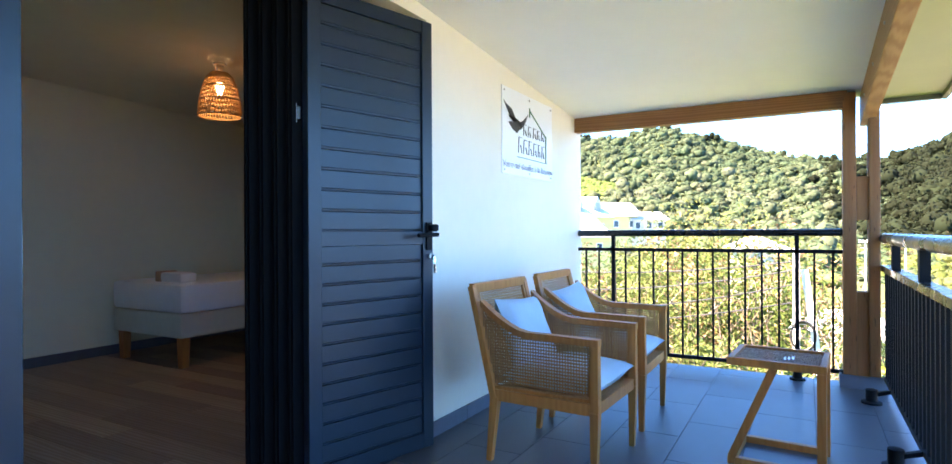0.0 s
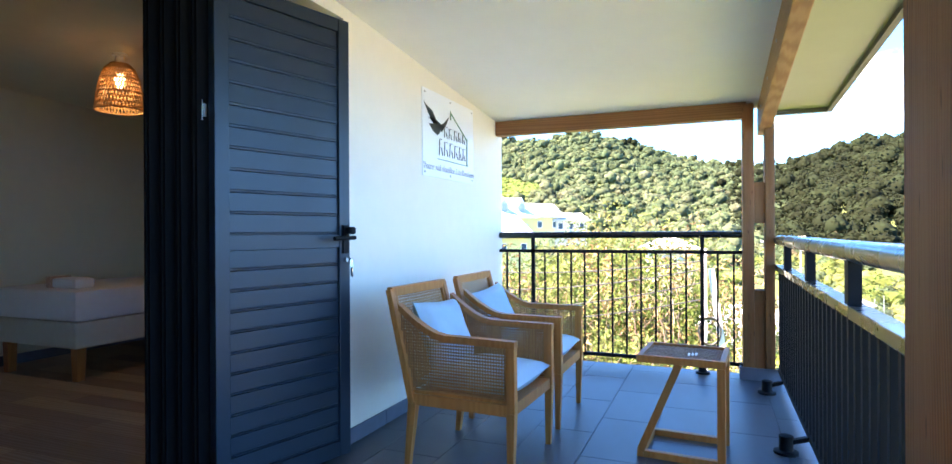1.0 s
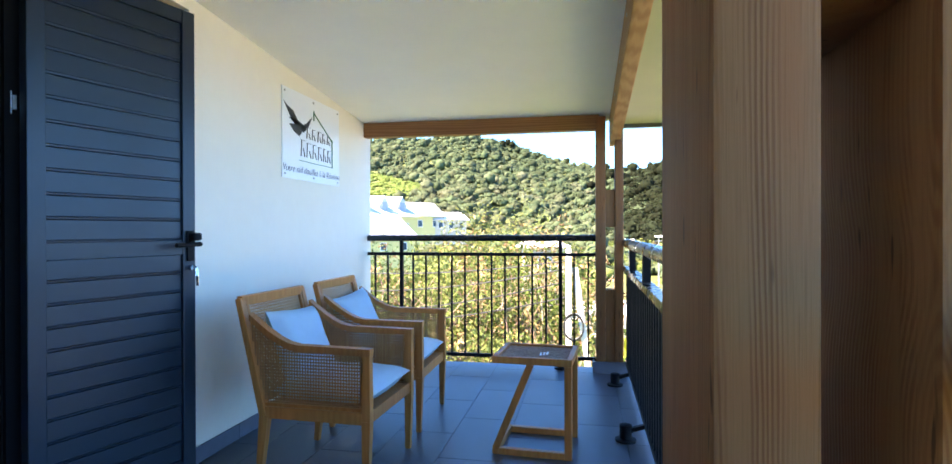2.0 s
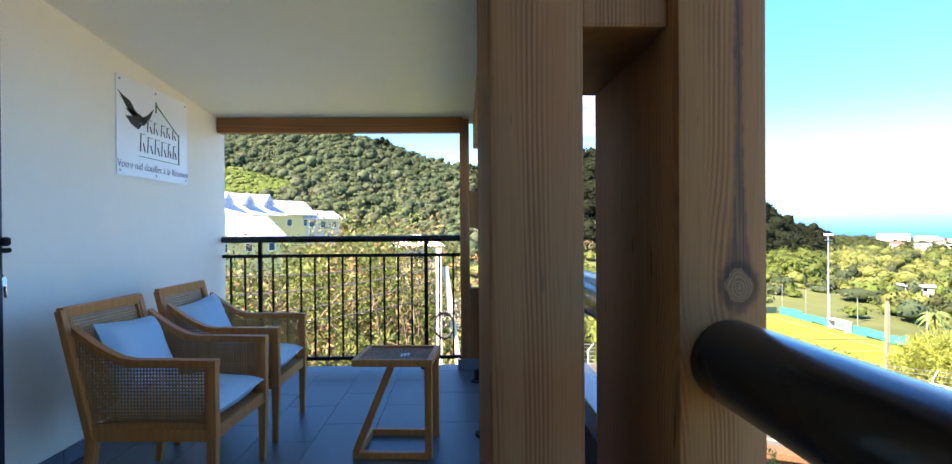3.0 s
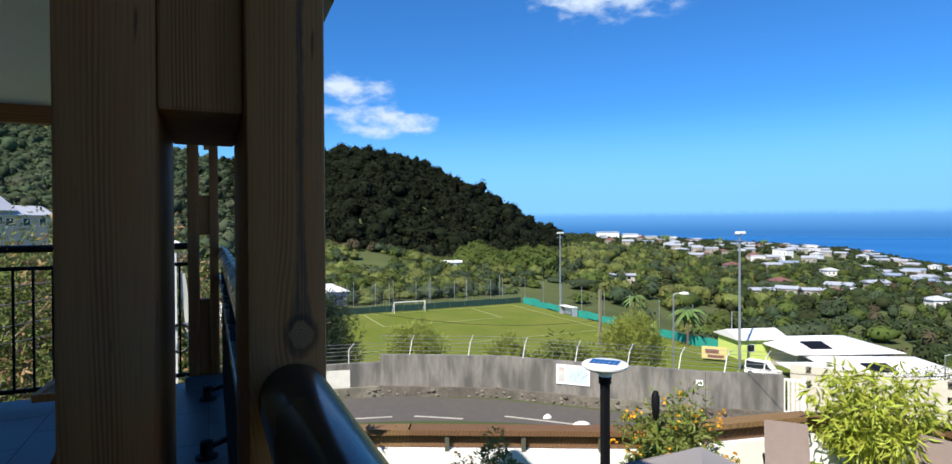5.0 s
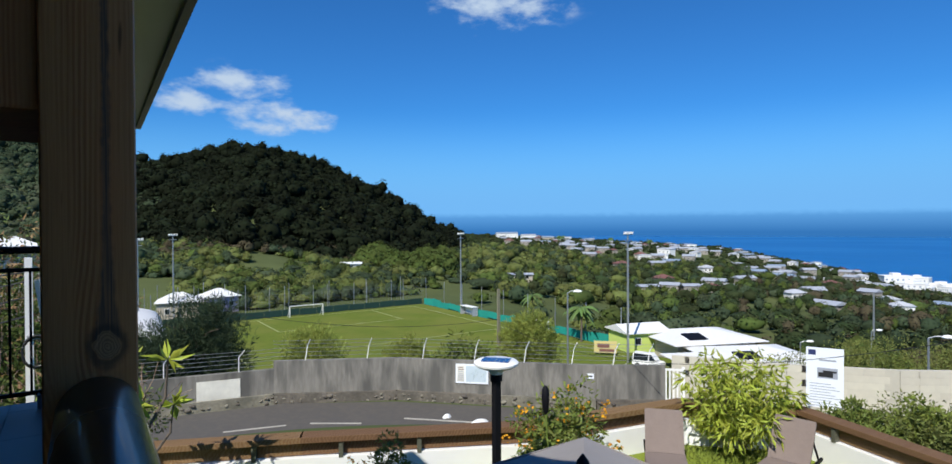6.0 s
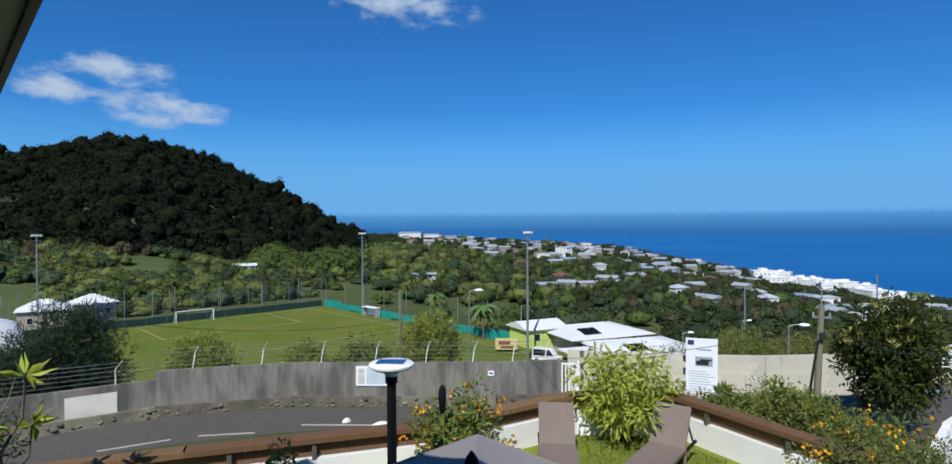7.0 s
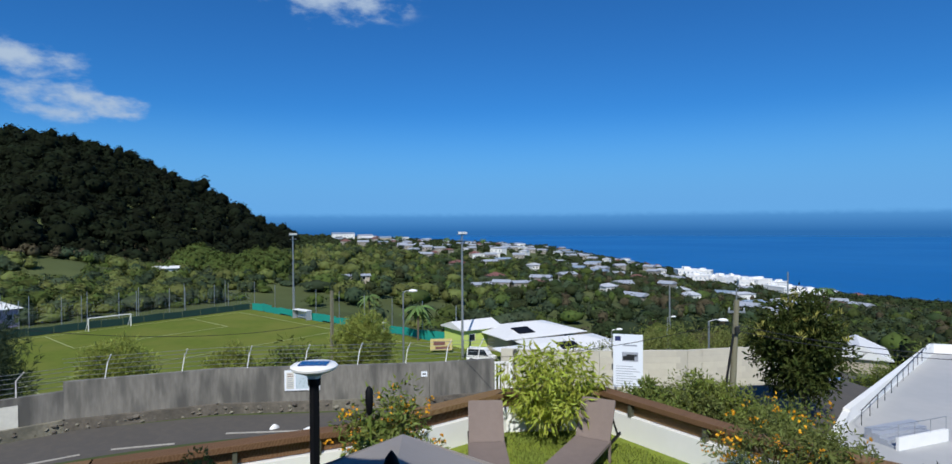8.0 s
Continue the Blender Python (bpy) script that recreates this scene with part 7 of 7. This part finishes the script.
# ---------------------------------------------------------------- cars
def car(at, turn, paint, label, van=False):
    ob = thing("car", at, label, "car", "parked cars", turn=turn)
    lower = [(-2.05, 0.35), (-2.1, 0.75), (-1.95, 0.95), (-1.15, 1.0), (1.35, 0.98), (2.0, 0.82), (2.1, 0.55), (2.05, 0.3)]
    upper = [(-1.95, 0.95), (-1.75, 1.45), (-0.9, 1.52), (0.2, 1.48), (1.15, 0.98)] if not van else [(-2.05, 0.95), (-2.0, 1.95), (0.6, 1.98), (1.3, 1.1)]

    def slab(pts, hw, hw_top):
        k = len(pts)
        zs_ = [z for _, z in pts]
        lo, hi = min(zs_), max(zs_)
        wv = [hw + (hw_top - hw) * (z - lo) / (hi - lo) for z in zs_]
        return Shape().add([(x, -w_, z) for (x, z), w_ in zip(pts, wv)] + [(x, w_, z) for (x, z), w_ in zip(pts, wv)],
                           [tuple(range(k)), tuple(range(2 * k - 1, k - 1, -1))] + [(j, k + j, k + (j + 1) % k, (j + 1) % k) for j in range(k)])
    part("body", slab(lower, 0.86, 0.84), paint, ob)
    part("cabin", slab(upper, 0.80, 0.66), paint, ob)
    part("window_band", slab([(x * 0.93, min(z, max(q for _, q in upper) - 0.1)) for x, z in upper], 0.815, 0.70), M_DARKGLASS, ob, "dark glazing")
    for x_ in (-1.3, 1.3):
        for y_ in (-0.8, 0.8):
            wh = part("wheel", Shape().tube([(x_, y_ - 0.1, 0.32), (x_, y_ + 0.1, 0.32)], 0.32, 16), M_TYRE, ob)
            part("rim", Shape().tube([(x_, y_ - 0.11, 0.32), (x_, y_ + 0.11, 0.32)], 0.18, 12), M_STEEL, wh)
    return ob


x, y = spot(81.8, 72)
car((x, y, -16.6), 12, M_CAR, "silver hatchback parked beyond the tree")
x, y = spot(84.2, 74)
car((x, y, -16.6), 40, M_INK, "dark car parked beside the silver one")
x, y = spot(50.6, 84)
car((x, y, PITCH_Z), -70, M_WHITE, "white van parked at the clubhouse", van=True)
pk = [spot(78.5, 50), spot(88, 48), spot(90, 82), spot(78.5, 82)]
set_piece("parking_lot", Shape().prism(pk[::-1], -18, -16.62), M_ASPHALT, "grey asphalt parking lot below the road", "parking")
for b, r, tn_ in ((83.4, 105, 10),):
    x, y = spot(b, r)
    house("lane_house", (x, y, -21.5), tn_, 9, 7, 3.2, 1.8, M_BEIGE, M_ROOFWHITE, "white-roofed house beyond the parking lot", wins=3)


# ---------------------------------------------------------------- trees
def many_trees(name, x, y, z, rad, tall, mat, label, seed, blades=44, size=0.42, category="trees", longest=1.3):
    """A wood: each crown a lumpy core wrapped in leaf clumps, all in one mesh."""
    rng = np.random.default_rng(seed)
    n = len(x)
    bm = bmesh.new()
    bmesh.ops.create_icosphere(bm, subdivisions=1, radius=1.0)
    bv = np.array([v.co for v in bm.verts])
    bf = np.array([[v.index for v in f.verts] for f in bm.faces])
    bm.free()
    c = np.stack([x, y, z + tall * 0.55], axis=1)
    s = np.stack([rad, rad, tall * 0.5], axis=1)
    cv_ = c[:, None, :] + bv[None] * s[:, None, :] * rng.uniform(0.66, 0.92, (n, len(bv), 1))
    cf_ = bf[None] + (np.arange(n) * len(bv))[:, None, None]
    w = rng.normal(0, 1, (n, blades, 3))
    w /= np.linalg.norm(w, axis=2)[:, :, None]
    w[:, :, 2] = np.where(w[:, :, 2] < -0.3, -w[:, :, 2], w[:, :, 2])
    lump = 0.80 + 0.20 * np.sin(w[:, :, 0] * 4 + rng.uniform(0, 6, (n, 1))) * np.cos(w[:, :, 1] * 4 + rng.uniform(0, 6, (n, 1)))
    p = c[:, None, :] + w * s[:, None, :] * (lump + 0.12)[:, :, None]
    length = np.repeat(np.minimum(rad * size, longest), blades)
    pw, ww = p.reshape(-1, 3), w.reshape(-1, 3) + np.array([[0, 0, 0.25]]) + rng.normal(0, 0.28, (n * blades, 3))
    ww /= np.linalg.norm(ww, axis=1)[:, None]
    dv = np.cross(ww, rng.normal(0, 1, ww.shape))
    dv /= np.linalg.norm(dv, axis=1)[:, None]
    sv = np.cross(dv, ww)
    ln = (length * rng.uniform(0.6, 1.35, len(pw)))[:, None]
    lv = np.stack([pw - dv * ln * 0.6 - ww * ln * 0.15, pw + sv * ln * 0.5, pw + dv * ln * 0.6 - ww * ln * 0.15, pw - sv * ln * 0.5], axis=1).reshape(-1, 3)
    li = np.arange(len(pw))[:, None] * 4
    lf = np.concatenate([li + np.array([[0, 1, 2]]), li + np.array([[0, 2, 3]])], axis=1).reshape(-1, 3)
    v = np.concatenate([cv_.reshape(-1, 3), lv])
    f = np.concatenate([cf_.reshape(-1, 3), lf + n * len(bv)])
    me = arrays_mesh(name, v, f, mat, True)
    # soft crowns: each leaf clump is shaded mostly by the way its crown bulges
    soft = 0.55 * w.reshape(-1, 3) + 0.4 * ww + np.array([[0, 0, 0.45]])
    soft = np.concatenate([np.tile(bv, (n, 1)), np.repeat(soft, 4, axis=0)])
    soft /= np.linalg.norm(soft, axis=1)[:, None]
    me.attributes.new("custom_normal", "FLOAT_VECTOR", "POINT").data.foreach_set("vector", soft.astype(np.float32).ravel())
    ob = part(name, me, mat)
    return tagged(ob, label, category, kind="stuff")


def scatter(n, b0, b1, r0, r1, seed, keep=None, power=1.0):
    """Plan places between two bearings and reaches, evenly over the land."""
    rng = np.random.default_rng(seed)
    b = np.radians(rng.uniform(b0, b1, n))
    th = np.degrees(b)
    lo = r0(th) if callable(r0) else np.full(n, float(r0))
    hi = r1(th) if callable(r1) else np.full(n, float(r1))
    r = (lo ** 2 + (hi ** 2 - lo ** 2) * rng.uniform(0, 1, n) ** power) ** 0.5
    x, y = r * np.sin(b), r * np.cos(b)
    ok = np.ones(n, bool)
    if keep is not None:
        ok &= keep(x, y, th, r)
    for p, q in spots_:
        ok &= (x - p) ** 2 + (y - q) ** 2 > 7 ** 2
    return x[ok], y[ok], rng


def ridge_r(th):
    return np.interp(th, RIDGE_AT, RIDGE_R)


def off_pitch(x, y, th, r):
    return ~((x > 6) & (x < 84) & (y < 143)) & ~((x > 60) & (x < 88) & (y < 75) & (y > 30)) & ~((x < 16) & (y < 160) & (th > 1))


def cane_patch(x, y, th, r):
    """Where the pale cane field lies on the left slope."""
    e = (r - 150) / (ridge_r(th) - 150)
    return (th < -11) & (th > -27) & (e > 0.40 + 0.012 * (th + 22)) & (e < 0.68 - 0.02 * (th + 22))


# conical hill; the sun strikes it, so its shade comes from the leaf colour
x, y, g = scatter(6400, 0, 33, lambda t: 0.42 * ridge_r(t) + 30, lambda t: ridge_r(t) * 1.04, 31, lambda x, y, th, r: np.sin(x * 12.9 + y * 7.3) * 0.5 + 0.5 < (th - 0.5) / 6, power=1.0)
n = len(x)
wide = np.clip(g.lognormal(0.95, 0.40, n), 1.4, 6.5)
many_trees("forest_hill", x, y, land_height(x, y) - 0.5, wide, wide * g.uniform(1.1, 1.8, n) + 3.0 * (g.random(n) < 0.08), L_FOREST_SHADED, "dense forest covering the conical hill, its shade put into near-black leaves", 41, 34, 0.34)
x, y, g = scatter(11000, -30, 8, lambda t: 0.36 * ridge_r(t), lambda t: ridge_r(t) * 1.04, 32, lambda x, y, th, r: ~cane_patch(x, y, th, r) & (np.sin(x * 12.9 + y * 7.3) * 0.5 + 0.5 > (th - 0.5) / 6), power=0.95)
n = len(x)
high = (np.hypot(x, y) - 150) / (ridge_r(np.degrees(np.arctan2(x, y))) - 150)
sel = g.random(n) < np.clip((high - 0.35) * 2.2, 0.12, 0.95)
for k, (m_, lab) in enumerate(((L_WOOD, "mid-green mixed woodland on the long ridge, haze mixed into its leaf colour"), (L_RIDGE, "pale green scrub woodland on the long ridge, haze mixed into its leaf colour"))):
    q = sel if k == 0 else ~sel
    wide = np.clip(g.lognormal(0.80, 0.42, q.sum()), 1.0, 5.5)
    many_trees("ridge_woods", x[q], y[q], land_height(x[q], y[q]) - 0.8, wide, wide * g.uniform(0.9, 1.7, q.sum()) + 4.0 * (g.random(q.sum()) < 0.035), m_, lab, 42 + k, 25, 0.32)
x, y, g = scatter(5200, -29, -10, 200, 560, 33, cane_patch)
n = len(x)
many_trees("cane_field", x, y, land_height(x, y) - 0.8, g.uniform(2.2, 3.4, n), g.uniform(1.6, 2.2, n), L_CANE, "pale green cane field on the slope", 45, 20, 0.4, "crop")
x, y, g = scatter(3600, -26, 42, 137, lambda t: 0.45 * ridge_r(t) + 20, 34, lambda x, y, th, r: off_pitch(x, y, th, r) & (np.sin(x * 0.075 + 0.6) * np.sin(y * 0.06 + x * 0.03) + 0.35 * np.sin(x * 0.21 + y * 0.17) > -0.5), power=0.8)
n = len(x)
sel = g.integers(0, 3, n)
for k, (m_, lab) in enumerate(((L_VALE, "light green bushes between pitch and hill"), (L_SCRUB, "bright green bushes between pitch and hill"), (L_WOOD, "mid-green trees between pitch and hill"))):
    q = sel == k
    many_trees("valley_bushes", x[q], y[q], land_height(x[q], y[q]) - 0.5, np.clip(g.lognormal(0.8, 0.45, q.sum()), 0.9, 5.0), g.uniform(1.5, 5.0, q.sum()), m_, lab, 46 + k, 76, 0.24, longest=0.54)
x, y, g = scatter(3600, 34, 100, 98, 480, 35, lambda x, y, th, r: off_pitch(x, y, th, r) & ~((th > 46) & (th < 66) & (r < 112)) & ~((th > 76) & (r < 110)), power=0.75)
n = len(x)
shade = g.random(n) + np.clip((np.degrees(np.arctan2(x, y)) - 50) / 42, -0.38, 0.25)
for k, (m_, lab, lo, hi) in enumerate(((L_SCRUB, "yellow-green trees in the valley below the town", -1.0, 0.16), (L_VALE, "light green trees in the valley below the town", 0.16, 0.42), (L_WOOD, "mid-green trees in the valley below the town", 0.42, 0.68), (L_DUSK, "dark green trees in the valley below the town", 0.68, 1.12), (L_DRY, "dry brownish trees in the valley below the town", 1.12, 2.0))):
    q = (shade >= lo) & (shade < hi)
    many_trees("valley_trees", x[q], y[q], land_height(x[q], y[q]) - 0.5, np.clip(g.lognormal(1.0, 0.45, q.sum()), 1.2, 7.0), g.uniform(2.2, 7.0, q.sum()), m_, lab, 50 + k, 58, 0.26, longest=0.62)
x, y, g = scatter(2300, 33, 92, 460, lambda t: np.maximum(ridge_r(t) * 1.03, 500), 36, power=1.0)
n = len(x)
many_trees("town_trees", x, y, land_height(x, y) - 1, g.uniform(3.0, 6.0, n), g.uniform(3.5, 7, n), L_DUSK, "dark trees between the town houses", 55, 26, 0.38)
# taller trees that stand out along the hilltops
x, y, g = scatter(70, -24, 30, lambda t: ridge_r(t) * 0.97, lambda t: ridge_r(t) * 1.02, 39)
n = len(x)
many_trees("hilltop_trees", x, y, land_height(x, y) + 0.5, g.uniform(1.8, 5.0, n), g.uniform(5.0, 9.5, n), L_FOREST_SHADED, "taller trees along the hilltops, in the forest's shade-darkened leaf colour", 58, 90, 0.24)
# one broad clump of tall trees at the foot of the conical hill, dry bushes beside it
x, y, g = scatter(34, 23.5, 31.5, 205, 262, 37)
n = len(x)
many_trees("tree_clump", x, y, land_height(x, y) - 0.5, g.uniform(4.0, 7.0, n), g.uniform(6.5, 10, n), L_VALE, "broad clump of tall green trees under the hill", 56, 260, 0.15)
x, y, g = scatter(240, 6, 23, 226, 262, 38)
n = len(x)
many_trees("dry_bushes", x, y, land_height(x, y) - 0.3, g.uniform(1.2, 3.2, n), g.uniform(1.8, 4.5, n), L_DRY, "dry brown bushes along the foot of the hill", 57, 60, 0.3)

# shrubs right behind the retaining wall and down the bank
for b, r, top, w, m_, lab, sd in ((18.2, 41, -5.9, 1.9, L_WILLOW, "bushy light green tree behind the wall", 61), (27.0, 38, -6.4, 1.2, L_WILLOW, "small light green shrub behind the wall", 62),
                                  (32.5, 34, -5.6, 1.9, L_HEDGE, "broad-leaved green shrub behind the wall", 63), (39.0, 36, -4.5, 1.6, L_WILLOW, "tall feathery yellow-green tree behind the wall", 64),
                                  (8.3, 31, -2.4, 2.1, L_WOOD, "dark feathery casuarina behind the wall", 65), (5.2, 30, -3.6, 1.7, L_WOOD, "dark casuarina sapling behind the wall", 66),
                                  (79.3, 25.5, -1.75, 1.55, L_DARK, "dark glossy tree with pale flower spikes", 67), (85.6, 66, -11.7, 2.8, L_LIGHT, "round light green tree by the parking lot", 68),
                                  (89.5, 70, -10.5, 4.5, L_HEDGE, "wide flat-topped green tree by the parking lot", 69)):
    x, y = spot(b, r)
    gz = float(land_height(x, y)) - 0.3
    feathery = sd in (61, 62, 64, 65, 66)
    ob = tree("tree", (x, y, gz), top - gz, (w, w, min(w * 1.15, (top - gz) * 0.6)), 0.12 + 0.02 * w, m_, 260 if feathery or sd == 67 else 150, 60 if feathery else 46, (0.22 if sd == 67 else 0.34) if w < 3 else 0.5, (0.028 if sd > 64 else 0.045) if feathery else (0.085 if w < 3 else 0.16), lab, seed=sd, spread=0.26, droop=-0.35 if feathery else 0.1, low=-0.9)
    if b == 79.3:
        rg = np.random.default_rng(70)
        pts, out = cloud_points((0, 0, top - gz - w), (w * 1.03, w * 1.03, w * 1.05), 70, 12, rg, 0.07, 0.1)
        v, f = leaves(pts, out * 0.3 + np.array([[0, 0, 1.0]]), 0.22, 0.05, rng=rg, droop=-0.3)
        part("blossom", arrays_mesh("blossom", v, f, L_PALE), L_PALE, ob, "pale yellow flower spikes")["kind"] = "stuff"
# hedges and scrub in the gap between garden and lane
rngh = np.random.default_rng(71)
for b, r, top, w, m_ in ((66.0, 13.4, -2.45, 0.7, L_HEDGE), (68.0, 14.0, -2.75, 0.9, L_HEDGE), (70.4, 14.2, -2.6, 0.9, L_SCRUB), (72.2, 14.6, -2.45, 0.8, L_LIGHT), (74.6, 14.0, -2.9, 0.9, L_SCRUB), (76.4, 14.4, -2.9, 0.8, L_HEDGE), (69.2, 18.5, -3.6, 1.3, L_SCRUB), (71.6, 18.9, -3.5, 1.2, L_LIGHT), (75.6, 18.0, -3.5, 1.3, L_SCRUB), (78.6, 15.5, -3.3, 1.0, L_HEDGE), (81.8, 14.0, -3.4, 0.9, L_SCRUB),
                          (56.0, 62, -13.0, 2.4, L_BAND), (58.6, 60, -12.3, 2.4, L_HEDGE), (61.0, 60, -11.4, 2.6, L_BAND), (63.6, 58, -10.0, 2.8, L_BAND), (66.2, 56, -8.9, 3.0, L_BAND), (68.2, 60, -8.6, 2.8, L_BAND), (70.0, 55, -8.9, 2.4, L_HEDGE), (71.6, 57, -8.2, 3.0, L_BAND), (73.6, 60, -8.6, 2.6, L_BAND), (75.4, 58, -8.4, 2.8, L_BAND), (77.4, 62, -8.9, 3.0, L_BAND), (53.5, 64, -13.6, 2.0, L_BAND), (51.8, 66, -14.6, 1.6, L_HEDGE)):
    x, y = spot(b, r)
    gz = float(land_height(x, y)) - 0.2
    sc = 1.0 if r < 30 else 2.2
    bush("hedge_shrub", (x, y, gz), top - gz, (w, w, min(w, (top - gz) * 0.48)), m_, 95, 80 if r < 30 else 46, 0.10 * sc, 0.042 * sc, "straggly green shrub on the bank beside the lane", 0, None, int(rngh.integers(100, 999)), spread=0.3)


# palms
def palm(b, r, top, spread_, label, seed):
    x, y = spot(b, r)
    gz = float(land_height(x, y)) - 0.3
    top = top if r < 200 else gz + 13.0
    rg = np.random.default_rng(seed)
    ob = thing("palm_tree", (x, y, gz), label, "palm", "palms")
    h = top - gz
    part("trunk", Shape().tube([(0, 0, 0), (0.1 * h * 0.2, 0, h * 0.5), (0.15, 0.1, h)], 0.05 * spread_ + 0.05, 7, 0.03 * spread_ + 0.04), M_TRUNK, ob)
    fv_, ff_ = [], []
    for k in range(18):
        a = 2 * math.pi * k / 18 + rg.uniform(-0.15, 0.15)
        lift = rg.uniform(-0.1, 0.9)
        prev = None
        for i in range(9):
            u = i / 8
            px_, pz_ = u * spread_, h + spread_ * (lift * u - 0.95 * u * u)
            wd_ = spread_ * 0.13 * math.sin(math.pi * min(0.95, u * 0.9 + 0.1))
            cxx, cyy = 0.15 + px_ * math.cos(a), 0.1 + px_ * math.sin(a)
            row = [(cxx - wd_ * math.sin(a), cyy + wd_ * math.cos(a), pz_ - wd_ * 0.7), (cxx, cyy, pz_), (cxx + wd_ * math.sin(a), cyy - wd_ * math.cos(a), pz_ - wd_ * 0.7)]
            base = len(fv_)
            fv_.extend(row)
            if prev is not None:
                ff_.append((prev, prev + 1, base + 1, base))
                ff_.append((prev + 1, prev + 2, base + 2, base + 1))
            prev = base
    part("frond_crown", Shape().add(fv_, ff_), L_PALM, ob, "arching green fronds")


palm(39.6, 118, -13.2, 2.6, "palm beside the pitch", 1)
palm(44.3, 100, -13.0, 3.2, "spreading palm beside the pitch", 2)
palm(42.5, 640, 6.0, 6.0, "tall palm on the skyline", 3)
palm(80.6, 380, -33, 4.0, "palm group above the coast", 4)
palm(81.4, 384, -34, 4.0, "palm group above the coast", 5)
palm(50.8, 760, -2.0, 5.0, "palm between the town houses", 6)
palm(47.2, 700, 1.5, 5.0, "palm on the town skyline", 8)

# thicket and leaning pole beyond the veranda's end
rngk = np.random.default_rng(77)
thick = ((-25, 13, 0.7, 1.7), (-20, 14, 0.4, 1.8), (-16.0, 12.5, 0.55, 1.6), (-12.5, 13.5, 1.05, 1.8), (-9.0, 14.5, 1.35, 1.9), (-6.5, 12.5, 0.6, 1.6), (-2.6, 15, 0.35, 1.5), (-17.5, 10.8, -0.7, 1.4), (-12.0, 10.6, -0.8, 1.4), (-7.5, 10.5, -1.0, 1.4), (-3.0, 11.0, -1.0, 1.3), (-22.0, 10.8, -0.7, 1.4), (-2.0, 13.0, -1.2, 1.2))
for i, (b, r, top, w) in enumerate(thick):
    x, y = spot(b, r)
    gz = float(land_height(x, y)) - 0.2
    m_ = (L_THICKET, L_VALE, L_THICKET, L_SCRUB)[i % 4]
    ob = tree("thicket_tree", (x, y, gz), top - gz, (w, w, (top - gz) * 0.52), 0.07, m_, 190, 44, 0.11, 0.04, "overgrown green thicket tree with dry twigs below the veranda", group="thicket trees", seed=200 + i, spread=0.24, limb=9, low=-1.0)
    if i % 2 == 0 or i == 5:
        part("dry_leaves", crown_mesh("dry_leaves", (0, 0, top - gz - w * 0.7), (w * 1.02, w * 1.02, w * 0.9), 36, 18, 0.13, 0.05, L_RUST, rngk, 0.18), L_RUST, ob, "rust-coloured dry leaves")
    tw = Shape()
    for k in range(150):
        a = rngk.uniform(0, 2 * math.pi)
        rr = w * rngk.uniform(0.4, 1.05)
        z0 = (top - gz) * rngk.uniform(0.15, 0.75)
        p_ = Vector((math.cos(a) * rr, math.sin(a) * rr, z0))
        e_ = p_ + Vector((rngk.normal(0, 0.35), rngk.normal(0, 0.35), rngk.uniform(0.2, 0.9)))
        tw.tube([p_, p_.lerp(e_, 0.5) + Vector((0.04, 0.03, 0)), e_], 0.010, 4, 0.004, cap=False)
    part("twig_tangle", tw, M_TWIG, ob, "bare dry twigs")["kind"] = "stuff"
x, y = spot(-4.1, 9.6)
lp = thing("concrete_pole", (x, y, -4.2), "pale concrete pole with a cable coil and braces", "pole", "utility poles")
part("shaft", Shape().bar((0, 0, 0), (0, 0, 5.0), 0.10, 0.10, (0, 1, 0), 0.08, 0.08), M_WHITE, lp)
part("brace", Shape().bar((0.42, 0.1, 2.2), (0.10, 0.05, 4.7), 0.10, 0.10, (0, 1, 0), 0.09, 0.09), M_PATCH, lp)
coil = Shape()
for k in range(3):
    coil.tube([(0.08 + 0.15 * math.cos(2 * math.pi * j / 22), -0.12 - 0.01 * k, 3.78 + 0.20 * math.sin(2 * math.pi * j / 22) + 0.012 * k) for j in range(23)], 0.014, 6, cap=False)
part("cable_coil", coil, M_INK, lp, "black cable coil")
part("cable_bracket", Shape().box(-0.02, 0.24, -0.1, -0.05, 3.95, 4.0), M_STEEL, lp)
for z_, b2, zz, sg_ in ((0.62, -34, 0.55, 0.25), (0.50, -34, 0.15, 0.3), (0.30, -36, -0.25, 0.35), (0.05, -36, -0.55, 0.3)):
    q = spot(b2, 13)
    wire("overhead_cable", (x, y, z_), (q[0], q[1], zz), sg_, 0.011, "black overhead cable above the thicket")
